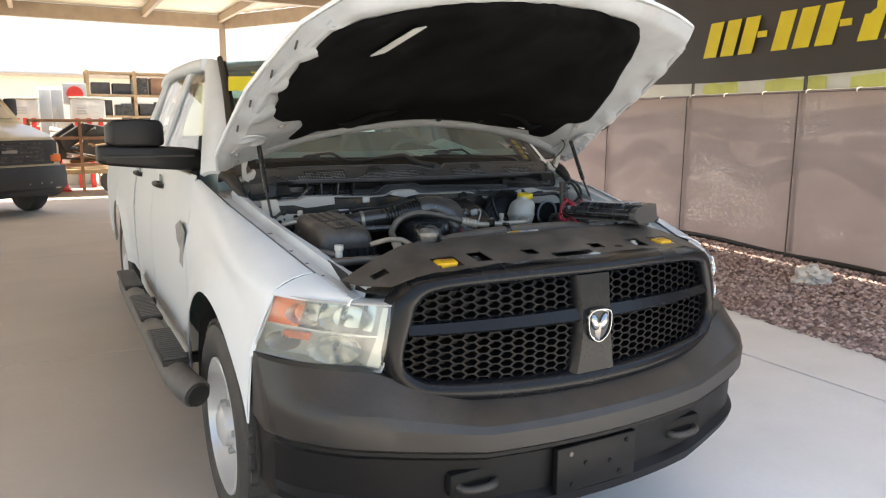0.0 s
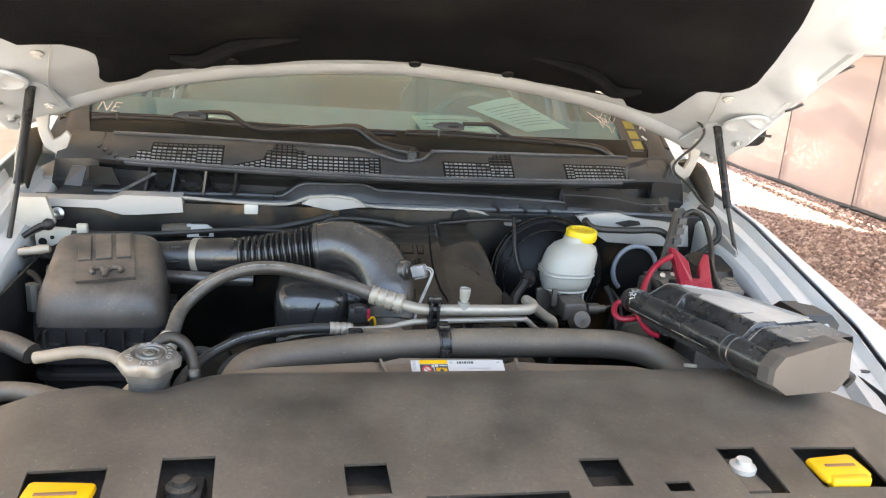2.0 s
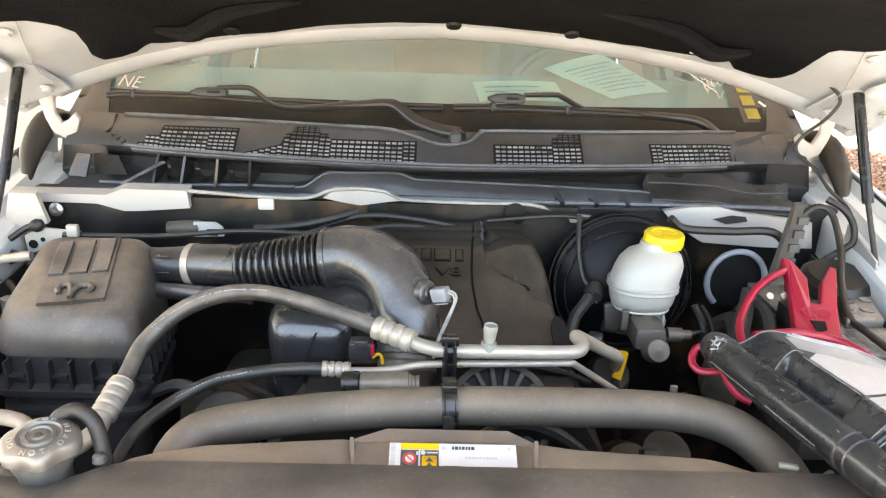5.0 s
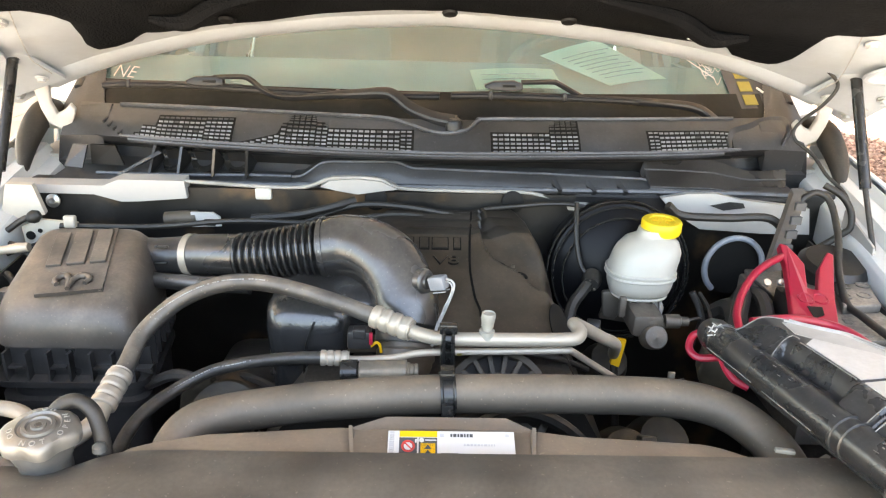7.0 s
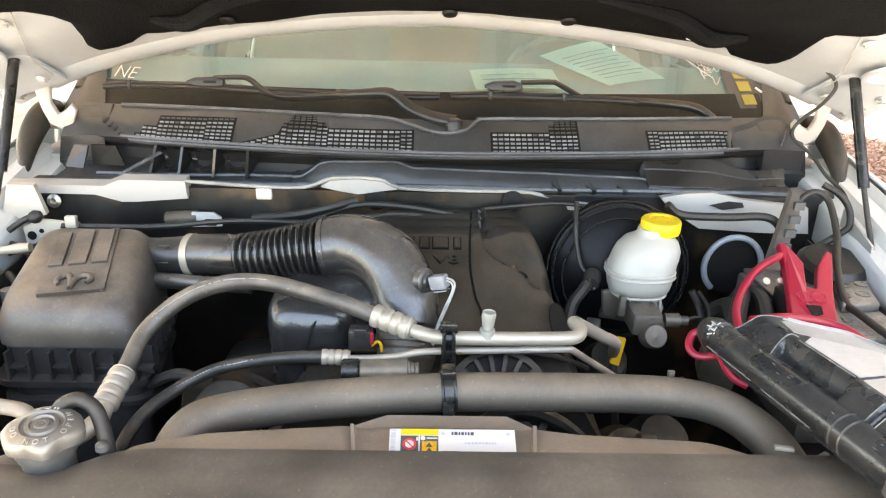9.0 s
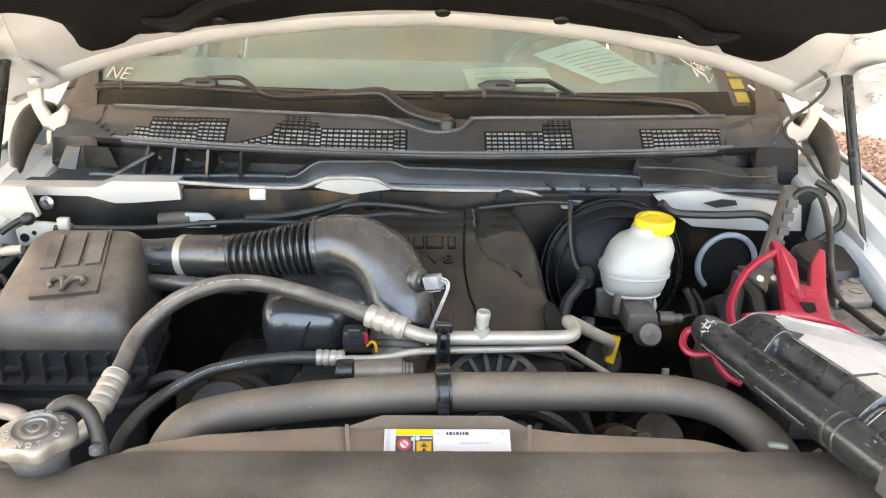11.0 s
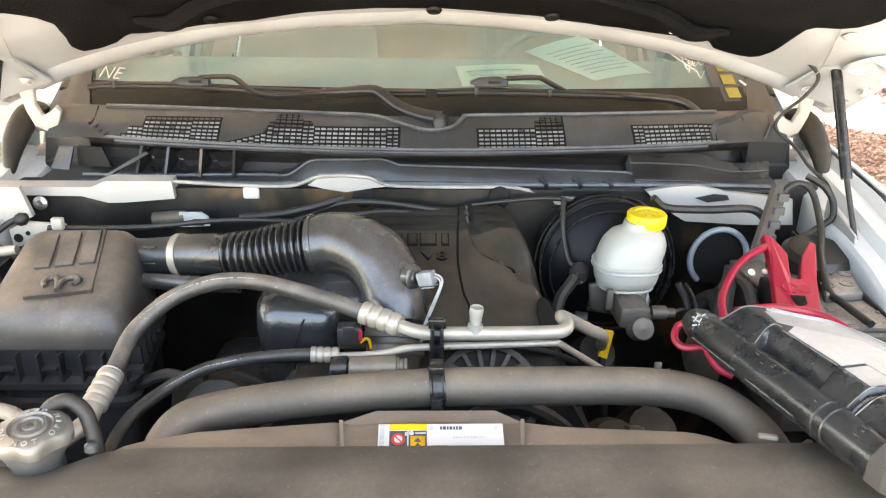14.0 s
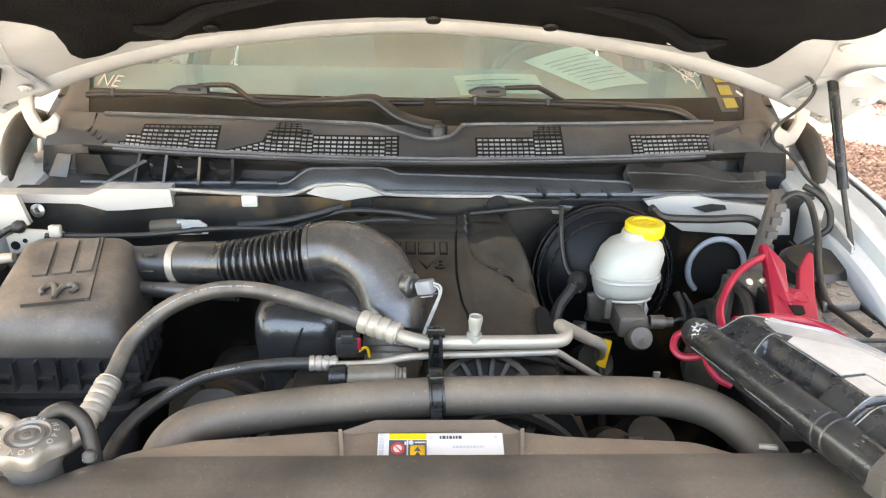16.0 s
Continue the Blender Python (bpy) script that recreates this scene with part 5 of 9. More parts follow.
def vent(x0, x1, steps, v0=0.556):
    """An air grille: rows of slots in a black bed; light in the lower slots is painted pale, shade in the upper ones
    dark.
    """
    pale, dim = bmesh.new(), bmesh.new()
    nx = max(4, round((x1 - x0) / 0.0112))
    dx = (x1 - x0) / nx
    for i in range(nx):
        xa = x0 + dx * i
        vt = interp(xa + dx / 2, steps)
        rows = max(1, round((vt - v0) / 0.0205))
        for j in range(rows):
            va, vb = lerp(v0, vt, j / rows), lerp(v0, vt, (j + 1) / rows)
            q = [cowl_pt(xa + dx * a, v, 0.0022) for a, v in ((0.14, va + 0.006), (0.86, va + 0.006), (0.86, lerp(va, vb, 0.62)), (0.14, lerp(va, vb, 0.62)))]
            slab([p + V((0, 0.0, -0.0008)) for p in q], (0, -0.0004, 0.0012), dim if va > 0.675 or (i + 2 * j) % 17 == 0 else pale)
    return pale, dim


# One slot in two tones: light below, shade above, put into the colour.
slot_lit = mat("slot_lit", (0.20, 0.207, 0.22), 0.35, var=0.5, scale=30, bump=0.0)
slot_shaded = mat("slot_shaded", (0.045, 0.045, 0.047), 0.4, var=0.5, scale=30, bump=0.0)
for x0, x1, steps in ((-0.589, -0.390, [(-0.589, 0.60), (-0.576, 0.60), (-0.575, 0.645), (-0.546, 0.645), (-0.545, 0.70), (-0.390, 0.715)]),
                      (-0.386, -0.048, [(-0.386, 0.575), (-0.30, 0.645), (-0.292, 0.70), (-0.281, 0.70), (-0.280, 0.775), (-0.232, 0.775), (-0.231, 0.71), (-0.211, 0.71), (-0.210, 0.685), (-0.048, 0.69)]),
                      (0.100, 0.264, [(0.100, 0.685), (0.208, 0.685), (0.209, 0.735), (0.219, 0.735), (0.220, 0.775), (0.264, 0.775)]),
                      (0.405, 0.582, [(0.405, 0.69), (0.54, 0.685), (0.582, 0.675)])):
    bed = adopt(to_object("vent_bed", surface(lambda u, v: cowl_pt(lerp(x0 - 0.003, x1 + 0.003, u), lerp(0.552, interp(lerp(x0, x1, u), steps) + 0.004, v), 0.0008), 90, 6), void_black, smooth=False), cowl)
    for rows_mesh, slot in zip(vent(x0, x1, steps), (slot_lit, slot_shaded)):
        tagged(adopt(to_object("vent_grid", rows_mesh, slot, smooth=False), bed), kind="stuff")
# pockets between upright fins, the raised middle ledge, the rolled front edge
for x in (-0.548, -0.492, -0.425, -0.360):
    adopt(to_object("cowl_fin", slab([cowl_pt(x, 0.54, -0.002), cowl_pt(x - 0.008, 0.20, 0.001), cowl_pt(x - 0.008, 0.26, -0.002), cowl_pt(x, 0.36)], (0.005, 0, 0)), cowl_plastic, smooth=False), cowl)
# black patches put the shade of the pockets into the colour
for xa, xb in ((-0.546, -0.496), (-0.488, -0.429), (-0.421, -0.364)):
    def scoop(u, v):
        drop = 0.10 * abs(2 * u - 1.1) ** 3
        w = lerp(0.27 + drop, 0.51, v)
        return cowl_pt(lerp(xa, xb, u) - 0.004 * (1 - v), w) + V((0, -0.006 + 0.012 * math.sin(math.pi * u) * math.sin(math.pi * v), 0.0))
    adopt(to_object("cowl_pocket", surface(scoop, 14, 12), clip_black), cowl)
BASIN = [(0.570, 0.615), (0.585, 0.670), (0.630, 0.695), (0.667, 0.735), (0.705, 0.750), (0.728, 0.735), (0.735, 0.675), (0.712, 0.600), (0.700, 0.50), (0.690, 0.42), (0.645, 0.40), (0.610, 0.43), (0.580, 0.52)]
basin_line = smooth_line([cowl_pt(x, v, 0.010) for x, v in BASIN + BASIN[:1]], 4)[:-1]
basin_mid = sum(basin_line, V()) / len(basin_line)
adopt(to_object("pivot_basin", loft([[p + V((0, 0, -0.012)) for p in basin_line], basin_line, [p.lerp(basin_mid, 0.07) + V((0, 0, 0.001)) for p in basin_line], [p.lerp(basin_mid, 0.16) + V((0, 0, -0.006)) for p in basin_line], [p.lerp(basin_mid, 0.5) + V((0, 0, -0.006)) for p in basin_line]]), cowl_plastic), cowl)
LEDGE = [(-0.277, 1.25), (-0.256, 1.252), (-0.217, 1.281), (-0.075, 1.284), (-0.052, 1.273), (0.211, 1.266), (0.395, 1.259), (0.426, 1.25)]


def ledge_row(x):
    z = interp(x, LEDGE)
    b = 0.05 * x * x
    return [V((x, 1.048 + b, 1.237)), V((x, 1.054 + b, lerp(1.237, z, 0.55))), V((x, 1.065 + b, z - 0.002)), V((x, 1.070 + b, z)), V((x, 1.105 + 0.12 * x * x, z + 0.003)), V((x, 1.108 + 0.12 * x * x, 1.243))]


ledge_xs = [lerp(-0.277, 0.425, i / 40) for i in range(41)]
adopt(to_object("cowl_ledge", loft([ledge_row(x) for x in ledge_xs]), cowl_plastic), cowl)
adopt(to_object("ledge_bead", tube([ledge_row(x)[3] for x in ledge_xs], 0.0032, 8, per=2), cowl_edge), cowl)
for x in (0.216, 0.282, 0.342, 0.406):
    p = ledge_row(x)
    adopt(to_object("cowl_fin", slab([p[3], p[1] + V((0.014, -0.016, -0.008)), p[0] + V((0.012, -0.004, -0.004)), p[1]], (0.006, 0, 0)), cowl_plastic, smooth=False), cowl)
for v0, r, lift, x0, x1 in ((0.545, 0.0065, 0.002, -0.60, 0.56), (0.565, 0.004, 0.004, -0.62, 0.60), (0.225, 0.004, 0.002, -0.66, -0.28), (0.12, 0.006, 0.003, -0.72, 0.68)):
    adopt(to_object("cowl_bead", tube([cowl_pt(lerp(x0, x1, i / 26), v0 + 0.004 * math.sin(11 * lerp(x0, x1, i / 26) + 20 * v0), lift) for i in range(27)], r, 8, per=3), cowl_edge), cowl)
# raised field behind the grilles, bent where the pivot of the wiper comes through
adopt(to_object("cowl_field_edge", tube([cowl_pt(x, v, 0.003) for x, v in ((-0.64, 0.765), (-0.5, 0.785), (-0.2, 0.785), (-0.10, 0.77), (-0.06, 0.72), (0.0, 0.675), (0.05, 0.69), (0.075, 0.76), (0.10, 0.79), (0.35, 0.785), (0.6, 0.77))], 0.004, 8), cowl_edge), cowl)
# long dark ledge and grey sill by the brake side
SIDE = [[(0.406, 1.113, 1.290), (0.472, 1.117, 1.289), (0.544, 1.123, 1.288), (0.591, 1.127, 1.274), (0.633, 1.130, 1.266), (0.700, 1.137, 1.270)],
        [(0.404, 1.098, 1.273), (0.470, 1.102, 1.271), (0.542, 1.108, 1.266), (0.583, 1.111, 1.258), (0.624, 1.115, 1.252), (0.697, 1.122, 1.252)],
        [(0.404, 1.080, 1.262), (0.465, 1.083, 1.259), (0.537, 1.089, 1.253), (0.577, 1.092, 1.245), (0.617, 1.096, 1.239), (0.691, 1.103, 1.236)],
        [(0.406, 1.058, 1.250), (0.461, 1.062, 1.247), (0.535, 1.070, 1.244), (0.575, 1.075, 1.235), (0.615, 1.080, 1.228), (0.688, 1.090, 1.223)],
        [(0.408, 1.050, 1.230), (0.458, 1.054, 1.229), (0.533, 1.062, 1.234), (0.574, 1.068, 1.225), (0.614, 1.074, 1.219), (0.680, 1.082, 1.212)]]
side_lines = [smooth_line(row, 6) for row in SIDE]
adopt(to_object("side_ledge", loft([[line[i] for line in side_lines] + [side_lines[-1][i] + V((0, 0.05, -0.01))] for i in range(len(side_lines[0]))]), wet_plastic, angle=25), cowl)
for line in (side_lines[1], side_lines[3]):
    adopt(to_object("ledge_crease", tube(line, 0.0022, 6, curved=False), cowl_edge), cowl)
adopt(to_object("ledge_end", slab([SIDE[0][0], SIDE[1][0], SIDE[3][0], SIDE[4][0], (0.400, 1.06, 1.232), (0.396, 1.10, 1.268)], (0.004, 0, 0)), cowl_plastic, smooth=False), cowl)
adopt(to_object("end_facet", slab([(-0.723, 1.107, 1.253), (-0.683, 1.096, 1.253), (-0.675, 1.112, 1.294), (-0.708, 1.124, 1.292)], (0, 0.006, 0)), cowl_plastic, smooth=False), cowl)
# flat black slab drawn for the shade in the end pocket
adopt(to_object("end_pocket_shade", slab([(-0.675, 1.119, 1.255), (-0.609, 1.112, 1.255), (-0.625, 1.119, 1.292), (-0.672, 1.119, 1.294)], (0, 0.006, 0)), void_black, smooth=False), cowl)
adopt(to_object("shelf_flap", slab([(-0.599, 1.055, 1.253), (-0.592, 1.053, 1.251), (-0.533, 1.102, 1.281), (-0.542, 1.107, 1.283)], (0.004, 0, 0.004)), cowl_edge, smooth=False), cowl)
for s in (-1, 1):
    # cowl corner that sweeps up beside the glass
    def sweep(u, v):
        p = wind(s * lerp(lerp(0.865, 0.955, min(1.0, u * 1.4) ** 0.7), 1.02, v), lerp(-0.06, 0.20, u))
        return p + V((0, -0.012 - 0.01 * math.sin(math.pi * v), 0.010 * math.sin(math.pi * v)))
    adopt(to_object("cowl_sweep", surface(sweep, 14, 10, 0.003), cowl_plastic), cowl)
    ec = [cowl_pt(s * 0.66, v, 0.005) for v in (0.3, 0.55, 0.75, 0.95)]
    adopt(to_object("cowl_end", loft([[p, p + V((s * 0.10, 0.03, -0.01)), p + V((s * 0.11, 0.03, -0.06)), p + V((0, 0, -0.05))] for p in ec]), cowl_plastic), cowl)
adopt(to_object("pivot_well", lathe([(0.045, -0.012), (0.040, 0.004), (0.030, 0.006), (0.026, -0.01), (0.02, -0.02)], Matrix.Translation((0.700, 1.225, 1.325)) @ Matrix.Rotation(0.5, 4, "X"), 24, close=False), cowl_plastic), cowl)
for k in range(5):
    q = cowl_pt(-0.665 + 0.014 * k, 0.64 - 0.02 * k, 0.003)
    adopt(to_object("cowl_crease", tube([q, q + V((0.004, 0.014, 0.006))], 0.0035, 6, curved=False), cowl_plastic), cowl)

# wipers: arm with a cranked root, blade lying on the glass


def flat_arm(line, width, thick):
    """A pressed strip along a line: crowned top, rolled edges; width and thickness follow the length."""
    pts = smooth_line(line, 5)
    n = len(pts)
    rings = []
    for i, p in enumerate(pts):
        d = (pts[min(i + 1, n - 1)] - pts[max(i - 1, 0)]).normalized()
        side = d.cross(V((0, -0.45, 0.9))).normalized()
        up = side.cross(d).normalized()
        w, h = width(i / (n - 1)), thick(i / (n - 1))
        rings.append([p + side * w * a + up * h * b for a, b in ((-1, -0.7), (-1, 0.35), (-0.78, 0.8), (0, 1.0), (0.78, 0.8), (1, 0.35), (1, -0.7))])
    return loft(rings)


def wiper(pivot, arm, clip, blade):
    """pivot; line of the arm; clip centre; line of the blade."""
    w = part("wiper", flat_arm(arm, lambda t: interp(t, [(0, 0.014), (0.35, 0.0105), (0.5, 0.008), (0.55, 0.0052), (1, 0.0045)]), lambda t: interp(t, [(0, 0.009), (0.5, 0.007), (1, 0.004)])), wiper_black, truck, "black wiper with its arm", angle=30)
    adopt(to_object("pivot_cap", lathe([(0.0165, -0.03), (0.0165, 0.002), (0.0145, 0.007), (0.001, 0.009)], Matrix.Translation(pivot), 20), wiper_black), w)
    adopt(to_object("pivot_nut", lathe([(0.0105, 0.006), (0.0100, 0.010), (0.007, 0.0115), (0.001, 0.012)], Matrix.Translation(pivot) @ Matrix.Rotation(0.15, 4, "X"), 16), dark_metal), w)
    adopt(to_object("blade", tube(blade, 0.0052, 8), rubber), w)
    adopt(to_object("blade_spine", flat_arm([V(p) + V((0, -0.001, 0.007)) for p in blade], lambda t: 0.0045, lambda t: 0.002), wiper_black, angle=30), w)
    c = V(clip)
    adopt(to_object("blade_clip", rounded(loft([[c + V((x, -0.010, -h * 0.7)), c + V((x, -0.008, h)), c + V((x, 0.010, h)), c + V((x, 0.012, -h * 0.7))] for x, h in ((-0.040, 0.003), (-0.022, 0.010), (0.018, 0.012), (0.036, 0.007))]), 0.002), wiper_black), w)
    adopt(to_object("clip_window", box((-0.004, -0.0125, 0.0), (0.022, -0.008, 0.005), 0.001, m=Matrix.Translation(c)), void_black), w)
    for p in (blade[1], blade[-2]):
        adopt(to_object("blade_stop", box((-0.004, -0.006, -0.006), (0.004, 0.006, 0.012), 0.0015, m=Matrix.Translation(p)), wiper_black), w)


wiper((0.029, 1.078, 1.358), [(0.032, 1.078, 1.362), (-0.009, 1.095, 1.366), (-0.050, 1.117, 1.377), (-0.088, 1.138, 1.400), (-0.112, 1.144, 1.403), (-0.141, 1.15, 1.400), (-0.19, 1.163, 1.394), (-0.244, 1.18, 1.386), (-0.305, 1.198, 1.380), (-0.345, 1.212, 1.386), (-0.385, 1.236, 1.409), (-0.412, 1.243, 1.412), (-0.462, 1.25, 1.409)], (-0.478, 1.252, 1.399), [(-0.707, 1.29, 1.379), (-0.649, 1.282, 1.384), (-0.502, 1.26, 1.387), (-0.342, 1.222, 1.386), (-0.202, 1.2, 1.385), (0.002, 1.19, 1.388)])
wiper((0.700, 1.222, 1.322), [(0.700, 1.222, 1.326), (0.640, 1.222, 1.330), (0.586, 1.22, 1.343), (0.556, 1.22, 1.362), (0.534, 1.22, 1.373), (0.492, 1.22, 1.380), (0.374, 1.22, 1.386), (0.310, 1.212, 1.389), (0.290, 1.209, 1.393), (0.240, 1.20, 1.419), (0.225, 1.20, 1.422), (0.165, 1.20, 1.420)], (0.132, 1.20, 1.411), [(0.025, 1.19, 1.390), (0.104, 1.19, 1.392), (0.254, 1.2, 1.389), (0.421, 1.22, 1.382)])

frit = mat("frit", (0.022, 0.0205, 0.018), 0.5, var=0.35, scale=8, bump=0.0, spec=0.08)
for s0, s1, v0, v1 in ((-0.985, 0.985, -0.03, 0.044), (-0.985, -0.945, 0.044, 0.97), (0.945, 0.985, 0.044, 0.97)):
    part("glass_border", surface(lambda u, v: wind(lerp(s0, s1, u), lerp(v0, v1, v)) + V((0, -0.003, 0.003)), 24, 12), frit, truck, "black glass border")
# writing and stickers on the glass


def glass_pose(s, v, lift=-0.004):
    a, b, c = wind(s, v), wind(s + 0.02, v), wind(s, v + 0.02)
    x, y = (b - a).normalized(), (c - a).normalized()
    n = x.cross(y).normalized()
    y = n.cross(x)
    m = Matrix((x, y, n)).transposed().to_4x4()
    return Matrix.Translation(a + n * abs(lift)) @ m


ws = part("glass_writing", text_mesh("NE", 0.049, 0.0008, glass_pose(-0.872, 0.066, 0.004) @ Matrix.Rotation(-0.06, 4, "Z"), 0.0013), white_label, truck, "white chalk letters on the glass")
st = part("glass_sticker", surface(lambda u, v: glass_pose(lerp(0.815, 0.972, u), lerp(0.0, 0.18, v), 0.004).translation, 6, 6), banner_black, truck, "black window sticker with yellow figures")
for k in range(4):
    v0 = 0.008 + 0.04 * k
    adopt(to_object("yellow_bar", slab([glass_pose(a, b, 0.006).translation for a, b in ((0.850, v0), (0.892, v0), (0.892, v0 + 0.030), (0.850, v0 + 0.030))], (0, -0.001, 0.001)), sticker_yellow, smooth=False), st)
adopt(to_object("white_mark", tube([glass_pose(a, b, 0.006).translation for a, b in ((0.91, 0.06), (0.93, 0.045), (0.945, 0.07), (0.93, 0.10), (0.92, 0.09))], 0.0025, 6), white_label), st)
scrawl = random.Random(12)
sg = part("glass_scribble", tube([glass_pose(0.715, 0.150, 0.004).translation, glass_pose(0.75, 0.120, 0.004).translation, glass_pose(0.785, 0.090, 0.004).translation], 0.0009, 5, per=3), white_label, truck, "white scrawl on the glass")
for k in range(9):
    a, b = scrawl.uniform(0.745, 0.80), scrawl.uniform(0.095, 0.145)
    adopt(to_object("stroke", tube([glass_pose(a, b, 0.004).translation, glass_pose(a + scrawl.uniform(0.0, 0.02), b - scrawl.uniform(0.01, 0.03), 0.004).translation, glass_pose(a + scrawl.uniform(0.015, 0.04), b + scrawl.uniform(-0.02, 0.02), 0.004).translation], 0.0007, 5, per=3), white_label), sg)

card = part("window_card", slab([(-0.700, 1.763, 1.752), (-0.520, 1.743, 1.757), (-0.530, 1.705, 1.690), (-0.710, 1.725, 1.687)], (0, 0.002, -0.002)), banner_yellow, truck, "yellow card with black figures behind the glass", smooth=False)
for k in range(2):
    adopt(to_object("card_bar", slab([V((-0.60 + 0.03 * k, 1.7465, 1.742)), V((-0.585 + 0.03 * k, 1.745, 1.742)), V((-0.590 + 0.03 * k, 1.722, 1.703)), V((-0.605 + 0.03 * k, 1.7235, 1.703))], (0, -0.002, 0.001)), ink, smooth=False), card)

# sheets of paper lying on the dash


def sheet_paper(pts, lines, label):
    p = to_object("paper_sheet", surface(lambda u, v: V(pts[0]).lerp(V(pts[1]), u).lerp(V(pts[3]).lerp(V(pts[2]), u), v) + V((0, 0, 0.004 * math.sin(3 * u))), 6, 6, 0.001), paper)
    tagged(p, label, "paper")
    for k in range(lines):
        v = 0.15 + 0.7 * k / lines
        f = lambda u: V(pts[0]).lerp(V(pts[1]), u).lerp(V(pts[3]).lerp(V(pts[2]), u), v) + V((0, -0.001, 0.0035 + 0.004 * math.sin(3 * u)))
        t = tube([f(0.1), f(0.5), f(0.75 + 0.15 * (k % 2))], 0.0012, 4, per=2)
        o = to_object("line", t, grey_ink, smooth=False)
        o.parent = p


sheet_paper([(0.085, 1.335, 1.384), (0.282, 1.36, 1.385), (0.272, 1.48, 1.413), (0.075, 1.475, 1.408)], 3, "white sheet of paper lying on the dashboard")
sheet_paper([(0.405, 1.45, 1.383), (0.575, 1.57, 1.386), (0.432, 1.75, 1.46), (0.258, 1.60, 1.432)], 8, "white printed sheet of paper lying across the dashboard")

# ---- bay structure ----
part("firewall_strip", slab([(x, 1.022, z) for x, z in ((-0.811, 1.24), (-0.614, 1.24), (-0.586, 1.252), (-0.466, 1.252), (-0.463, 1.219), (-0.554, 1.211), (-0.585, 1.21), (-0.633, 1.223), (-0.811, 1.225))], (0, 0.03, 0.004)), white_bay_shaded, truck, "white body edge below the cowl")
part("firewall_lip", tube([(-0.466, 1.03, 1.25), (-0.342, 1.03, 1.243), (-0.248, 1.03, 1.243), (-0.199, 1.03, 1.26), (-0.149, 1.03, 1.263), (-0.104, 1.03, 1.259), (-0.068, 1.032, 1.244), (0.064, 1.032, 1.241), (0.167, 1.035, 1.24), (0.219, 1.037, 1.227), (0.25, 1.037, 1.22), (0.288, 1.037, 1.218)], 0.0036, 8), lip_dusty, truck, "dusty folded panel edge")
part("lip_paint", slab([(x, 1.022, z) for x, z in ((-0.216, 1.246), (-0.199, 1.258), (-0.149, 1.262), (-0.104, 1.258), (-0.073, 1.244), (-0.105, 1.24), (-0.147, 1.233), (-0.19, 1.24))], (0, 0.03, 0.002)), white_bay_shaded, truck, "bare white patch of the panel edge")
part("lip_paint", slab([(x, 1.025, z) for x, z in ((0.243, 1.22), (0.282, 1.218), (0.309, 1.215), (0.303, 1.207), (0.247, 1.21))], (0, 0.02, 0.002)), white_bay_shaded, truck, "bare white patch of the panel edge")
part("firewall_white", slab([(x, 1.032, z) for x, z in ((0.422, 1.235), (0.473, 1.244), (0.524, 1.246), (0.578, 1.234), (0.641, 1.228), (0.708, 1.22), (0.718, 1.168), (0.625, 1.168), (0.504, 1.175), (0.451, 1.206))], (0, 0.014, 0)), white_bay_shaded, truck, "white body panel beside the brake reservoir")
part("panel_hole", slab([(x, 1.028, z) for x, z in ((0.516, 1.223), (0.552, 1.231), (0.578, 1.229), (0.583, 1.22), (0.542, 1.214))], (0, 0.002, 0)), dark_metal, truck, smooth=False)
part("firewall", box((-0.78, 1.075, 0.55), (0.78, 1.11, 1.235), 0.004), rusty, truck, "black firewall with rusty patches", smooth=False)
part("firewall_beam", loft([[(x, 1.028 + 0.01 * x * x, 1.095), (x, 1.033 + 0.008 * x * x, 1.236), (x, 1.05, 1.236), (x, 1.07, 1.09)] for x in (-0.765, -0.44, -0.2, 0.0, 0.26)]), rusty, truck, "black cross beam with rusty patches")
for x, z in ((-0.712, 1.208), (-0.67, 1.137), (-0.114, 1.223), (0.142, 1.223)):
    part("grommet", lathe([(0.021 if x > -0.2 else 0.013, 0), (0.021 if x > -0.2 else 0.013, 0.004), (0.012 if x > -0.2 else 0.006, 0.007), (0.001, 0.005)], along((0, -1, 0.1), (x, 1.028, z)), 18), void_black if x > -0.2 else steel, truck)
part("square_clip", box((-0.338, 1.025, 1.218), (-0.308, 1.037, 1.24), 0.003), junk_white, truck, "pale square clip")
part("firewall_bottle", tube([(-0.503, 1.014, 1.18), (-0.476, 1.014, 1.183), (-0.445, 1.014, 1.185)], lambda t: 0.014, 12), spoke_tan, truck)
pl = part("white_plate", slab([(-0.453, 1.003, 1.198), (-0.413, 1.003, 1.198), (-0.4, 1.003, 1.189), (-0.399, 1.003, 1.172), (-0.453, 1.003, 1.17)], (0, 0.006, 0)), white_label, truck, smooth=False)
adopt(to_object("plate_hole", box((-0.429, 1.0, 1.173), (-0.408, 1.004, 1.186), 0.002), void_black), pl)
for s in (-1, 1):
    part("inner_fender", surface(lambda u, v: (s * lerp(0.715, 0.60 if u < 0.3 else 0.68, v), lerp(0.25, 1.02, u), lerp(1.16 - 0.06 * (1 - u), 0.55, v)), 12, 8, 0.004), bay_black, truck)
    part("strut_tower", lathe([(0.11, -0.25), (0.105, -0.03), (0.09, 0.0), (0.05, 0.008), (0.045, 0.02), (0.001, 0.022)], Matrix.Translation((s * 0.70, 0.93, 1.06)), 24), bay_black, truck)
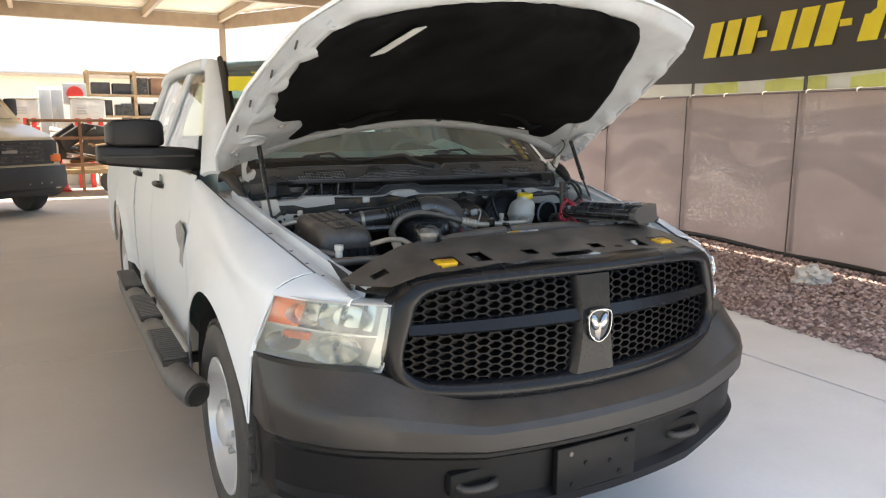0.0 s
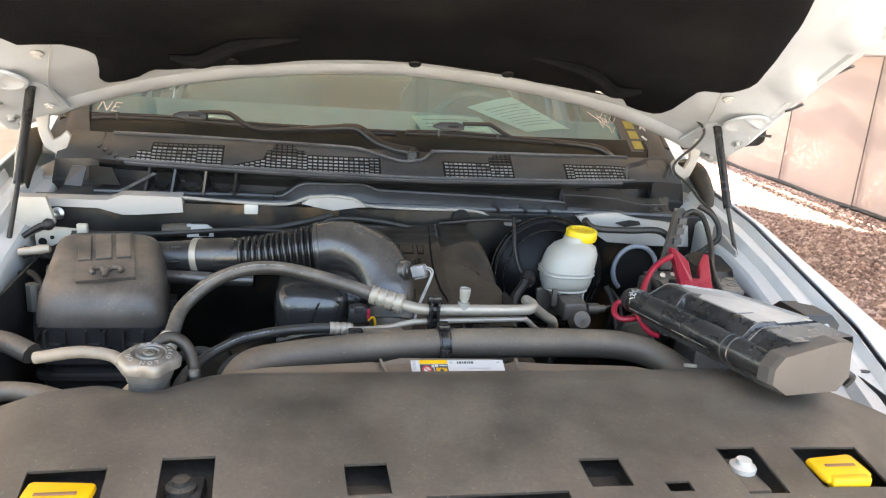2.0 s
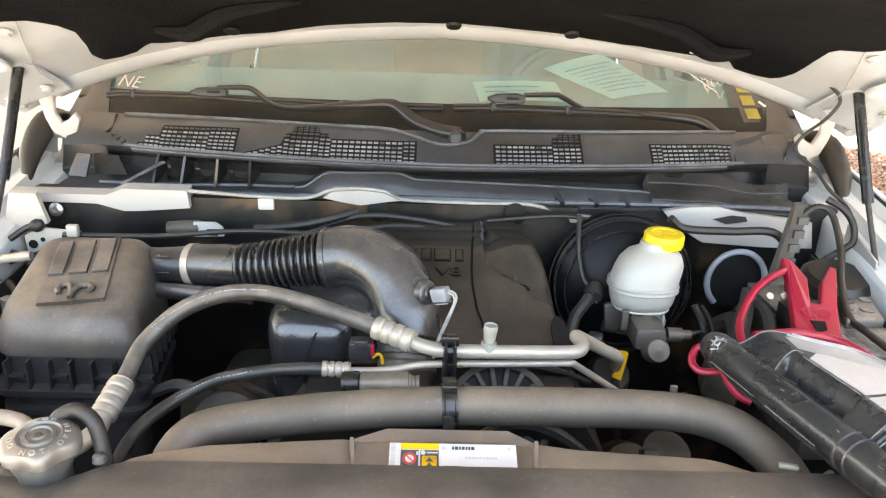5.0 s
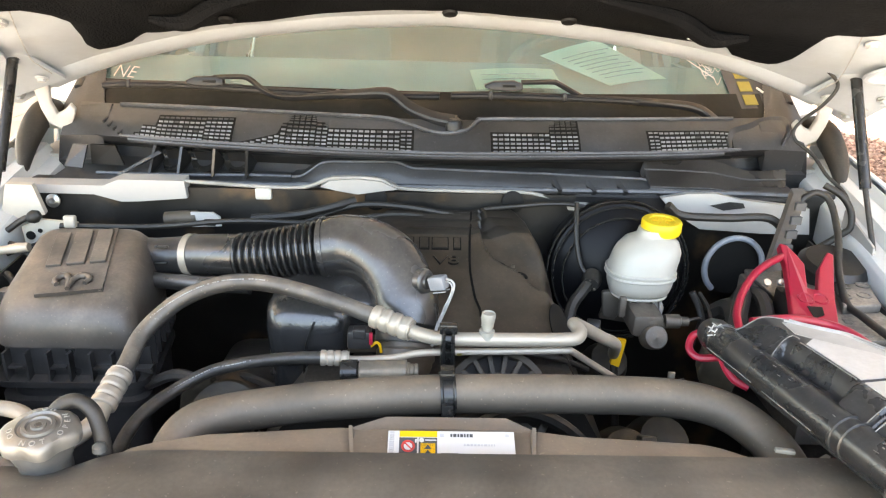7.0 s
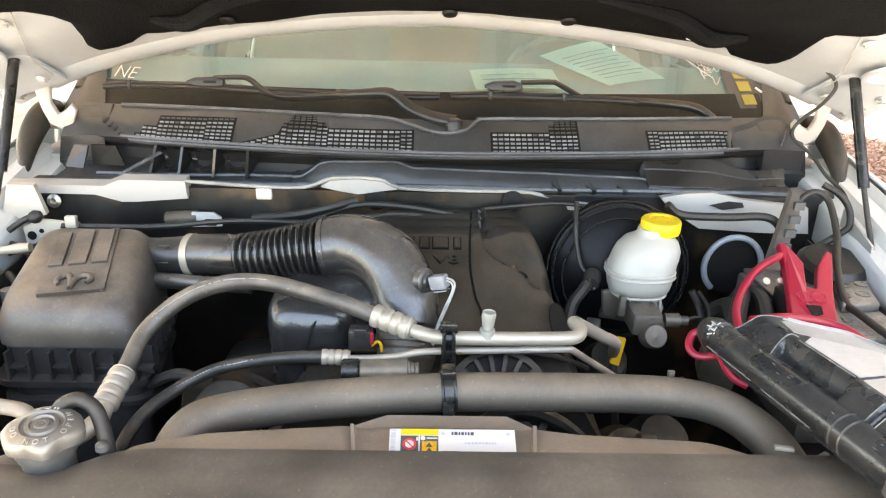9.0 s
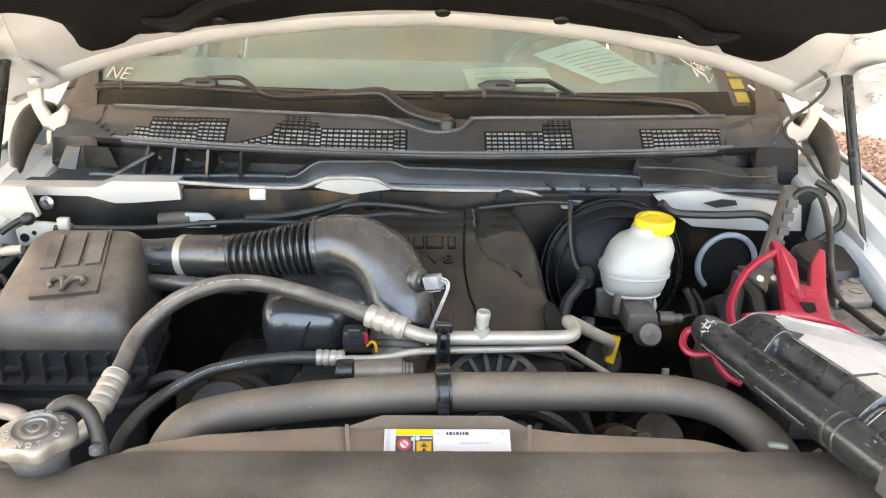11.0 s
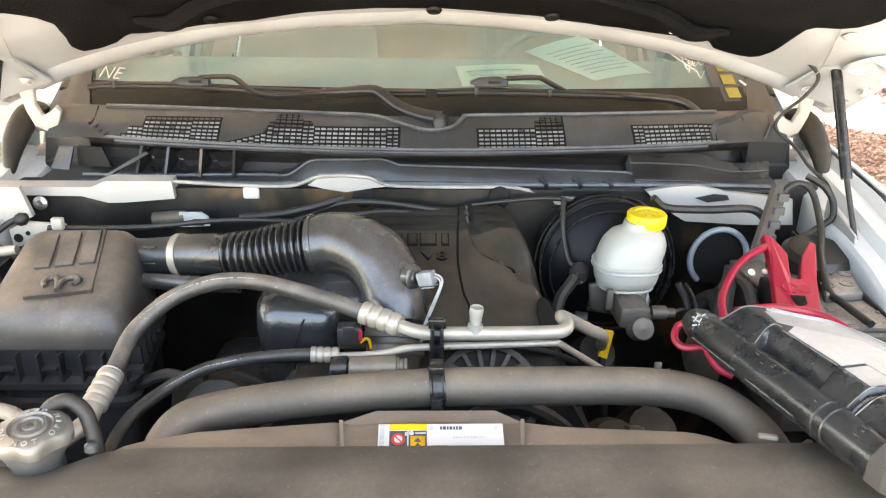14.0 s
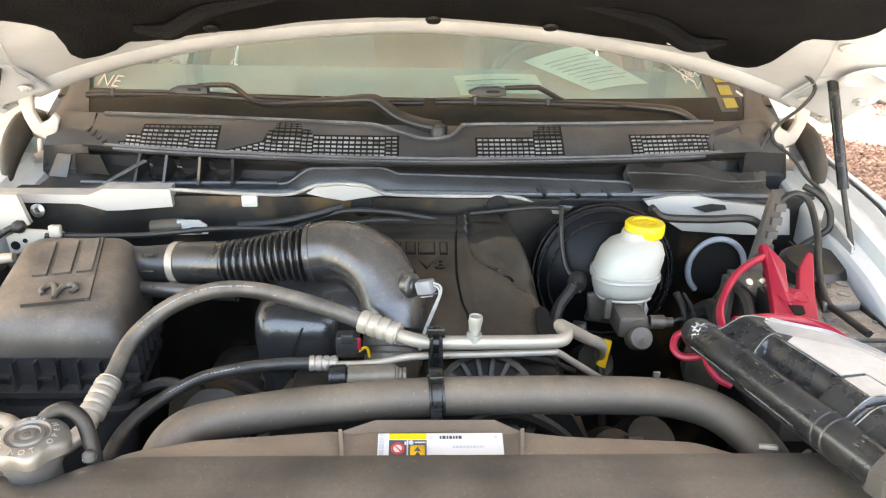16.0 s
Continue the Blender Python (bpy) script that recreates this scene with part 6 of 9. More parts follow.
part("inner_panel", slab([(-0.770, 0.985, 1.250), (-0.715, 0.97, 1.254), (-0.700, 0.97, 1.200), (-0.734, 0.965, 1.191), (-0.775, 0.95, 1.175)], (0, 0.01, 0.002)), bay_cream, truck, "stained cream body corner in the bay")
bp = part("bracket_plate", slab([(-0.729, 0.94, 1.186), (-0.697, 0.94, 1.201), (-0.631, 0.94, 1.196), (-0.628, 0.94, 1.182), (-0.674, 0.94, 1.175), (-0.701, 0.94, 1.161), (-0.727, 0.94, 1.152)], (0, 0.006, 0)), bay_cream, truck, "stained cream bracket with holes", smooth=False)
for x, z, r in ((-0.715, 1.171, 0.008), (-0.697, 1.180, 0.004), (-0.66, 1.187, 0.003)):
    adopt(to_object("bracket_hole", lathe([(r, 0), (r, 0.0015), (0.001, 0.0016)], along((0, -1, 0), (x, 0.9395, z)), 14), void_black), bp)
part("bracket_tab", rounded(box((-0.648, 0.925, 1.190), (-0.628, 0.937, 1.212)), 0.003), bay_cream, truck)
part("line_fitting", tube([(-0.730, 0.86, 1.172), (-0.711, 0.86, 1.175), (-0.692, 0.86, 1.178), (-0.676, 0.86, 1.180)], lambda t: 0.009 if 0.35 < t < 0.8 else 0.0075, 12, curved=False), alu, truck)
part("bay_cable", tube([(-0.79, 0.90, 1.155), (-0.745, 0.92, 1.185), (-0.715, 0.93, 1.205), (-0.695, 0.936, 1.207)], 0.0055, 10), rubber, truck)
part("cable_boot", lathe([(0.006, -0.01), (0.011, -0.004), (0.012, 0.004), (0.007, 0.012)], along((0.7, 0.2, 0.3), (-0.702, 0.934, 1.207)), 14), rubber, truck)
part("inner_panel", slab([(0.752, 0.985, 1.235), (0.752, 0.88, 1.20), (0.75, 0.86, 1.12), (0.75, 0.985, 1.05)], (-0.004, 0, 0)), white_bay_shaded, truck, "stained white body side in the bay")
part("bay_floor", box((-0.72, 0.12, 0.58), (0.72, 1.0, 0.62)), bay_black, truck, smooth=False)
part("radiator", box((-0.42, 0.27, 0.62), (0.42, 0.34, 1.13), 0.006), dark_metal, truck, smooth=False)
# lines and small fittings at the left of the bay
part("ac_fitting", tube([(-0.70, 0.62, 1.10), (-0.66, 0.60, 1.10), (-0.62, 0.58, 1.09)], lambda t: 0.017, 10), cast, truck)
part("ac_port", lathe([(0.012, 0), (0.012, 0.03), (0.015, 0.032), (0.015, 0.05), (0.001, 0.052)], Matrix.Translation((-0.655, 0.47, 1.10)), 12), junk_white, truck, "white capped service port")
part("ac_line", tube([(-0.70, 0.44, 1.10), (-0.64, 0.43, 1.10), (-0.58, 0.43, 1.10), (-0.52, 0.40, 1.10), (-0.47, 0.35, 1.10), (-0.44, 0.30, 1.08)], 0.014, 10), cast, truck, "dusty aluminium pipe")
part("overflow_line", tube([(-0.49, 0.36, 1.10), (-0.46, 0.37, 1.12), (-0.43, 0.37, 1.11), (-0.40, 0.36, 1.10)], 0.014, 10), hose_rubber, truck)
for pts, r in (([(-0.76, 0.93, 1.16), (-0.72, 0.90, 1.165), (-0.69, 0.88, 1.16), (-0.66, 0.9, 1.14)], 0.006),
               ([(-0.66, 0.94, 1.19), (-0.5, 0.93, 1.195), (-0.35, 0.94, 1.205), (-0.2, 0.95, 1.20)], 0.005),
               ([(-0.34, 1.0, 1.19), (-0.26, 0.995, 1.20), (-0.20, 0.99, 1.215), (-0.15, 1.01, 1.225)], 0.008),
               ([(0.253, 0.98, 1.238), (0.249, 0.95, 1.204), (0.251, 0.935, 1.17), (0.258, 0.92, 1.14), (0.270, 0.91, 1.125)], 0.0045),
               ([(0.41, 0.955, 1.245), (0.44, 0.96, 1.225), (0.52, 0.96, 1.222), (0.60, 0.96, 1.222), (0.625, 0.94, 1.19), (0.62, 0.9, 1.13)], 0.008),
               ([(0.268, 0.895, 1.118), (0.255, 0.88, 1.107), (0.236, 0.86, 1.09), (0.224, 0.83, 1.062), (0.215, 0.80, 1.00)], 0.0105),
               ([(0.48, 0.88, 1.06), (0.50, 0.84, 1.10), (0.49, 0.78, 1.10), (0.47, 0.70, 1.05)], 0.018),
               ([(0.52, 0.90, 1.05), (0.53, 0.86, 1.12), (0.50, 0.80, 1.14), (0.47, 0.74, 1.10)], 0.014),
               ([(0.44, 0.86, 1.12), (0.455, 0.85, 1.09), (0.46, 0.83, 1.05), (0.465, 0.80, 1.0)], 0.006),
               ([(0.10, 0.50, 1.02), (0.2, 0.52, 1.03), (0.28, 0.50, 0.98)], 0.012),
               ([(0.2, 0.42, 1.06), (0.22, 0.46, 1.02), (0.21, 0.5, 0.95)], 0.010)):
    part("cable", tube(pts, r, 8), rubber, truck)
part("cable_plug", lathe([(0.016, 0), (0.018, 0.015), (0.014, 0.03), (0.001, 0.03)], along((-0.25, -0.8, -0.2), (0.279, 0.915, 1.124)), 14), dark_metal, truck)
for k in range(7):
    part("plug_pin", lathe([(0.0028, 0), (0.0024, 0.004), (0.001, 0.0045)], along((-0.25, -0.8, -0.2), V((0.272, 0.889, 1.118)) + V((0.010 * math.cos(0.9 * k), 0.0, 0.010 * math.sin(0.9 * k)))), 8), cast, truck)

# ---- radiator shield, cap, shroud ----


def shield():
    def f(u, v):
        s = 2 * u - 1
        a = abs(s)
        wide = interp(v, [(0.0, 0.635), (0.25, 0.70), (0.55, 0.735), (0.72, 0.62), (0.86, 0.47), (1.0, 0.42)])
        x = s * wide
        y = lerp(0.02 + 0.22 * x * x, 0.342, v)
        z = lerp(1.118, 1.166, min(1, v * 1.15)) - 0.10 * max(0.0, abs(x) - 0.50) ** 1.2 / 0.25
        z += 0.004 * math.sin(v * 3) + 0.003 * max(0.0, v - 0.8) / 0.2 - 0.003 * max(0, v - 0.96) / 0.04
        z -= 0.028 * math.exp(-((x + 0.40) / 0.055) ** 2) * max(0, v - 0.8) / 0.2
        return (x, y, z)

    slots = [(0.115, 0.165, 0.108, 0.152), (0.298, 0.350, 0.092, 0.166), (0.400, 0.492, 0.100, 0.164), (-0.347, -0.292, 0.100, 0.176), (-0.155, -0.108, 0.110, 0.155), (-0.478, -0.400, 0.092, 0.166), (-0.07, 0.088, 0.066, 0.104), (-0.66, -0.61, 0.17, 0.205), (0.205, 0.235, 0.098, 0.113)]
    sh = part("radiator_shield", surface(f, 84, 40, 0.003), cover_plastic, truck, "dusty dark grey plastic radiator shield with cut-outs")
    cutter_bm = bmesh.new()
    for x0, x1, y0, y1 in slots:
        box((x0, y0, 1.0), (x1, y1, 1.3), m=Matrix.Translation((0.06 * (y0 + y1) / 2, 0, 0)) @ Matrix.Shear("XZ", 4, (-0.06, 0.0)), bm=cutter_bm)
    cutter_mesh = bpy.data.meshes.new("cutter")
    cutter_bm.to_mesh(cutter_mesh)
    cutter_bm.free()
    cutter = new("cutter", cutter_mesh)
    cut = sh.modifiers.new("cut", "BOOLEAN")
    cut.operation, cut.object, cut.solver = "DIFFERENCE", cutter, "EXACT"
    bpy.context.view_layer.update()
    opened = bpy.data.meshes.new_from_object(sh.evaluated_get(bpy.context.evaluated_depsgraph_get()))
    sh.modifiers.clear()
    sh.data = opened
    bpy.data.objects.remove(cutter)
    part("shield_underside", surface(lambda u, v: V(f(u * 0.96 + 0.02, lerp(0.05, 0.9, v))) + V((0, 0, -0.035)), 20, 8, 0.003), bay_black, truck)
    for s in (-1, 1):
        p = V((s * 0.442, 0.132, 1.126))
        c = part("release_tab", box((-0.034, -0.022, 0.0), (0.034, 0.019, 0.012), 0.0058, m=Matrix.Translation(p) @ Matrix.Rotation(s * 0.1, 4, "Z") @ Matrix.Rotation(0.12, 4, "X")), clip_yellow, truck, "yellow pull tab")
        adopt(to_object("tab_lip", box((-0.026, -0.03, -0.006), (0.026, -0.018, 0.010), 0.003, m=Matrix.Translation(p)), clip_yellow), c)
        adopt(to_object("tab_groove", box((-0.02, -0.006, 0.012), (0.02, -0.002, 0.0135), m=Matrix.Translation(p)), junk_brown, smooth=False), c)
        part("bracket", box((s * 0.322 - 0.018, 0.105, 1.10), (s * 0.322 + 0.018, 0.175, 1.124), 0.004), cast if s > 0 else dark_metal, truck)
        part("bracket_bolt", lathe([(0.016, 0), (0.016, 0.006), (0.009, 0.008), (0.009, 0.014), (0.001, 0.014)], Matrix.Translation((s * 0.326, 0.148, 1.124)), 12), junk_white if s > 0 else dark_metal, truck)
    for x in (-0.131, 0.140):
        plate = part("slot_plate", box((x - 0.028, 0.105, 1.100), (x + 0.028, 0.158, 1.116), 0.003), cover_plastic, truck)
        adopt(to_object("plate_pin", lathe([(0.006, 0), (0.005, 0.001), (0.001, 0.001)], Matrix.Translation((x, 0.128, 1.116)), 10), ink), plate)
    part("hood_catch", tube([(0.0, 0.066, 1.105), (0.05, 0.066, 1.115), (0.10, 0.066, 1.112), (0.15, 0.066, 1.105)], 0.012, 8), dark_metal, truck)
    part("catch_lever", tube([(0.055, 0.07, 1.118), (0.075, 0.06, 1.126), (0.09, 0.05, 1.122)], 0.009, 8), steel, truck)
    part("shield_push_pin", lathe([(0.030, 0), (0.028, 0.006), (0.016, 0.011), (0.001, 0.012)], Matrix.Translation((-0.402, 0.302, 1.150)) @ Matrix.Scale(0.62, 4), 18), cover_plastic, truck)
    part("shield_push_pin", lathe([(0.026, 0), (0.024, 0.005), (0.014, 0.008), (0.001, 0.009)], Matrix.Translation((0.407, 0.302, 1.158)) @ Matrix.Scale(0.70, 4), 18), cover_plastic, truck)


shield()


def radiator_cap():
    m = Matrix.Translation((-0.393, 0.334, 1.193)) @ Matrix.Rotation(0.10, 4, "X") @ Matrix.Rotation(0.06, 4, "Y") @ Matrix.Scale(0.88, 4)
    bm = bmesh.new()
    segs = 96
    prof = [(0.030, -0.013, 0), (0.0365, -0.012, 1), (0.0372, -0.002, 1), (0.0352, 0.0035, 0.6), (0.0335, 0.0055, 0.2), (0.0235, 0.0085, 0), (0.0215, 0.0060, 0), (0.0185, 0.0060, 0), (0.0170, 0.0090, 0), (0.0135, 0.0095, 0), (0.0120, 0.0072, 0), (0.0085, 0.0072, 0), (0.0075, 0.0095, 0), (0.0042, 0.0095, 0), (0.0036, 0.0080, 0), (0.001, 0.0080, 0)]
    rings = []
    for r, h, k in prof:
        ring = []
        for i in range(segs):
            a = 2 * math.pi * i / segs
            ear = 0.0075 * k * max(0.0, math.cos(a - 0.35)) ** 10 + 0.0075 * k * max(0.0, math.cos(a - 0.35 - math.pi)) ** 10 + 0.0026 * k * math.cos(6 * a + 0.5)
            ring.append(bm.verts.new(m @ V(((r + ear) * math.cos(a), (r + ear) * math.sin(a), h))))
        rings.append(ring)
    for a, b in zip(rings, rings[1:]):
        for i in range(segs):
            bm.faces.new((a[i], a[(i + 1) % segs], b[(i + 1) % segs], b[i]))
    c = part("radiator_cap", bm, cap_metal, truck, "stamped metal radiator cap with worn raised lettering")
    # raised words round the rim
    words = "DO NOT OPEN HOT   "
    for i, ch in enumerate(words):
        if ch == " ":
            continue
        a = -2.75 + 2 * math.pi * i / len(words)
        spot = m @ Matrix.Rotation(a, 4, "Z") @ Matrix.Translation((0.0290, 0, 0.0072)) @ Matrix.Rotation(math.pi / 2, 4, "Z") @ Matrix.Rotation(0.28, 4, "X")
        adopt(to_object("raised_letter", text_mesh(ch, 0.0088, 0.0007, spot), cap_worn, smooth=False), c)
    adopt(to_object("centre_rivet", lathe([(0.0035, 0.0080), (0.0032, 0.0098), (0.001, 0.0100)], m, 14), spoke_tan), c)
    adopt(to_object("filler_neck", lathe([(0.028, -0.06), (0.028, -0.034), (0.031, -0.032), (0.031, -0.026), (0.0335, -0.024), (0.0335, -0.011)], m, 32), neck_grey), c)


radiator_cap()
part("cap_hose", tube([(-0.398, 0.36, 1.180), (-0.389, 0.365, 1.199), (-0.372, 0.368, 1.206), (-0.355, 0.364, 1.198), (-0.345, 0.355, 1.180), (-0.340, 0.348, 1.15), (-0.338, 0.345, 1.12)], 0.0078, 12), rubber, truck)
part("hose_nipple", lathe([(0.007, -0.004), (0.0065, 0.002), (0.004, 0.004), (0.001, 0.0045)], Matrix.Translation((-0.341, 0.340, 1.170)), 12), neck_grey, truck)
part("filler_pipe", tube([(-0.56, 0.43, 1.150), (-0.512, 0.42, 1.162), (-0.487, 0.418, 1.163), (-0.454, 0.41, 1.160), (-0.430, 0.39, 1.145)], 0.0085, 12), tan_pipe, truck, "dusty tan coolant pipe")


def fan_shroud():
    def f(u, v):
        x = lerp(-0.345, 0.365, u)
        y = lerp(0.332, interp(x, [(-0.345, 0.365), (-0.25, 0.40), (-0.05, 0.425), (0.06, 0.425), (0.15, 0.405), (0.30, 0.392), (0.365, 0.36)]), v)
        rise = interp(x, [(-0.345, 0.016), (-0.325, 0.030), (-0.3, 0.034), (-0.1, 0.035), (-0.09, 0.028), (0.09, 0.028), (0.1, 0.035), (0.28, 0.034), (0.33, 0.026), (0.36, 0.010), (0.365, 0.006)])
        return (x, y, 1.128 + rise * (1 - 0.3 * v) - 0.05 * max(0, v - 0.85) / 0.15)
    sh = part("fan_shroud", surface(f, 60, 14, 0.004), shroud_plastic, truck, "dust-brown plastic fan shroud")
    part("shroud_pan", slab([(-0.11, 0.40, 1.15), (-0.06, 0.445, 1.14), (0.08, 0.452, 1.135), (0.14, 0.41, 1.13), (0.12, 0.39, 1.12), (-0.1, 0.39, 1.12)], (0, 0, -0.03)), shroud_plastic, truck)
    for x in (-0.092, 0.096):
        adopt(to_object("shroud_rib", slab([(x, 0.350, 1.16), (x + 0.006 * (1 if x > 0 else -1), 0.395, 1.162), (x, 0.395, 1.14), (x, 0.35, 1.14)], (0.004, 0, 0)), shroud_plastic, smooth=False), sh)
    m = Matrix.Translation((0.012, 0.368, 1.1585)) @ Matrix.Rotation(0.35, 4, "X")
    lb = part("refrigerant_label", box((-0.066, -0.016, -0.001), (0.068, 0.016, 0.0005), m=m), white_label, truck, "white and yellow service label", smooth=False)
    def bar(x0, x1, y0, y1, material):
        adopt(to_object("label_bar", box((x0, y0, 0.0005), (x1, y1, 0.0012), m=m), material, smooth=False), lb)
    bar(-0.054, -0.014, 0.0085, 0.0155, orange_label)
    bar(-0.054, -0.0352, -0.0155, 0.0072, ink)
    bar(-0.0335, -0.0140, -0.0155, 0.0072, ink)
    bar(-0.0315, -0.0160, -0.0145, 0.0005, orange_label)
    for r0, r1, material in ((0.0072, 0.0055, red_ink), (0.0045, 0.001, white_label)):
        adopt(to_object("warning_ring", lathe([(r0, 0.0012), (r0, 0.0018), (r1, 0.0018), (r1, 0.0012)], m @ Matrix.Translation((-0.0446, -0.0035, 0)), 24), material, smooth=False), lb)
    adopt(to_object("warning_slash", box((-0.0062, -0.0007, 0.0018), (0.0062, 0.0007, 0.0021), m=m @ Matrix.Translation((-0.0446, -0.0035, 0)) @ Matrix.Rotation(-0.8, 4, "Z")), red_ink, smooth=False), lb)
    adopt(to_object("snow_ring", lathe([(0.0026, 0.0012), (0.0026, 0.0018), (0.0014, 0.0018), (0.0014, 0.0012)], m @ Matrix.Translation((-0.0305, 0.0040, 0)), 16), white_label, smooth=False), lb)
    for x0, x1, y0, y1 in ((-0.0265, -0.015, 0.0035, 0.0046), (-0.0375, -0.0355, 0.001, 0.005)):
        adopt(to_object("label_line", box((x0, y0, 0.0012), (x1, y1, 0.0018), m=m), white_label, smooth=False), lb)
    for y0 in (-0.0130, -0.0068):
        adopt(to_object("warning_mark", slab([m @ V((-0.0275, y0, 0.0012)), m @ V((-0.0200, y0, 0.0012)), m @ V((-0.0238, y0 + 0.0052, 0.0012))], (0, -0.0002, 0.0006)), ink, smooth=False), lb)
    for k in range(11):
        bar(-0.0645, -0.0595, -0.0145 + 0.0027 * k, -0.0131 + 0.0027 * k + (0.0006 if k % 3 else 0), grey_ink)
    rng = random.Random(8)
    x = 0.0
    for k in range(7):
        w = rng.uniform(0.0016, 0.0034)
        bar(x, x + w, 0.0088, 0.0124, ink)
        x += w + 0.0011
    for y0, y1, x, end in ((-0.0020, 0.0002, 0.014, 0.046), (-0.0138, -0.0122, 0.032, 0.063)):
        while x < end:
            w = rng.uniform(0.0012, 0.0040)
            bar(x, x + w, y0, y1, grey_ink)
            x += w + 0.0012
    bar(-0.011, -0.007, 0.0088, 0.0126, grey_ink)
    bar(0.0585, 0.0625, 0.0095, 0.0128, grey_ink)
    bar(-0.010, 0.008, -0.0155, -0.0112, ink)

fan_shroud()

# ---- hoses ----
RAD_HOSE = [(-0.300, 0.385, 1.095), (-0.296, 0.41, 1.118), (-0.280, 0.432, 1.133), (-0.249, 0.45, 1.136), (-0.187, 0.465, 1.139), (-0.121, 0.475, 1.142), (0.001, 0.485, 1.146), (0.153, 0.489, 1.146), (0.257, 0.488, 1.145), (0.31, 0.48, 1.144), (0.347, 0.465, 1.139), (0.372, 0.44, 1.131), (0.387, 0.41, 1.122), (0.395, 0.36, 1.106)]
part("radiator_hose", tube(RAD_HOSE, 0.0236, 20), rad_rubber, truck, "thick grey-brown radiator hose")
clip_m = along((1, 0.06, 0.02), (0.011, 0.486, 1.146))
hc = part("hose_clip", lathe([(0.0238, -0.0095), (0.0262, -0.0095), (0.0268, -0.007), (0.0252, -0.0055), (0.0252, 0.0055), (0.0268, 0.007), (0.0262, 0.0095), (0.0238, 0.0095)], clip_m, 28), clip_black, truck, "glossy black plastic hose clip")
adopt(to_object("clip_saddle", box((-0.0085, -0.012, 0.024), (0.0085, 0.012, 0.034), 0.002, m=Matrix.Translation((0.011, 0.486, 1.146))), clip_black), hc)
adopt(to_object("clip_foot", box((-0.007, -0.034, -0.024), (0.007, -0.02, 0.004), 0.002, m=Matrix.Translation((0.011, 0.486, 1.146))), clip_black), hc)
part("hose_collar", lathe([(0.025, -0.004), (0.0255, -0.004), (0.0255, 0.004), (0.025, 0.004)], along((0.16, -0.86, -0.47), (0.391, 0.385, 1.114)), 24), cast, truck)
part("hose_tag", box((-0.010, -0.003, -0.003), (0.010, 0.003, 0.002), 0.0014, m=Matrix.Translation((0.359, 0.352, 1.168)) @ Matrix.Rotation(-0.2, 4, "Z")), tag_dusty, truck)
part("hose_tag", box((-0.007, -0.003, -0.003), (0.007, 0.003, 0.002), 0.0014, m=Matrix.Translation((0.398, 0.345, 1.164)) @ Matrix.Rotation(0.6, 4, "Z")), tag_dusty, truck)
# clip that holds both pipes together
pc2 = part("pipe_clip", box((0.004, 0.585, 1.116), (0.024, 0.612, 1.148), 0.003), clip_black, truck, "glossy black pipe clip")
adopt(to_object("clip_jaw", lathe([(0.0102, -0.009), (0.0132, -0.009), (0.0132, 0.009), (0.0102, 0.009)], along((1, 0, 0), (0.014, 0.600, 1.160)), 20), clip_black), pc2)
adopt(to_object("clip_latch", box((0.002, 0.588, 1.172), (0.026, 0.600, 1.186), 0.002), clip_black), pc2)
adopt(to_object("clip_rib", box((0.006, 0.578, 1.128), (0.010, 0.588, 1.178), 0.001), clip_black), pc2)
adopt(to_object("clip_rib", box((0.018, 0.578, 1.128), (0.022, 0.588, 1.178), 0.001), clip_black), pc2)

h1 = part("suction_hose", tube([(-0.412, 0.53, 1.116), (-0.407, 0.57, 1.134), (-0.4, 0.61, 1.155), (-0.37, 0.64, 1.181), (-0.338, 0.655, 1.197), (-0.3, 0.662, 1.208), (-0.261, 0.665, 1.21), (-0.213, 0.66, 1.205), (-0.141, 0.648, 1.189), (-0.085, 0.639, 1.171)], 0.0118, 16), hose_rubber, truck, "thick dusty air-conditioning hose")
h2 = part("pressure_hose", tube([(-0.389, 0.44, 1.062), (-0.389, 0.47, 1.066), (-0.388, 0.5, 1.073), (-0.375, 0.535, 1.084), (-0.346, 0.575, 1.093), (-0.307, 0.6, 1.105), (-0.254, 0.608, 1.115), (-0.201, 0.613, 1.119), (-0.158, 0.614, 1.12)], 0.0088, 14), thin_rubber, truck, "thin dusty air-conditioning hose")


def ferrule(a, b, r, parent):
    a, b = V(a), V(b)
    n = 49
    adopt(to_object("ferrule", tube([a.lerp(b, k / (n - 1)) for k in range(n)], lambda t: r * (0.82 + 0.18 * min(1.0, 1.7 * abs(math.sin(math.pi * (4 * t + 0.12))))), 18, curved=False), alu, angle=70), parent)


ferrule((-0.4175, 0.507, 1.107), (-0.410, 0.556, 1.127), 0.0165, h1)
ferrule((-0.090, 0.640, 1.173), (-0.036, 0.619, 1.162), 0.0165, h1)
ferrule((-0.161, 0.614, 1.12), (-0.122, 0.616, 1.118), 0.0112, h2)
part("suction_pipe", tube([(-0.4175, 0.51, 1.108), (-0.417, 0.49, 1.10), (-0.428, 0.47, 1.094), (-0.445, 0.45, 1.088), (-0.46, 0.42, 1.07)], 0.0115, 12), alu, truck)
ap = part("alloy_pipe", tube([(-0.04, 0.62, 1.162), (-0.01, 0.605, 1.16), (0.017, 0.6, 1.16), (0.094, 0.602, 1.159), (0.172, 0.607, 1.158), (0.192, 0.612, 1.159), (0.198, 0.625, 1.162), (0.194, 0.65, 1.161), (0.22, 0.68, 1.137), (0.255, 0.71, 1.107), (0.280, 0.730, 1.086), (0.300, 0.80, 1.03)], 0.0096, 14), alu, truck, "bright aluminium air-conditioning pipe")
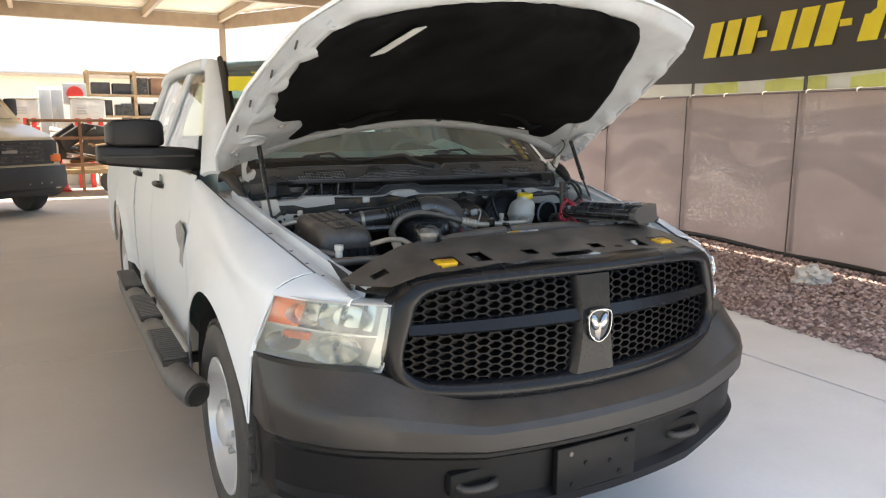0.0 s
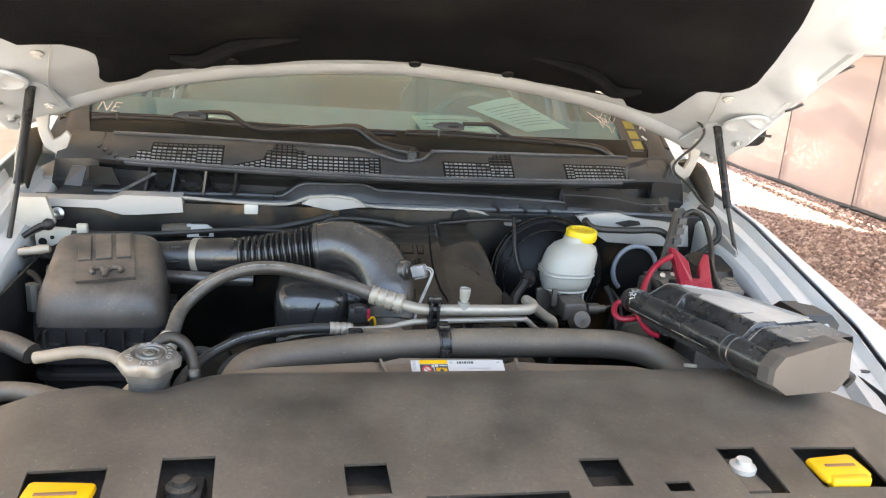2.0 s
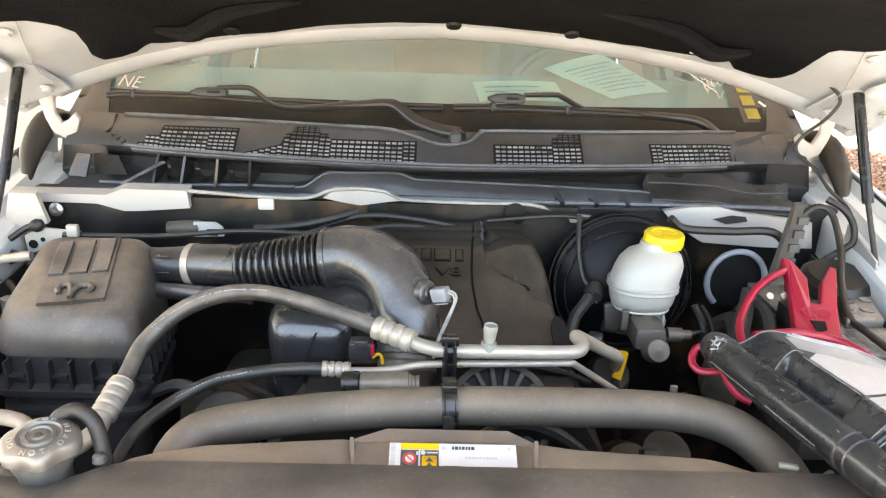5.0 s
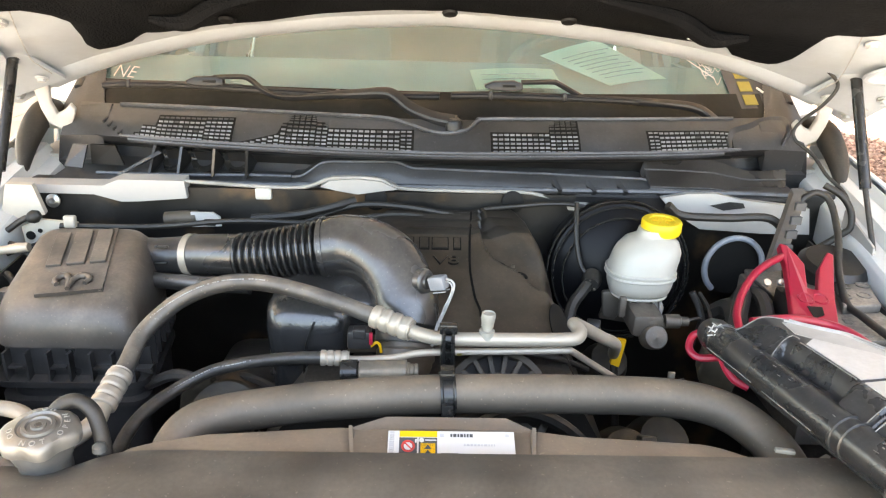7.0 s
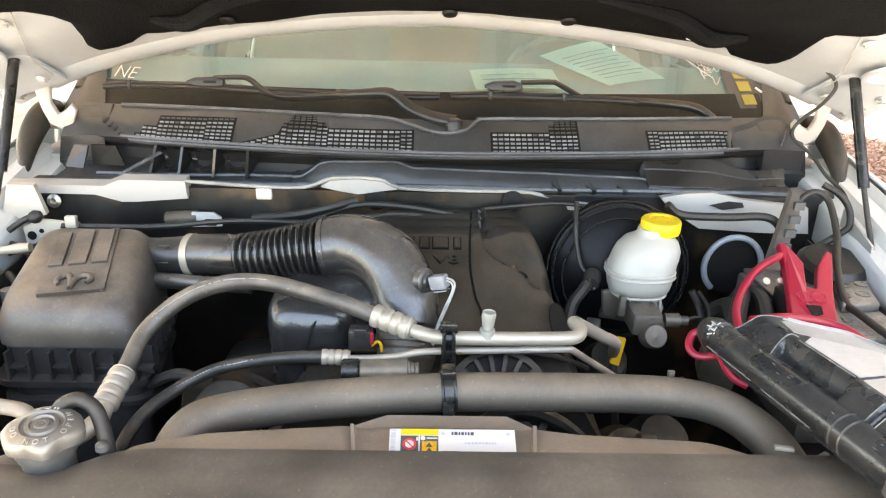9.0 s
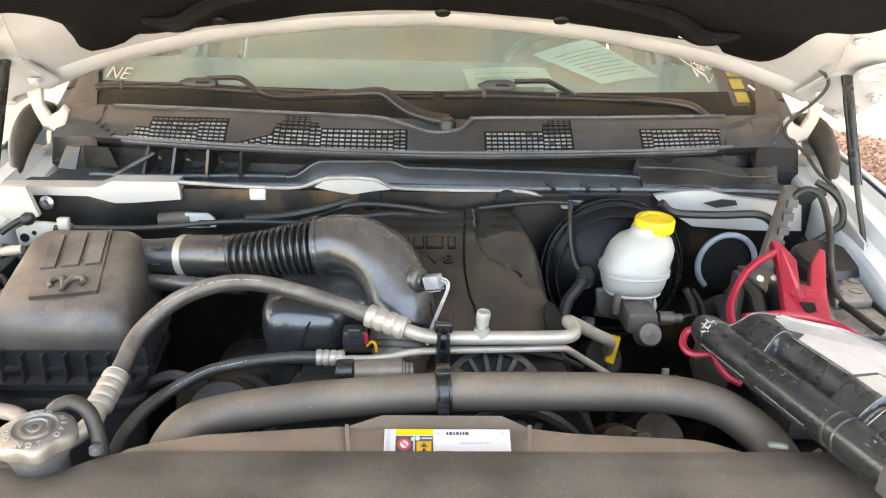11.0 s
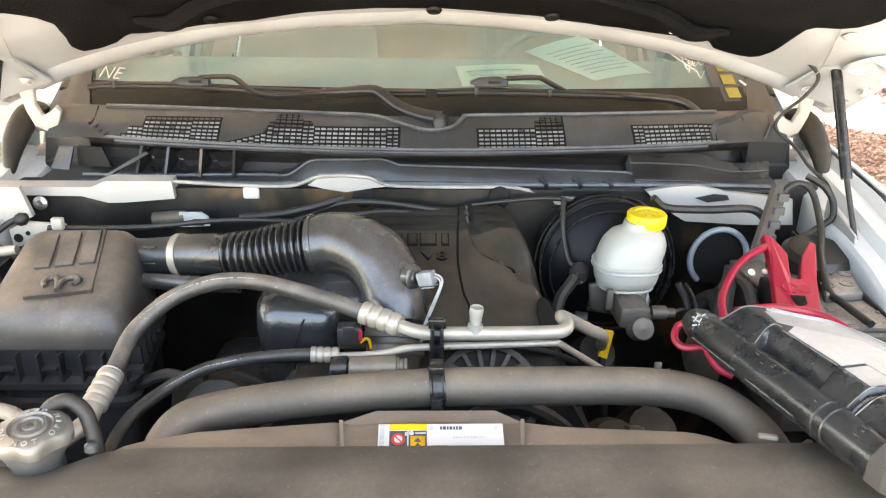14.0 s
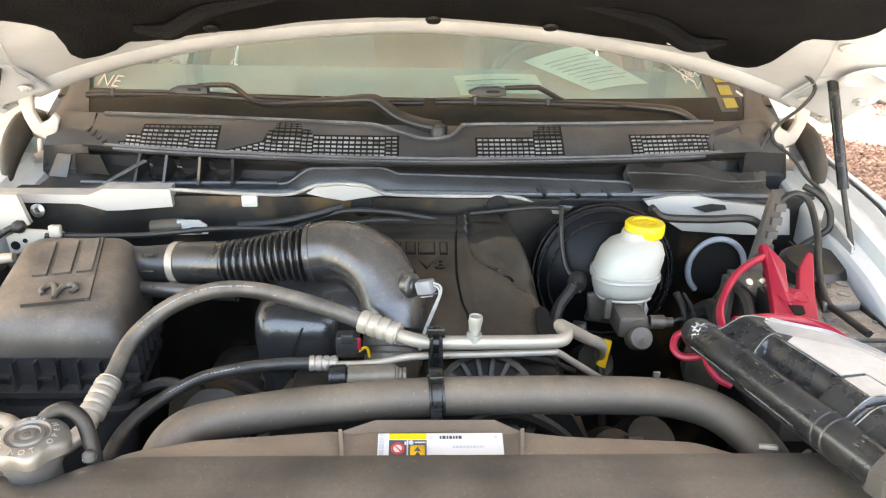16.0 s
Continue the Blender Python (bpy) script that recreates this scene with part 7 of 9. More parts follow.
adopt(to_object("service_port", lathe([(0.0105, -0.004), (0.0105, 0.008), (0.0062, 0.009), (0.0062, 0.013), (0.0085, 0.014), (0.0085, 0.017), (0.0085, 0.018), (0.0098, 0.027), (0.0094, 0.033), (0.0088, 0.034), (0.008, 0.032), (0.001, 0.032)], Matrix.Translation((0.066, 0.602, 1.165)) @ Matrix.Rotation(0.05, 4, "Y"), 16), port_plastic), ap)
adopt(to_object("pipe_tape", lathe([(0.0049, -0.003), (0.0054, -0.003), (0.0054, 0.003), (0.0049, 0.003)], along((1, 0, 0), (0.030, 0.6045, 1.1375)), 14), sticker_yellow), ap)
part("alloy_pipe", tube([(-0.125, 0.616, 1.117), (-0.09, 0.614, 1.119), (-0.06, 0.612, 1.123), (-0.03, 0.608, 1.132), (0.002, 0.604, 1.137), (0.096, 0.606, 1.139), (0.175, 0.611, 1.139), (0.186, 0.615, 1.136), (0.208, 0.63, 1.116), (0.256, 0.66, 1.073), (0.28, 0.68, 1.05)], 0.0050, 12), alu, truck, "thin bright aluminium pipe")
# pale printed dashes along both hoses
for hose, pts, off in ((h1, [(-0.390, 0.625, 1.168), (-0.37, 0.64, 1.181), (-0.338, 0.655, 1.197), (-0.3, 0.662, 1.208), (-0.261, 0.665, 1.21), (-0.24, 0.664, 1.209)], 0.0118), (h2, [(-0.375, 0.535, 1.084), (-0.346, 0.575, 1.093), (-0.307, 0.6, 1.105), (-0.28, 0.604, 1.110), (-0.254, 0.608, 1.115)], 0.0088)):
    line = [q + V((0, -0.72, 0.70)) * off for q in smooth_line(pts, 12)]
    rng = random.Random(5)
    for k in range(0, len(line) - 1):
        if rng.random() < 0.8:
            adopt(to_object("print", tube([line[k].lerp(line[k + 1], rng.uniform(0, 0.25)), line[k].lerp(line[k + 1], rng.uniform(0.45, 0.85))], 0.0008, 5, curved=False), grey_ink, smooth=False), hose)
part("dipstick_handle", slab([(0.306, 0.80, 1.058), (0.319, 0.80, 1.055), (0.309, 0.79, 1.010), (0.294, 0.79, 1.016)], (0, 0.008, 0.0)), clip_yellow, truck, "yellow dipstick handle", smooth=False)
part("dipstick_tube", tube([(0.303, 0.80, 1.01), (0.305, 0.79, 0.98), (0.31, 0.77, 0.90)], 0.007, 8), rubber, truck)

# ---- air intake ----


def airbox():
    def ring(x0, x1, y0, y1, z, r, slope=0.0):
        pts = []
        for cx, cy, a0 in ((x1 - r, y1 - r, 0), (x0 + r, y1 - r, 90), (x0 + r, y0 + r, 180), (x1 - r, y0 + r, 270)):
            for k in range(6):
                a = radians(a0 + 18 * k)
                y = cy + r * math.sin(a)
                pts.append((cx + r * math.cos(a) - 0.15 * (y - 0.672), y, z + slope * (y - y1)))
        return pts
    lid = part("air_filter_box", loft([ring(-0.648, -0.436, 0.672, 0.915, 1.096, 0.03), ring(-0.648, -0.436, 0.672, 0.915, 1.112, 0.03), ring(-0.646, -0.438, 0.674, 0.914, 1.140, 0.032, 0.06), ring(-0.643, -0.441, 0.678, 0.911, 1.170, 0.036, 0.13), ring(-0.638, -0.447, 0.686, 0.906, 1.190, 0.038, 0.17), ring(-0.630, -0.456, 0.698, 0.898, 1.201, 0.036, 0.18), ring(-0.618, -0.470, 0.714, 0.886, 1.205, 0.03, 0.18)]), dusty_plastic, truck, "dusty black air filter box", angle=55)
    zt = lambda y: 1.2060 + 0.18 * (y - 0.88)
    pad = [(-0.583, 0.690), (-0.492, 0.708), (-0.535, 0.884), (-0.628, 0.864)]

    def on_pad(t, v, lift):
        q = V((*pad[0], 0)).lerp(V((*pad[1], 0)), t).lerp(V((*pad[3], 0)).lerp(V((*pad[2], 0)), t), v)
        return V((q.x, q.y, zt(q.y) + lift))
    adopt(to_object("pad", slab([(x, y, zt(y) - 0.004) for x, y in pad], (0, -0.0005, 0.0055)), dusty_plastic, smooth=False), lid)
    for f0, f1 in ((0.03, 0.26), (0.34, 0.62), (0.70, 0.95)):
        adopt(to_object("pad_rib", rounded(slab([on_pad(t, v, 0.0005) for t, v in ((f0, 0.40), (f1, 0.40), (f1, 0.95), (f0, 0.95))], (0, -0.0008, 0.0055)), 0.0012), dusty_plastic, smooth=False), lid)
    # plain raised horned shape on the pad
    for pts in ([(-0.560, 0.712), (-0.566, 0.720), (-0.564, 0.731), (-0.556, 0.735), (-0.549, 0.728), (-0.543, 0.714), (-0.540, 0.702)], [(-0.540, 0.702), (-0.541, 0.722), (-0.535, 0.734), (-0.525, 0.735), (-0.518, 0.726), (-0.521, 0.716)]):
        adopt(to_object("raised_mark", tube([(x, y, zt(y) + 0.004) for x, y in pts], lambda t: 0.0058 - 0.0020 * abs(2 * t - 1), 10), dusty_plastic), lid)
    body = part("air_box_base", loft([ring(-0.645, -0.442, 0.68, 0.91, 0.86, 0.03), ring(-0.642, -0.440, 0.682, 0.912, 1.030, 0.03), ring(-0.660, -0.428, 0.662, 0.925, 1.034, 0.03), ring(-0.660, -0.428, 0.662, 0.925, 1.044, 0.03), ring(-0.644, -0.438, 0.678, 0.915, 1.048, 0.03), ring(-0.644, -0.438, 0.678, 0.915, 1.098, 0.03)]), base_plastic, truck)
    for k in range(7):
        x = -0.632 + 0.031 * k
        adopt(to_object("rib", box((x, 0.664, 1.044), (x + 0.0035, 0.682, 1.090)), base_plastic, smooth=False), body)
        if k % 2 == 0:
            adopt(to_object("rib_shelf", box((x, 0.668, 1.062), (x + 0.0255, 0.682, 1.066)), base_plastic, smooth=False), body)
    for k in range(6):
        y = 0.69 + 0.034 * k
        xr = -0.438 - 0.15 * (y - 0.672)
        adopt(to_object("rib", box((xr - 0.004, y, 1.044), (xr + 0.014, y + 0.004, 1.090)), base_plastic, smooth=False), body)
    adopt(to_object("base_step", loft([ring(-0.655, -0.432, 0.668, 0.92, 1.000, 0.03), ring(-0.655, -0.432, 0.668, 0.92, 1.008, 0.03)]), base_plastic), body)
    part("box_clip", lathe([(0.012, 0), (0.012, 0.05)], Matrix.Translation((-0.69, 0.80, 1.08)), 8), steel, truck)


airbox()
part("intake_snout", tube([(-0.520, 0.880, 1.150), (-0.486, 0.875, 1.160), (-0.45, 0.870, 1.165), (-0.405, 0.866, 1.168)], lambda t: interp(t, [(0, 0.038), (0.5, 0.031), (0.8, 0.032), (1, 0.034)]), 24), base_plastic, truck)
it = part("intake_hose", tube([(-0.417, 0.868, 1.167), (-0.368, 0.856, 1.173), (-0.34, 0.849, 1.176), (-0.322, 0.844, 1.178)], lambda t: lerp(0.0352, 0.0358, t), 28), grey_plastic, truck, "satin black intake hose with bellows")
bl = smooth_line([(-0.328, 0.845, 1.177), (-0.274, 0.836, 1.184), (-0.227, 0.832, 1.193), (-0.180, 0.830, 1.199)], 60)
adopt(to_object("bellows", tube(bl, lambda t: lerp(0.0372, 0.0492, t) - 0.0085 * abs(math.cos(math.pi * 13 * t)) ** 3.0, 32, curved=False), bellows_plastic, angle=80), it)
adopt(to_object("elbow", tube([(-0.184, 0.830, 1.198), (-0.143, 0.825, 1.205), (-0.105, 0.805, 1.203), (-0.074, 0.78, 1.189), (-0.056, 0.755, 1.164), (-0.047, 0.73, 1.135), (-0.045, 0.712, 1.113)], lambda t: interp(t, [(0, 0.0495), (0.1, 0.0515), (0.5, 0.0535), (0.8, 0.052), (0.93, 0.047), (1, 0.045)]), 40, per=8), grey_plastic, angle=80), it)
adopt(to_object("elbow_lip", lathe([(0.0500, -0.004), (0.0525, -0.003), (0.0530, 0.0), (0.0525, 0.003), (0.0500, 0.004)], along((0.97, -0.05, 0.16), (-0.180, 0.830, 1.199)), 40), grey_plastic), it)
adopt(to_object("clamp", lathe([(0.0350, -0.006), (0.0368, -0.006), (0.0372, -0.0045), (0.0366, 0.0), (0.0372, 0.0045), (0.0368, 0.006), (0.0350, 0.006)], along((1, -0.2, 0.12), (-0.410, 0.866, 1.168)), 36), alu), it)
adopt(to_object("clamp_screw", lathe([(0.005, 0), (0.005, 0.012), (0.0065, 0.013), (0.0065, 0.017), (0.001, 0.018)], along((0.1, -0.55, -0.8), (-0.412, 0.845, 1.146)), 10), steel), it)
for z, y in ((1.192, 0.842), (1.168, 0.831)):
    adopt(to_object("snout_slot", box((-0.462, y - 0.003, z - 0.0015), (-0.440, y + 0.003, z + 0.0015), 0.001), clip_black), it)
adopt(to_object("sensor_collar", lathe([(0.020, -0.008), (0.020, 0.003), (0.016, 0.006), (0.012, 0.006), (0.011, 0.010), (0.001, 0.010)], along((0.80, -0.58, 0.20), (-0.020, 0.722, 1.190)), 22), grey_plastic), it)
adopt(to_object("sensor_plug", box((-0.0085, -0.0105, 0.0), (0.0085, 0.0105, 0.027), 0.003, m=along((0.80, -0.50, 0.32), (-0.010, 0.708, 1.194))), plug_grey), it)
for k in (-1, 1):
    adopt(to_object("plug_ridge", box((k * 0.0055 - 0.0018, -0.0142, 0.004), (k * 0.0055 + 0.0018, -0.0125, 0.026), 0.0006, m=along((0.80, -0.50, 0.32), (-0.010, 0.708, 1.194))), plug_grey, smooth=False), it)
part("sensor_wire", tube([(0.012, 0.694, 1.208), (0.021, 0.688, 1.206), (0.023, 0.684, 1.196), (0.012, 0.68, 1.165), (-0.001, 0.675, 1.133), (-0.006, 0.67, 1.11)], 0.0017, 6), wire_grey, truck)
part("sensor_wire", tube([(0.012, 0.694, 1.204), (0.019, 0.688, 1.202), (0.020, 0.684, 1.192), (0.009, 0.68, 1.165), (-0.003, 0.675, 1.133), (-0.008, 0.67, 1.11)], 0.0014, 6), wire_grey, truck)
part("lower_duct", tube([(-0.47, 0.83, 1.138), (-0.40, 0.815, 1.140), (-0.30, 0.80, 1.142)], 0.013, 12), grey_plastic, truck)

# ---- engine ----


def engine_cover():
    step = [(0.075, 0.945), (0.081, 0.929), (0.089, 0.902), (0.102, 0.884), (0.125, 0.868), (0.147, 0.850), (0.160, 0.825), (0.20, 0.80)]

    def half(y):
        return interp(y, [(0.69, 0.205), (0.82, 0.197), (0.93, 0.184), (0.98, 0.165), (1.01, 0.140)])

    def high(x, y):
        a = abs(x - 0.022) / half(y)
        z = interp(y, [(0.69, 1.088), (0.74, 1.106), (0.79, 1.121), (0.87, 1.150), (0.93, 1.178), (0.95, 1.185), (1.0, 1.206), (1.01, 1.207)])
        if x > 0.061:
            k = max(0.0, min(1.0, (y - interp(x, step)) / 0.006)) if x > 0.078 else 0.0
            k *= max(0.0, min(1.0, (interp(x, step) + 0.085 - y) / 0.03))
            z += 0.007 * min(1.0, (x - 0.061) / 0.02) - 0.014 * k
        if y > 0.943:
            z += 0.0045 * abs(math.sin((y - 0.943 + 0.10 * x * x) * math.pi / 0.021)) ** 0.6 * max(0.0, 1 - a)
        return z - 0.10 * max(0.0, a - 0.80) ** 1.8 / 0.2 ** 1.8

    def shell(y0, y1):
        def f(u, v):
            y = lerp(y0, y1, v)
            x = 0.022 + lerp(-1, 1, u) * half(y)
            return (x, y, high(x, y))
        return f
    at = lambda x, y, up=0.0: V((x, y, high(x, y) + up))
    ec = part("engine_cover", surface(shell(0.69, 0.9455), 84, 76, 0.004), engine_plastic, truck, "dusty dark plastic engine cover", angle=60)
    adopt(to_object("ribbed_rear", surface(shell(0.945, 1.01), 84, 40, 0.004), rib_plastic, angle=60), ec)
    seam = [at(x, y, 0.0004) for x, y in ((0.071, 0.76), (0.070, 0.774), (0.064, 0.80), (0.061, 0.824), (0.058, 0.855), (0.057, 0.887), (0.058, 0.92), (0.059, 0.945), (0.061, 0.965), (0.062, 0.985), (0.063, 1.0))]
    adopt(to_object("cover_groove", tube(seam, 0.0022, 6), void_black), ec)
    # plain raised bars in place of the maker's word, then the engine's type; black copies paint the shadow gaps round
    # both
    slope = lambda x, y, up: Matrix.Translation(at(x, y, up)) @ Matrix.Rotation(0.44, 4, "X")
    for k, w in enumerate((0.010, 0.007, 0.013, 0.005)):
        x = (-0.052, -0.022, 0.006, 0.036)[k]
        adopt(to_object("bar_shadow", box((-w - 0.0022, -0.0160, -0.002), (w + 0.0022, 0.0150, 0.0008), 0.0005, m=slope(x, 0.925, 0.0)), void_black, smooth=False), ec)
        adopt(to_object("raised_bar", box((-w, -0.0125, -0.002), (w, 0.0120, 0.0032), 0.0010, m=slope(x, 0.925, 0.0)), engine_plastic, smooth=False), ec)
    for size, up, m in ((0.034, 0.0004, void_black), (0.033, 0.0026, engine_plastic)):
        adopt(to_object("raised_lettering", text_mesh("V8", size, 0.0011, slope(0.016 + (0.0012 if m is engine_plastic else 0), 0.886 + (0.0012 if m is engine_plastic else 0), up) @ Matrix.Diagonal((1.25, 0.8, 1, 1))), m, smooth=False), ec)
    for x, y, rx, ry, turn in ((0.112, 0.884, 0.013, 0.0075, -0.8), (0.146, 0.864, 0.011, 0.007, -0.7)):
        adopt(to_object("cover_hole", lathe([(1.0, 0), (1.0, 0.0012), (0.01, 0.0014)], Matrix.Translation(at(x, y, 0.0008)) @ Matrix.Rotation(0.38, 4, "X") @ Matrix.Rotation(turn, 4, "Z") @ Matrix.Diagonal((rx, ry, 1, 1)), 18), void_black), ec)
    adopt(to_object("cover_stud", lathe([(0.006, 0), (0.006, 0.006), (0.0035, 0.007), (0.0035, 0.012), (0.001, 0.012)], Matrix.Translation(at(0.131, 0.876)), 8), spoke_tan), ec)
    adopt(to_object("cover_arch", lathe([(1.0, 0), (1.0, 0.0015), (0.01, 0.002)], Matrix.Translation(at(0.192, 0.742, 0.002)) @ Matrix.Rotation(0.5, 4, "X") @ Matrix.Rotation(0.75, 4, "Y") @ Matrix.Diagonal((0.024, 0.042, 1, 1)), 20), void_black), ec)
    part("engine_block", loft([[(x0, 0.56, z), (x1, 0.56, z), (x1, 0.98, z), (x0, 0.98, z)] for x0, x1, z in ((-0.28, 0.28, 0.65), (-0.3, 0.3, 0.85), (-0.24, 0.24, 1.0), (-0.19, 0.2, 1.07))]), dark_metal, truck)


engine_cover()
def dome(cx, cy, rx, ry, rows, n=24, e=0.7):
    """Rounded block: rows of (scale, height)."""
    out = []
    for k, z in rows:
        ring = []
        for i in range(n):
            a = 2 * math.pi * i / n
            ca, sa = math.cos(a), math.sin(a)
            ring.append((cx + math.copysign(abs(ca) ** e, ca) * rx * k, cy + math.copysign(abs(sa) ** e, sa) * ry * k, z))
        out.append(ring)
    return loft(out)


ts = part("throttle_shroud", dome(-0.190, 0.775, 0.072, 0.10, ((0.86, 0.95), (0.92, 1.06), (0.98, 1.12), (0.95, 1.145), (0.80, 1.160), (0.4, 1.166)), e=0.5), duct_plastic, truck, "rounded glossy black plastic duct", angle=70)
adopt(to_object("duct_seam", tube([(-0.196, 0.672, 1.05), (-0.194, 0.671, 1.09), (-0.186, 0.673, 1.125), (-0.172, 0.690, 1.150), (-0.150, 0.72, 1.163)], 0.0018, 6), void_black), ts)
adopt(to_object("duct_lobe", dome(-0.128, 0.80, 0.052, 0.09, ((0.9, 1.06), (1.0, 1.12), (0.95, 1.15), (0.75, 1.165), (0.4, 1.17)), e=0.7), duct_plastic, angle=70), ts)
part("duct_bead", tube([(-0.25, 0.70, 1.06), (-0.20, 0.672, 1.085), (-0.165, 0.664, 1.09), (-0.12, 0.68, 1.08)], 0.006, 8), grey_plastic, truck)
part("coil_cover", dome(-0.30, 0.80, 0.06, 0.09, ((1.0, 0.92), (1.0, 0.98), (0.9, 1.005), (0.6, 1.015)), e=0.5), rusty, truck)
tb = part("throttle_body", lathe([(0.040, -0.07), (0.041, -0.030), (0.0445, -0.026), (0.0445, -0.014), (0.041, -0.010), (0.041, 0.010)], along((0.05, 0.55, 0.84), (-0.045, 0.700, 1.100)), 32), cast, truck, "cast alloy throttle body")
adopt(to_object("band", lathe([(0.0455, -0.012), (0.0478, -0.011), (0.0478, -0.003), (0.0470, 0.0), (0.0478, 0.003), (0.0478, 0.009), (0.0455, 0.010)], along((0.05, 0.55, 0.84), (-0.045, 0.706, 1.107)), 36), neck_grey), tb)
tp = part("throttle_plug", box((-0.127, 0.640, 1.119), (-0.094, 0.665, 1.146), 0.003), base_plastic, truck, "black sensor plug with a red catch")
adopt(to_object("plug_lid", box((-0.119, 0.637, 1.137), (-0.101, 0.655, 1.151), 0.002), base_plastic), tp)
adopt(to_object("plug_wire", tube([(-0.094, 0.645, 1.122), (-0.087, 0.645, 1.128), (-0.082, 0.647, 1.124), (-0.080, 0.65, 1.11)], 0.0022, 6), clip_yellow), tp)
adopt(to_object("plug_catch", box((-0.096, 0.637, 1.128), (-0.091, 0.643, 1.146), 0.001), red_plastic), tp)
part("idler", lathe([(0.014, -0.050), (0.014, -0.034), (0.0175, -0.033), (0.0175, 0.030), (0.014, 0.031), (0.014, 0.034), (0.012, 0.035), (0.012, 0.039), (0.0105, 0.040), (0.012, 0.041), (0.012, 0.045), (0.001, 0.046)], along((1, 0, 0.03), (-0.071, 0.590, 1.112)), 22), idler_tan, truck, "pale cast fitting")
part("fitting_cap", lathe([(0.017, -0.012), (0.018, -0.010), (0.018, 0.010), (0.015, 0.012), (0.001, 0.012)], along((1, 0, 0.03), (-0.118, 0.590, 1.111)), 18), clip_black, truck)
alm = along((0, -0.75, 0.66), (0.085, 0.590, 1.066))
al = part("alternator", lathe([(0.070, -0.05), (0.074, 0.0), (0.068, 0.008), (0.001, 0.008)], alm, 28), void_black, truck, "finned alternator")
for r in (0.070, 0.036):
    adopt(to_object("alternator_ring", lathe([(r - 0.007, 0.006), (r - 0.005, 0.016), (r + 0.004, 0.015), (r + 0.006, 0.004)], alm, 28), fin_brown), al)
for k in range(18):
    adopt(to_object("alternator_spoke", box((0.038, -0.0035, 0.008), (0.066, 0.0035, 0.015), 0.001, m=alm @ Matrix.Rotation(2 * math.pi * k / 18, 4, "Z")), fin_brown, smooth=False), al)
part("drive_belt", tube([(0.0, 0.55, 1.0), (0.1, 0.55, 1.08), (0.2, 0.55, 1.03), (0.25, 0.55, 0.9)], 0.01, 8), rubber, truck)
for x, y, z, r in ((-0.30, 0.60, 0.98, 0.05), (-0.36, 0.70, 0.95, 0.04), (-0.25, 0.55, 0.92, 0.045), (0.28, 0.62, 0.95, 0.05), (0.36, 0.70, 0.92, 0.05), (0.30, 0.85, 0.98, 0.04)):
    part("casting", lathe([(r, -0.06), (r * 1.05, 0.0), (r * 0.8, 0.03), (r * 0.3, 0.035), (0.001, 0.036)], along((0.1, -0.6, 0.7), (x, y, z)), 18), fin_brown, truck)

# harnesses behind the engine and pieces deep in the bay
for pts, r, m in (([(-0.24, 1.0, 1.186), (-0.183, 1.0, 1.209), (-0.131, 1.0, 1.221), (-0.058, 1.0, 1.218), (0.026, 1.0, 1.205), (0.089, 1.0, 1.193), (0.163, 1.0, 1.188)], 0.006, rubber),
                  ([(-0.141, 0.995, 1.197), (-0.058, 0.995, 1.205), (0.026, 0.995, 1.193), (0.089, 0.995, 1.183)], 0.005, bay_black),
                  ([(0.088, 1.005, 1.215), (0.15, 1.005, 1.222), (0.223, 1.005, 1.228), (0.276, 1.005, 1.223), (0.314, 1.005, 1.210)], 0.004, rubber),
                  ([(-0.440, 0.70, 1.02), (-0.387, 0.68, 1.050), (-0.342, 0.67, 1.040), (-0.294, 0.66, 1.030), (-0.200, 0.66, 1.00)], 0.009, bay_black),
                  ([(0.233, 0.66, 1.085), (0.262, 0.66, 1.060), (0.314, 0.66, 1.050), (0.370, 0.66, 1.065)], 0.004, base_plastic),
                  ([(0.128, 0.60, 1.075), (0.178, 0.60, 1.050), (0.241, 0.60, 1.050)], 0.006, base_plastic)):
    part("harness", tube(pts, r, 8), m, truck)
part("fan_pulley", lathe([(0.048, -0.02), (0.050, -0.012), (0.046, -0.008), (0.050, -0.004), (0.046, 0.0), (0.050, 0.004), (0.046, 0.008), (0.050, 0.012), (0.030, 0.014), (0.028, 0.004), (0.012, 0.004), (0.012, 0.016), (0.001, 0.016)], along((0.15, -0.9, 0.4), (-0.300, 0.62, 1.020)), 32), fin_brown, truck, "dusty ribbed belt pulley")
part("hose_bracket", rounded(slab([(-0.375, 0.66, 1.05), (-0.335, 0.66, 1.065), (-0.320, 0.66, 1.02), (-0.345, 0.66, 0.97), (-0.385, 0.66, 0.99)], (0, 0.02, 0)), 0.004), fin_brown, truck)
part("mount_block", rounded(slab([(0.385, 0.64, 1.120), (0.425, 0.64, 1.128), (0.445, 0.64, 1.09), (0.430, 0.64, 1.04), (0.395, 0.64, 1.05), (0.378, 0.64, 1.085)], (0.01, 0.04, 0)), 0.006), fin_brown, truck, "dusty brown mounting block")
part("wire_tag", box((0.336, 0.638, 1.080), (0.346, 0.643, 1.090), 0.001), tag_dusty, truck)

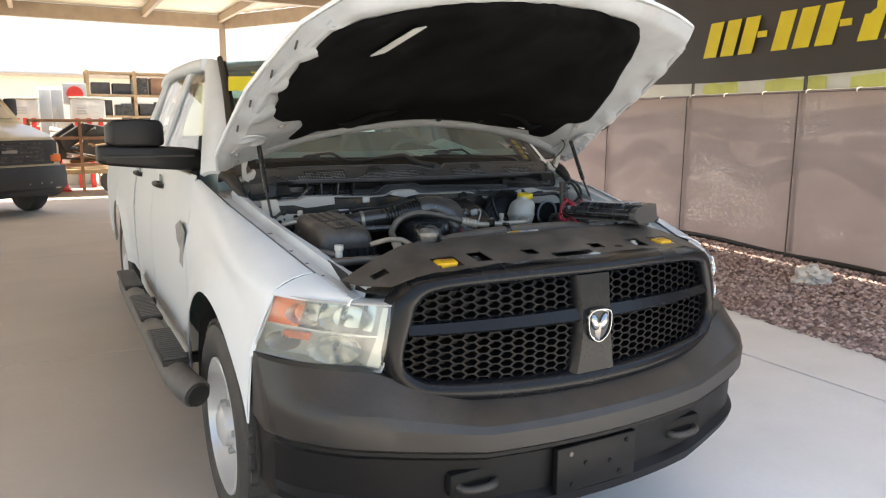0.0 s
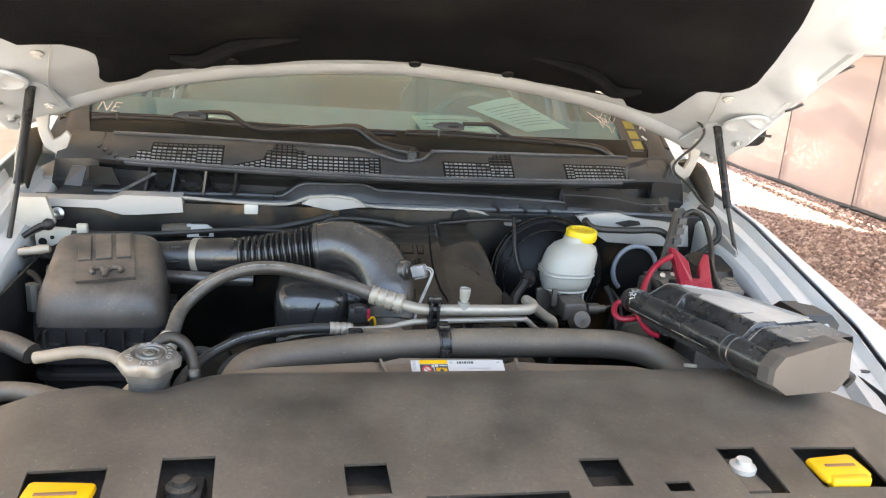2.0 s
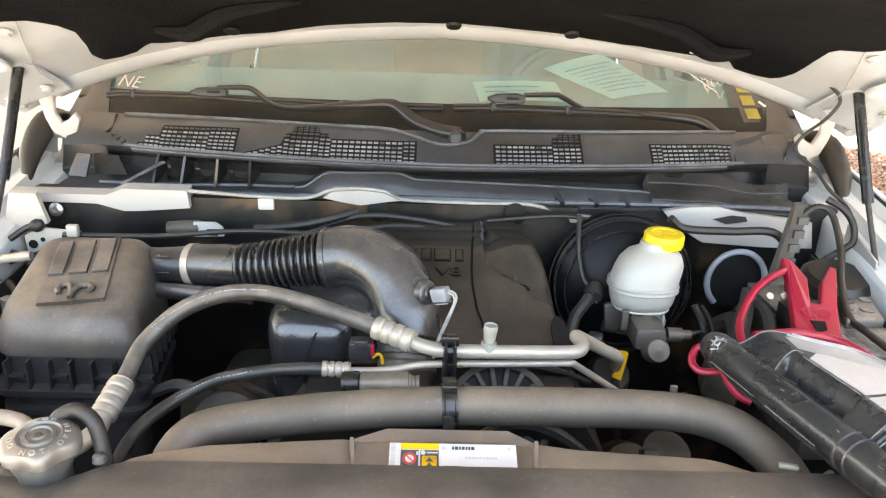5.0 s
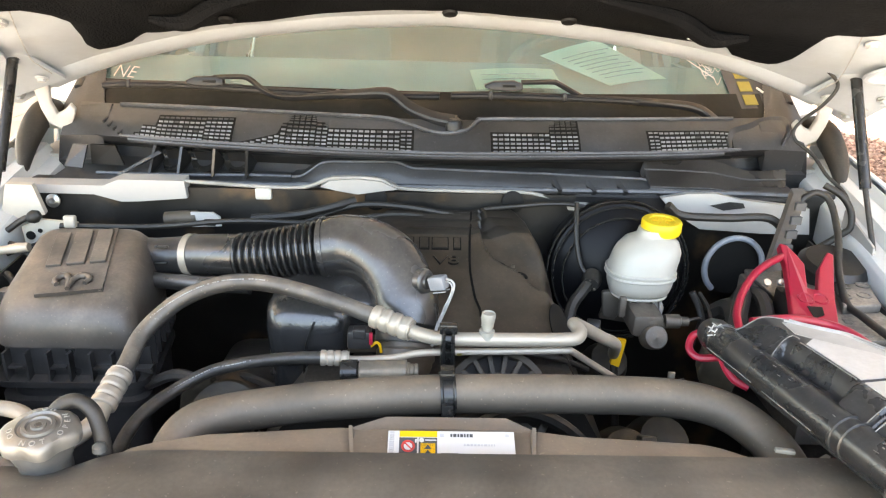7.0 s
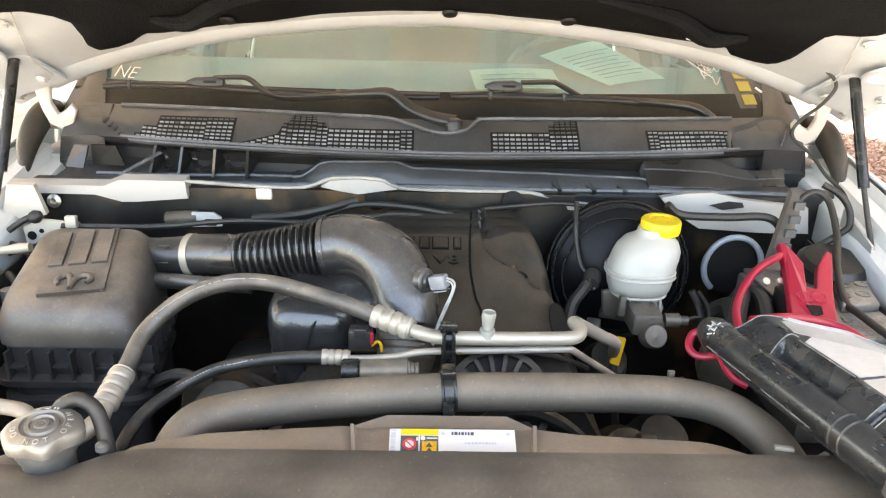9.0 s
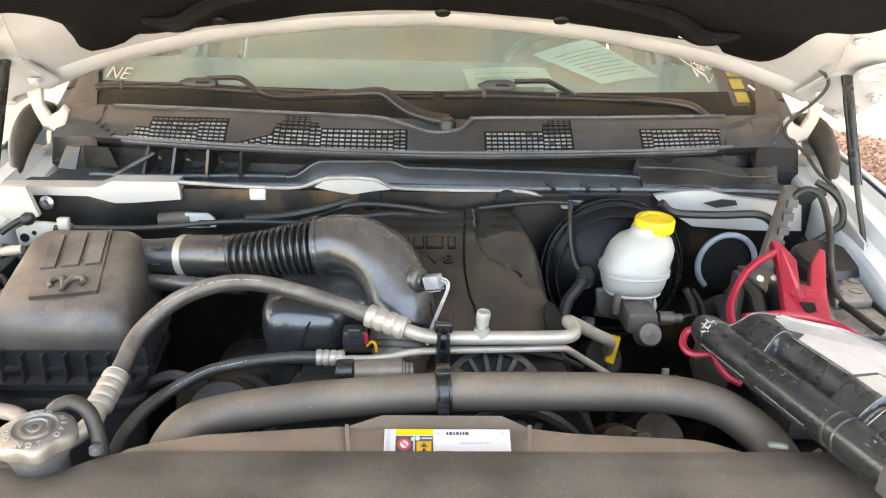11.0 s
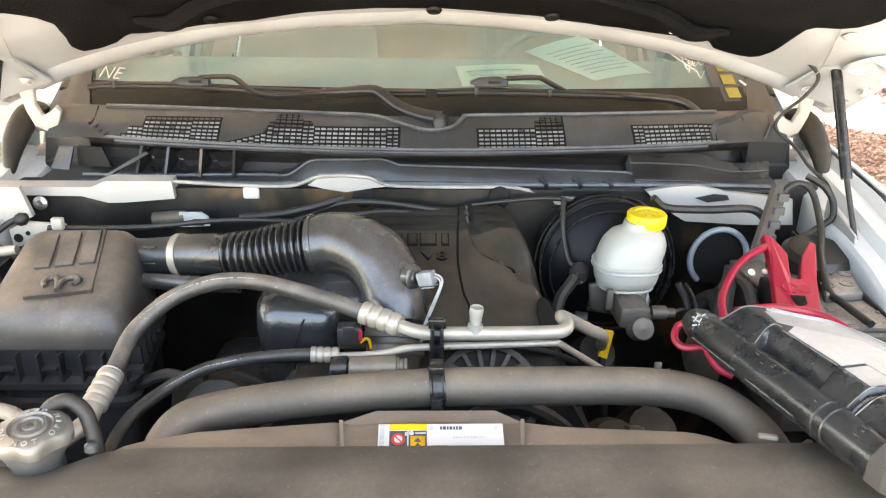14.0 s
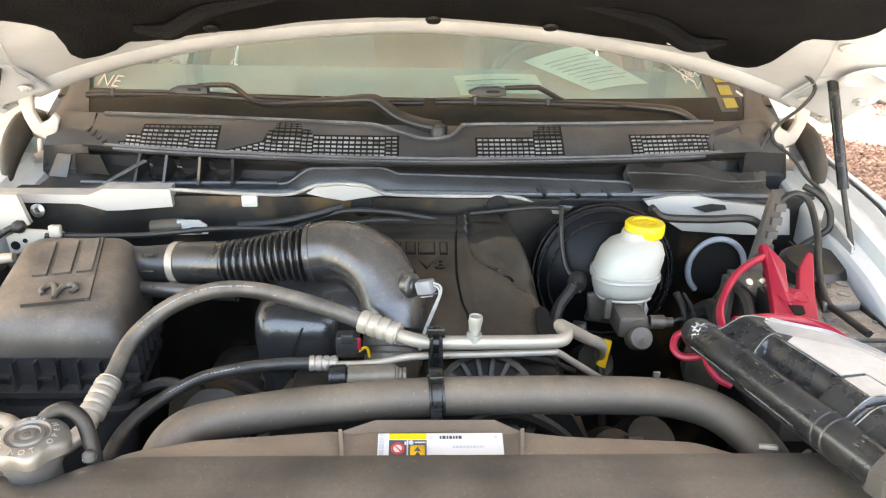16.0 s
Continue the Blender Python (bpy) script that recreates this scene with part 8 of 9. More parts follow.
# ---- brakes ----
part("brake_booster", lathe([(0.12, -0.06), (0.128, -0.02), (0.13, 0.0), (0.124, 0.012), (0.118, 0.014), (0.105, 0.03), (0.06, 0.042), (0.045, 0.05), (0.001, 0.05)], along((0.02, -1, 0.12), (0.335, 0.972, 1.115)), 48), mesh_plastic, truck, "round black brake booster")
for r, y in ((0.131, 0.957), (0.122, 0.948), (0.106, 0.936)):
    part("booster_ring", tube([V((0.335, y, 1.115)) + V((r * math.cos(a), 0.12 * r * math.sin(a), r * math.sin(a))) for a in [2 * math.pi * k / 40 for k in range(41)]], 0.0022, 6, per=1), clip_black, truck)
part("master_cylinder", tube([(0.345, 0.92, 1.10), (0.352, 0.86, 1.09), (0.361, 0.80, 1.078)], lambda t: interp(t, [(0, 0.028), (0.4, 0.022), (1, 0.021)]), 18), cast, truck, "grey cast master cylinder")
part("cylinder_flange", slab([(0.30, 0.915, 1.04), (0.31, 0.915, 1.09), (0.36, 0.915, 1.11), (0.40, 0.915, 1.09), (0.405, 0.915, 1.05), (0.36, 0.915, 1.03)], (0, 0.012, 0)), cast, truck)
part("cylinder_body", box((0.325, 0.795, 1.062), (0.378, 0.905, 1.104), 0.010), cast, truck)
part("cylinder_end", lathe([(0.020, -0.03), (0.0205, -0.004), (0.018, 0.0), (0.003, 0.001), (0.001, 0.002)], along((0.05, -0.85, 0.45), (0.361, 0.778, 1.074)), 22), cast, truck)
part("cylinder_ear", rounded(slab([(0.292, 0.885, 1.105), (0.325, 0.885, 1.110), (0.330, 0.885, 1.065), (0.318, 0.885, 1.050), (0.298, 0.885, 1.058)], (0, 0.012, 0)), 0.004), cast, truck)
for z, dx in ((1.083, -0.01),):
    part("brake_port", lathe([(0.012, 0), (0.012, 0.025), (0.008, 0.027), (0.008, 0.04)], along((1, 0, 0), (0.395 + dx, 0.82, z)), 10), cast, truck)
    part("brake_pipe", tube([(0.43 + dx, 0.82, z), (0.455 + dx, 0.825, z + 0.003), (0.462 + dx, 0.84, z - 0.02), (0.465 + dx, 0.86, z - 0.08)], 0.0035, 6), dark_metal, truck)


def reservoir():
    c = V((0.352, 0.880, 0))
    prof = [(0.60, 0.45, 1.0698), (0.64, 0.5, 1.0823), (0.66, 0.52, 1.108), (0.86, 0.75, 1.1130), (0.92, 0.88, 1.1220), (0.955, 0.95, 1.132), (0.97, 0.97, 1.1443), (0.985, 0.98, 1.1484), (0.985, 0.96, 1.1526), (0.97, 0.95, 1.1753), (0.93, 0.90, 1.190), (0.78, 0.76, 1.2040), (0.56, 0.56, 1.2110), (0.5, 0.5, 1.2140), (0.5, 0.5, 1.2240)]
    rings = []
    for wx, wy, z in prof:
        ring = []
        for k in range(32):
            a = 2 * math.pi * k / 32
            ca, sa = math.cos(a), math.sin(a)
            e = 0.78
            px = math.copysign(abs(ca) ** e, ca) * 0.0570 * wx
            py = math.copysign(abs(sa) ** e, sa) * 0.0515 * wy
            t = max(0.0, (z - 1.155) / 0.08)
            ring.append((c.x + px + 0.025 * min(1, t) + (0.012 if z < 1.108 else 0), c.y + py + 0.012 * min(1, t), z))
        rings.append(ring)
    r = part("brake_reservoir", loft(rings), reservoir_white, truck, "milky white brake fluid reservoir")
    m = Matrix.Translation((0.383, 0.896, 1.219)) @ Matrix.Rotation(0.05, 4, "X") @ Matrix.Scale(0.98, 4)
    cap = adopt(to_object("reservoir_cap", lathe([(0.033, -0.004), (0.0345, 0.0), (0.0345, 0.016), (0.032, 0.019), (0.022, 0.0195), (0.021, 0.0175), (0.001, 0.0175)], m, 36), yellow_plastic), r)
    cap["label"] = "yellow screw cap"
    for k in range(6):
        adopt(to_object("cap_mark", box((0.008, -0.001, 0.0175), (0.018, 0.001, 0.0185), m=m @ Matrix.Rotation(k * 1.047, 4, "Z")), clip_yellow, smooth=False), cap)
    for z, k in ((1.1463, 0.99), (1.1540, 0.985), (1.1110, 0.80)):
        adopt(to_object("mould_line", tube([(c.x + 0.058 * k * math.copysign(abs(math.cos(q)) ** 0.78, math.cos(q)), c.y + 0.0515 * k * math.copysign(abs(math.sin(q)) ** 0.78, math.sin(q)), z) for q in [2 * math.pi * i / 24 for i in range(25)]], 0.0024, 6, per=2), reservoir_white), r)
    for k in range(5):
        adopt(to_object("foot_rib", box((0.332 + 0.013 * k, 0.848, 1.083), (0.3345 + 0.013 * k, 0.862, 1.112)), reservoir_white, smooth=False), r)
    part("reservoir_strap", box((0.308, 0.825, 1.085), (0.320, 0.836, 1.122), 0.003), cast, truck)


reservoir()

# ---- battery and fuse box ----
bt = part("battery", box((0.555, 0.66, 0.95), (0.752, 0.95, 1.122), 0.008), battery_case, truck, "dusty black battery")
adopt(to_object("battery_top", box((0.562, 0.668, 1.122), (0.746, 0.944, 1.132), 0.004), battery_case), bt)
adopt(to_object("cap_strip", rounded(slab([(0.640, 0.752, 1.132), (0.706, 0.760, 1.132), (0.752, 0.905, 1.132), (0.700, 0.905, 1.132)], (0, 0, 0.016)), 0.004), battery_case), bt)
for k in range(3):
    for j in range(2):
        q = V((0.662, 0.790, 1.148)) + V((0.020, 0.040, 0)) * k + V((0.034, 0.004, 0)) * j
        adopt(to_object("vent_cap", lathe([(0.0115, 0), (0.0115, 0.002), (0.0085, 0.0022), (0.008, 0.0008), (0.001, 0.0008)], Matrix.Translation(q), 16), battery_case), bt)
adopt(to_object("terminal", lathe([(0.014, 0), (0.014, 0.012), (0.010, 0.013), (0.009, 0.024), (0.001, 0.024)], Matrix.Translation((0.600, 0.775, 1.132)), 14), cast), bt)
rng = random.Random(21)
for k in range(10):
    adopt(to_object("crust", lathe([(0.006, 0), (0.005, 0.003), (0.001, 0.004)], Matrix.Translation((rng.uniform(0.62, 0.72), rng.uniform(0.68, 0.745), 1.131)) @ Matrix.Diagonal((rng.uniform(0.6, 1.6), rng.uniform(0.6, 1.3), 1, 1)), 9), battery_case), bt)
part("fuse_box", loft([[(0.70, 0.56, z), (0.775, 0.56, z), (0.775, 0.66, z), (0.70, 0.66, z)] if z < 1.16 else [(0.71, 0.57, z), (0.765, 0.57, z), (0.765, 0.65, z), (0.71, 0.65, z)] for z in (1.05, 1.15, 1.165)]), black_plastic, truck)
part("hood_bumper", loft([[(0.655 + d, 0.475 + d, z), (0.72 - d, 0.475 + d, z), (0.72 - d, 0.56 - d, z), (0.655 + d, 0.56 - d, z)] for d, z in ((0.0, 1.08), (0.0, 1.135), (0.008, 1.158), (0.014, 1.16))]), black_plastic, truck)
part("washer_neck", lathe([(0.06, -0.1), (0.06, 0.0), (0.05, 0.01), (0.001, 0.012)], Matrix.Translation((0.70, 0.90, 1.16)) @ Matrix.Rotation(0.2, 4, "X"), 24), black_plastic, truck)
part("harness_loop", tube([V((0.540, 0.94, 1.135)) + V((0.052 * math.cos(a), 0.0, 0.056 * math.sin(a))) for a in [-0.3 + 0.36 * k for k in range(13)]], 0.0055, 10, per=3), opening_grey, truck)
part("harness_panel", lathe([(0.055, 0), (0.055, 0.004), (0.001, 0.004)], along((0, -1, 0), (0.540, 0.952, 1.135)), 24), void_black, truck)
part("slim_bracket", box((0.55, 0.74, 0.98), (0.57, 0.80, 1.16), 0.004), black_plastic, truck)

for pts, r, m in (([(-0.73, 0.86, 1.13), (-0.70, 0.83, 1.14), (-0.675, 0.80, 1.12), (-0.67, 0.76, 1.06)], 0.006, rubber),
                  ([(-0.74, 0.90, 1.15), (-0.70, 0.92, 1.16), (-0.66, 0.95, 1.15), (-0.60, 0.95, 1.13)], 0.004, rubber),
                  ([(0.50, 0.86, 1.08), (0.515, 0.83, 1.13), (0.525, 0.79, 1.145), (0.52, 0.74, 1.12), (0.50, 0.69, 1.07)], 0.011, rubber),
                  ([(0.47, 0.90, 1.10), (0.475, 0.86, 1.085), (0.468, 0.82, 1.06)], 0.004, dark_metal),
                  ([(-0.26, 0.74, 1.02), (-0.20, 0.70, 1.05), (-0.14, 0.66, 1.055), (-0.10, 0.63, 1.06)], 0.005, rubber),
                  ([(-0.36, 0.78, 0.98), (-0.30, 0.74, 1.01), (-0.25, 0.72, 1.0), (-0.18, 0.68, 0.97)], 0.008, rubber),
                  ([(0.06, 0.70, 1.10), (0.12, 0.68, 1.10), (0.19, 0.69, 1.08), (0.24, 0.73, 1.04)], 0.005, rubber)):
    part("cable", tube(pts, r, 8), m, truck)
for p, d, m in (((-0.675, 0.86, 1.13), (0.3, -0.6, 0.6), spoke_tan), ((-0.70, 0.90, 1.155), (0.6, -0.6, 0.3), black_plastic), ((0.262, 0.80, 1.075), (-0.2, -0.6, 0.7), black_plastic), ((0.465, 0.81, 1.055), (0, -0.8, 0.4), cast), ((0.30, 0.60, 1.0), (0, -0.8, 0.5), spoke_tan)):
    part("connector", box((-0.011, -0.008, 0.0), (0.011, 0.008, 0.03), 0.003, m=along(d, p)), m, truck)

# ---- jump starter lying over the bay ----


def jump_starter():
    js = thing("jump_starter", (0.40, 0.40, 1.17), "black portable jump starter with a grey end, lying across the bay", "jump starter")
    a, b = V((0.350, 0.562, 1.199)), V((0.416, 0.236, 1.212))
    d = (b - a).normalized()
    side = V((-d.y, d.x, 0)).normalized() * -1
    if side.x < 0:
        side = -side
    up = side.cross(d).normalized()
    if up.z < 0:
        up = -up
    L = (b - a).length

    def P(t, s, h):
        """t metres along from the far end, s metres across, h metres up."""
        return a + d * t + side * s + up * h
    # round carrying bar along the near edge
    bar = part("carry_bar", tube([P(t, 0, 0) for t in (0.0, 0.012, 0.1, 0.2, 0.26, L - 0.01, L)], lambda t: interp(t, [(0, 0.017), (0.1, 0.0215), (0.3, 0.0205), (1, 0.0205)]), 20, curved=False), jump_black, js, "scuffed black carrying bar")
    for t in (0.03, 0.245, 0.258):
        part("bar_ring", lathe([(0.0202, -0.002), (0.0222, -0.001), (0.0222, 0.001), (0.0202, 0.002)], along(d, P(t, 0, 0)), 24), jump_black, js)
    # case beside the bar: sloping front, flat top, deep grip recess and a second shoulder
    def ease(x):
        x = max(0.0, min(1.0, x))
        return x * x * (3 - 2 * x)

    def wide(t):
        return interp(t, [(0.030, 0.030), (0.042, 0.046), (0.055, 0.062), (0.070, 0.072), (0.109, 0.110), (0.153, 0.124), (0.25, 0.138), (0.33, 0.135)])

    def height(t, s):
        top = 0.036 - 0.019 * (1 - ease((t - 0.034) / 0.012)) + (0.0025 if 0.213 < t < 0.258 and s < 0.066 else 0.0)
        h = lerp(0.0165, top, ease(s / lerp(0.042, 0.030, ease((t - 0.2) / 0.03))))
        pit = ease((t - lerp(0.116, 0.102, min(1.0, s / 0.03))) / 0.006) * ease((lerp(0.222, 0.211, min(1.0, s / 0.03)) - t) / 0.004)
        h = lerp(h, lerp(0.0125, 0.036, ease((s - 0.020) / 0.017)), pit)
        groove = ease((t - 0.258) / 0.003) * ease((0.268 - t) / 0.003)
        h -= 0.007 * groove * (s > 0.006)
        return h

    def deck(u, v):
        t = lerp(0.032, L - 0.006, u)
        s = lerp(0.004, wide(t), v)
        return P(t, s, height(t, s))
    part("case", surface(deck, 150, 48), jump_black, js, "scuffed black moulded case", angle=28)
    skirt = [P(t, wide(t), height(t, wide(t))) for t in [lerp(0.032, L - 0.006, k / 30) for k in range(31)]]
    part("case_side", loft([[p, p + side * 0.004 - up * 0.012, p + side * 0.002 - up * 0.060, p - up * 0.058] for p in skirt]), jump_black, js)
    part("case_front", loft([[P(t, 0.004, 0.016), P(t, 0.0, -0.030), P(t, 0.02, -0.030), P(t, 0.03, 0.010)] for t in (0.034, 0.10, 0.2, L - 0.006)]), jump_black, js)
    # pale slabs carry the reflection seen on the flat top, round the real label
    part("top_sheen", slab([P(0.066, 0.052, 0.0362), P(0.098, 0.046, 0.0362), P(0.112, 0.058, 0.0362), P(0.165, 0.108, 0.0362), P(0.26, 0.125, 0.0362), P(0.26, 0.134, 0.0362), P(0.153, 0.120, 0.0362), P(0.109, 0.104, 0.0362), P(0.075, 0.070, 0.0362)], up * 0.0006), jump_sheen, js, "pale grey top of the case with its reflection painted on", smooth=False)
    part("label_panel", slab([P(0.124, 0.041, 0.0362), P(0.114, 0.057, 0.0362), P(0.165, 0.106, 0.0362), P(0.258, 0.123, 0.0362), P(0.258, 0.070, 0.0362), P(0.208, 0.069, 0.0362), P(0.207, 0.041, 0.0362)], up * 0.0012), jump_label, js, "worn silver-white label panel", smooth=False)
    part("block_sheen", slab([P(0.217, 0.036, 0.0387), P(0.255, 0.034, 0.0387), P(0.255, 0.064, 0.0387), P(0.217, 0.064, 0.0387)], up * 0.0006), jump_sheen, js, "pale grey block top with its reflection painted on", smooth=False)
    for k in range(2):
        part("edge_ridge", tube([P(t, wide(t) - 0.002 - 0.007 * k, 0.0368) for t in (0.062, 0.075, 0.09, 0.109, 0.13, 0.153, 0.2, 0.25)], 0.0016, 6, per=3), jump_sheen, js)
    # thin pale tubes on the edges: scratch wear and painted edge highlights
    rim = lambda pts, lift=0.0006: [P(t, s, height(t, s) + lift) for t, s in pts]
    worn = (rim([(0.040, 0.006), (0.042, 0.014), (0.0445, 0.024), (0.047, 0.04), (0.056, 0.058), (0.068, 0.068)]),
            rim([(0.046, 0.005), (0.07, 0.005), (0.10, 0.005)]), rim([(0.113, 0.006), (0.107, 0.016), (0.102, 0.028), (0.101, 0.040), (0.110, 0.043)]),
            rim([(0.118, 0.0375), (0.15, 0.0375), (0.205, 0.0375)]), rim([(0.122, 0.005), (0.16, 0.005), (0.19, 0.005), (0.214, 0.005)]),
            rim([(0.226, 0.005), (0.24, 0.005), (0.254, 0.005)]), rim([(0.257, 0.006), (0.2565, 0.03), (0.2565, 0.06)]), rim([(0.2695, 0.006), (0.2695, 0.03), (0.2695, 0.07)]), rim([(0.275, 0.005), (0.30, 0.005)]))
    for line in worn + ([P(0.03, -0.0200, -0.008), P(0.12, -0.0195, -0.008)], [P(0.14, -0.0195, -0.008), P(0.22, -0.0195, -0.008)], [P(0.012, -0.006, 0.0195), P(0.038, -0.006, 0.0205)]):
        part("worn_edge_shine", tube(line, 0.0007, 5, per=3), edge_wear_shine, js)
    rng = random.Random(31)
    for k in range(26):
        t, s = rng.uniform(0.05, 0.30), rng.uniform(-0.9, 0.75)
        q = P(t, 0, 0) + (up * math.cos(s) - side * math.sin(s)) * 0.0209
        part("scratch", tube([q, q + d * rng.uniform(0.001, 0.006) + side * rng.uniform(-0.001, 0.001)], rng.uniform(0.0002, 0.0005), 4, curved=False), edge_wear_shine, js)
    # grey octagonal end
    oct8 = [(-0.024, -0.012), (-0.023, 0.010), (-0.008, 0.026), (0.085, 0.040), (0.112, 0.036), (0.118, -0.014), (0.098, -0.034), (0.004, -0.030)]
    rings = []
    for t, k in ((L - 0.012, 1.0), (L + 0.006, 1.0), (L + 0.014, 0.97)):
        rings.append([P(t, 0.05 + (s - 0.05) * k, h * k) for s, h in oct8])
    part("end_cap", loft(rings), jump_grey, js, "plain grey end cap", smooth=False)
    part("end_hook", tube([P(L + 0.004, 0.118, -0.010), P(L + 0.01, 0.128, -0.018), P(L + 0.004, 0.124, -0.032)], 0.005, 6), jump_black, js)
    bmw = bmesh.new()
    rng = random.Random(3)
    for k in range(14):
        q = P(0.012 + 0.02 * rng.random(), -0.012 + 0.02 * rng.random(), 0.0)
        n = (q - P(0.02, 0, 0)).normalized() + up
        q = P(0.016 + 0.022 * rng.random(), 0, 0) + (up * rng.uniform(0.4, 1) - side * rng.uniform(0.2, 1)).normalized() * 0.0216
        e = V((rng.uniform(-1, 1), rng.uniform(-1, 1), rng.uniform(-1, 1))).normalized() * 0.006
        tube([q, q + e], 0.0009, 4, curved=False, bm=bmw)
    part("scuffs", bmw, grey_ink, js)
    # red clamp gripping the battery post, black clamp and both leads
    clamp = part("red_clamp", rounded(slab([(0.572, 0.856, 1.214), (0.584, 0.852, 1.212), (0.592, 0.831, 1.203), (0.597, 0.811, 1.195), (0.580, 0.758, 1.176), (0.594, 0.753, 1.175), (0.617, 0.803, 1.193), (0.646, 0.838, 1.207), (0.653, 0.831, 1.204), (0.616, 0.743, 1.172), (0.589, 0.668, 1.150), (0.556, 0.672, 1.151), (0.524, 0.676, 1.152), (0.546, 0.743, 1.171), (0.564, 0.806, 1.193)], (0, 0.008, -0.014)), 0.0025), red_plastic, js, "red plastic battery clamp", smooth=False)
    adopt(to_object("clamp_jaw", slab([(0.617, 0.803, 1.1925), (0.594, 0.753, 1.1745), (0.598, 0.752, 1.150), (0.622, 0.802, 1.165)], (0.006, 0, 0)), red_dark, smooth=False), clamp)
    adopt(to_object("clamp_hole", slab([(0.559, 0.713, 1.1645), (0.581, 0.711, 1.1640), (0.577, 0.694, 1.1590), (0.560, 0.688, 1.1570)], (0, -0.0006, 0.0014)), void_black, smooth=False), clamp)
    for x in (0.566, 0.588):
        adopt(to_object("clamp_pad", lathe([(0.013, 0), (0.0125, 0.002), (0.010, 0.0022), (0.009, 0.0008), (0.001, 0.001)], along((0, -0.30, 0.95), (x, 0.732, 1.1690)), 18), red_plastic), clamp)
    adopt(to_object("clamp_rivet", lathe([(0.007, 0), (0.006, 0.004), (0.001, 0.004)], along((0, -0.7, 0.7), (0.535, 0.80, 1.165)), 12), steel), clamp)
    adopt(to_object("clamp_rivet", lathe([(0.006, 0), (0.005, 0.004), (0.001, 0.004)], along((0, -0.7, 0.7), (0.552, 0.79, 1.170)), 12), steel), clamp)
    part("red_lead", tube([(0.574, 0.838, 1.198), (0.555, 0.822, 1.198), (0.532, 0.808, 1.193), (0.506, 0.79, 1.181), (0.479, 0.76, 1.162), (0.458, 0.72, 1.146), (0.452, 0.68, 1.13)], 0.0062, 10), red_plastic, js)
    part("red_lead", tube([(0.356, 0.578, 1.188), (0.340, 0.584, 1.180), (0.333, 0.574, 1.166), (0.341, 0.560, 1.160), (0.365, 0.555, 1.163)], 0.005, 8), red_plastic, js)
    part("red_lead", tube([(0.358, 0.535, 1.178), (0.362, 0.52, 1.166), (0.370, 0.508, 1.157), (0.384, 0.50, 1.152)], 0.005, 8), red_plastic, js)
    part("red_lead", tube([(0.44, 0.635, 1.176), (0.499, 0.645, 1.177), (0.549, 0.645, 1.170), (0.577, 0.625, 1.166), (0.60, 0.59, 1.155)], 0.0065, 10), red_plastic, js)
    bc = part("black_clamp", loft([[p + V((-0.014, 0, 0)), p + V((0.014, 0.004, 0)), p + V((0.012, 0.02, 0.006)), p + V((-0.012, 0.016, 0.006))] for p in (V((0.575, 0.86, 1.16)), V((0.60, 0.895, 1.195)), V((0.635, 0.945, 1.245)), V((0.65, 0.965, 1.268)))]), jump_grey, js, "grey-black battery clamp")
    for k in range(4):
        p = V((0.585, 0.86, 1.185)).lerp(V((0.645, 0.945, 1.272)), 0.15 + 0.22 * k)
        adopt(to_object("clamp_slot", box((-0.009, -0.004, -0.007), (0.009, 0.003, 0.007), m=Matrix.Translation(p)), ink, smooth=False), bc)
    part("black_lead", tube([(0.648, 0.962, 1.250), (0.659, 0.965, 1.263), (0.680, 0.965, 1.271), (0.698, 0.95, 1.257), (0.695, 0.90, 1.212), (0.672, 0.84, 1.176), (0.654, 0.77, 1.146), (0.652, 0.72, 1.146), (0.660, 0.66, 1.142)], 0.0062, 10), rubber, js)
    part("black_lead", tube([(0.70, 0.985, 1.280), (0.725, 0.97, 1.266), (0.742, 0.96, 1.243), (0.744, 0.95, 1.214), (0.730, 0.95, 1.198), (0.694, 0.95, 1.172), (0.662, 0.94, 1.162)], 0.0062, 10), rubber, js)


jump_starter()


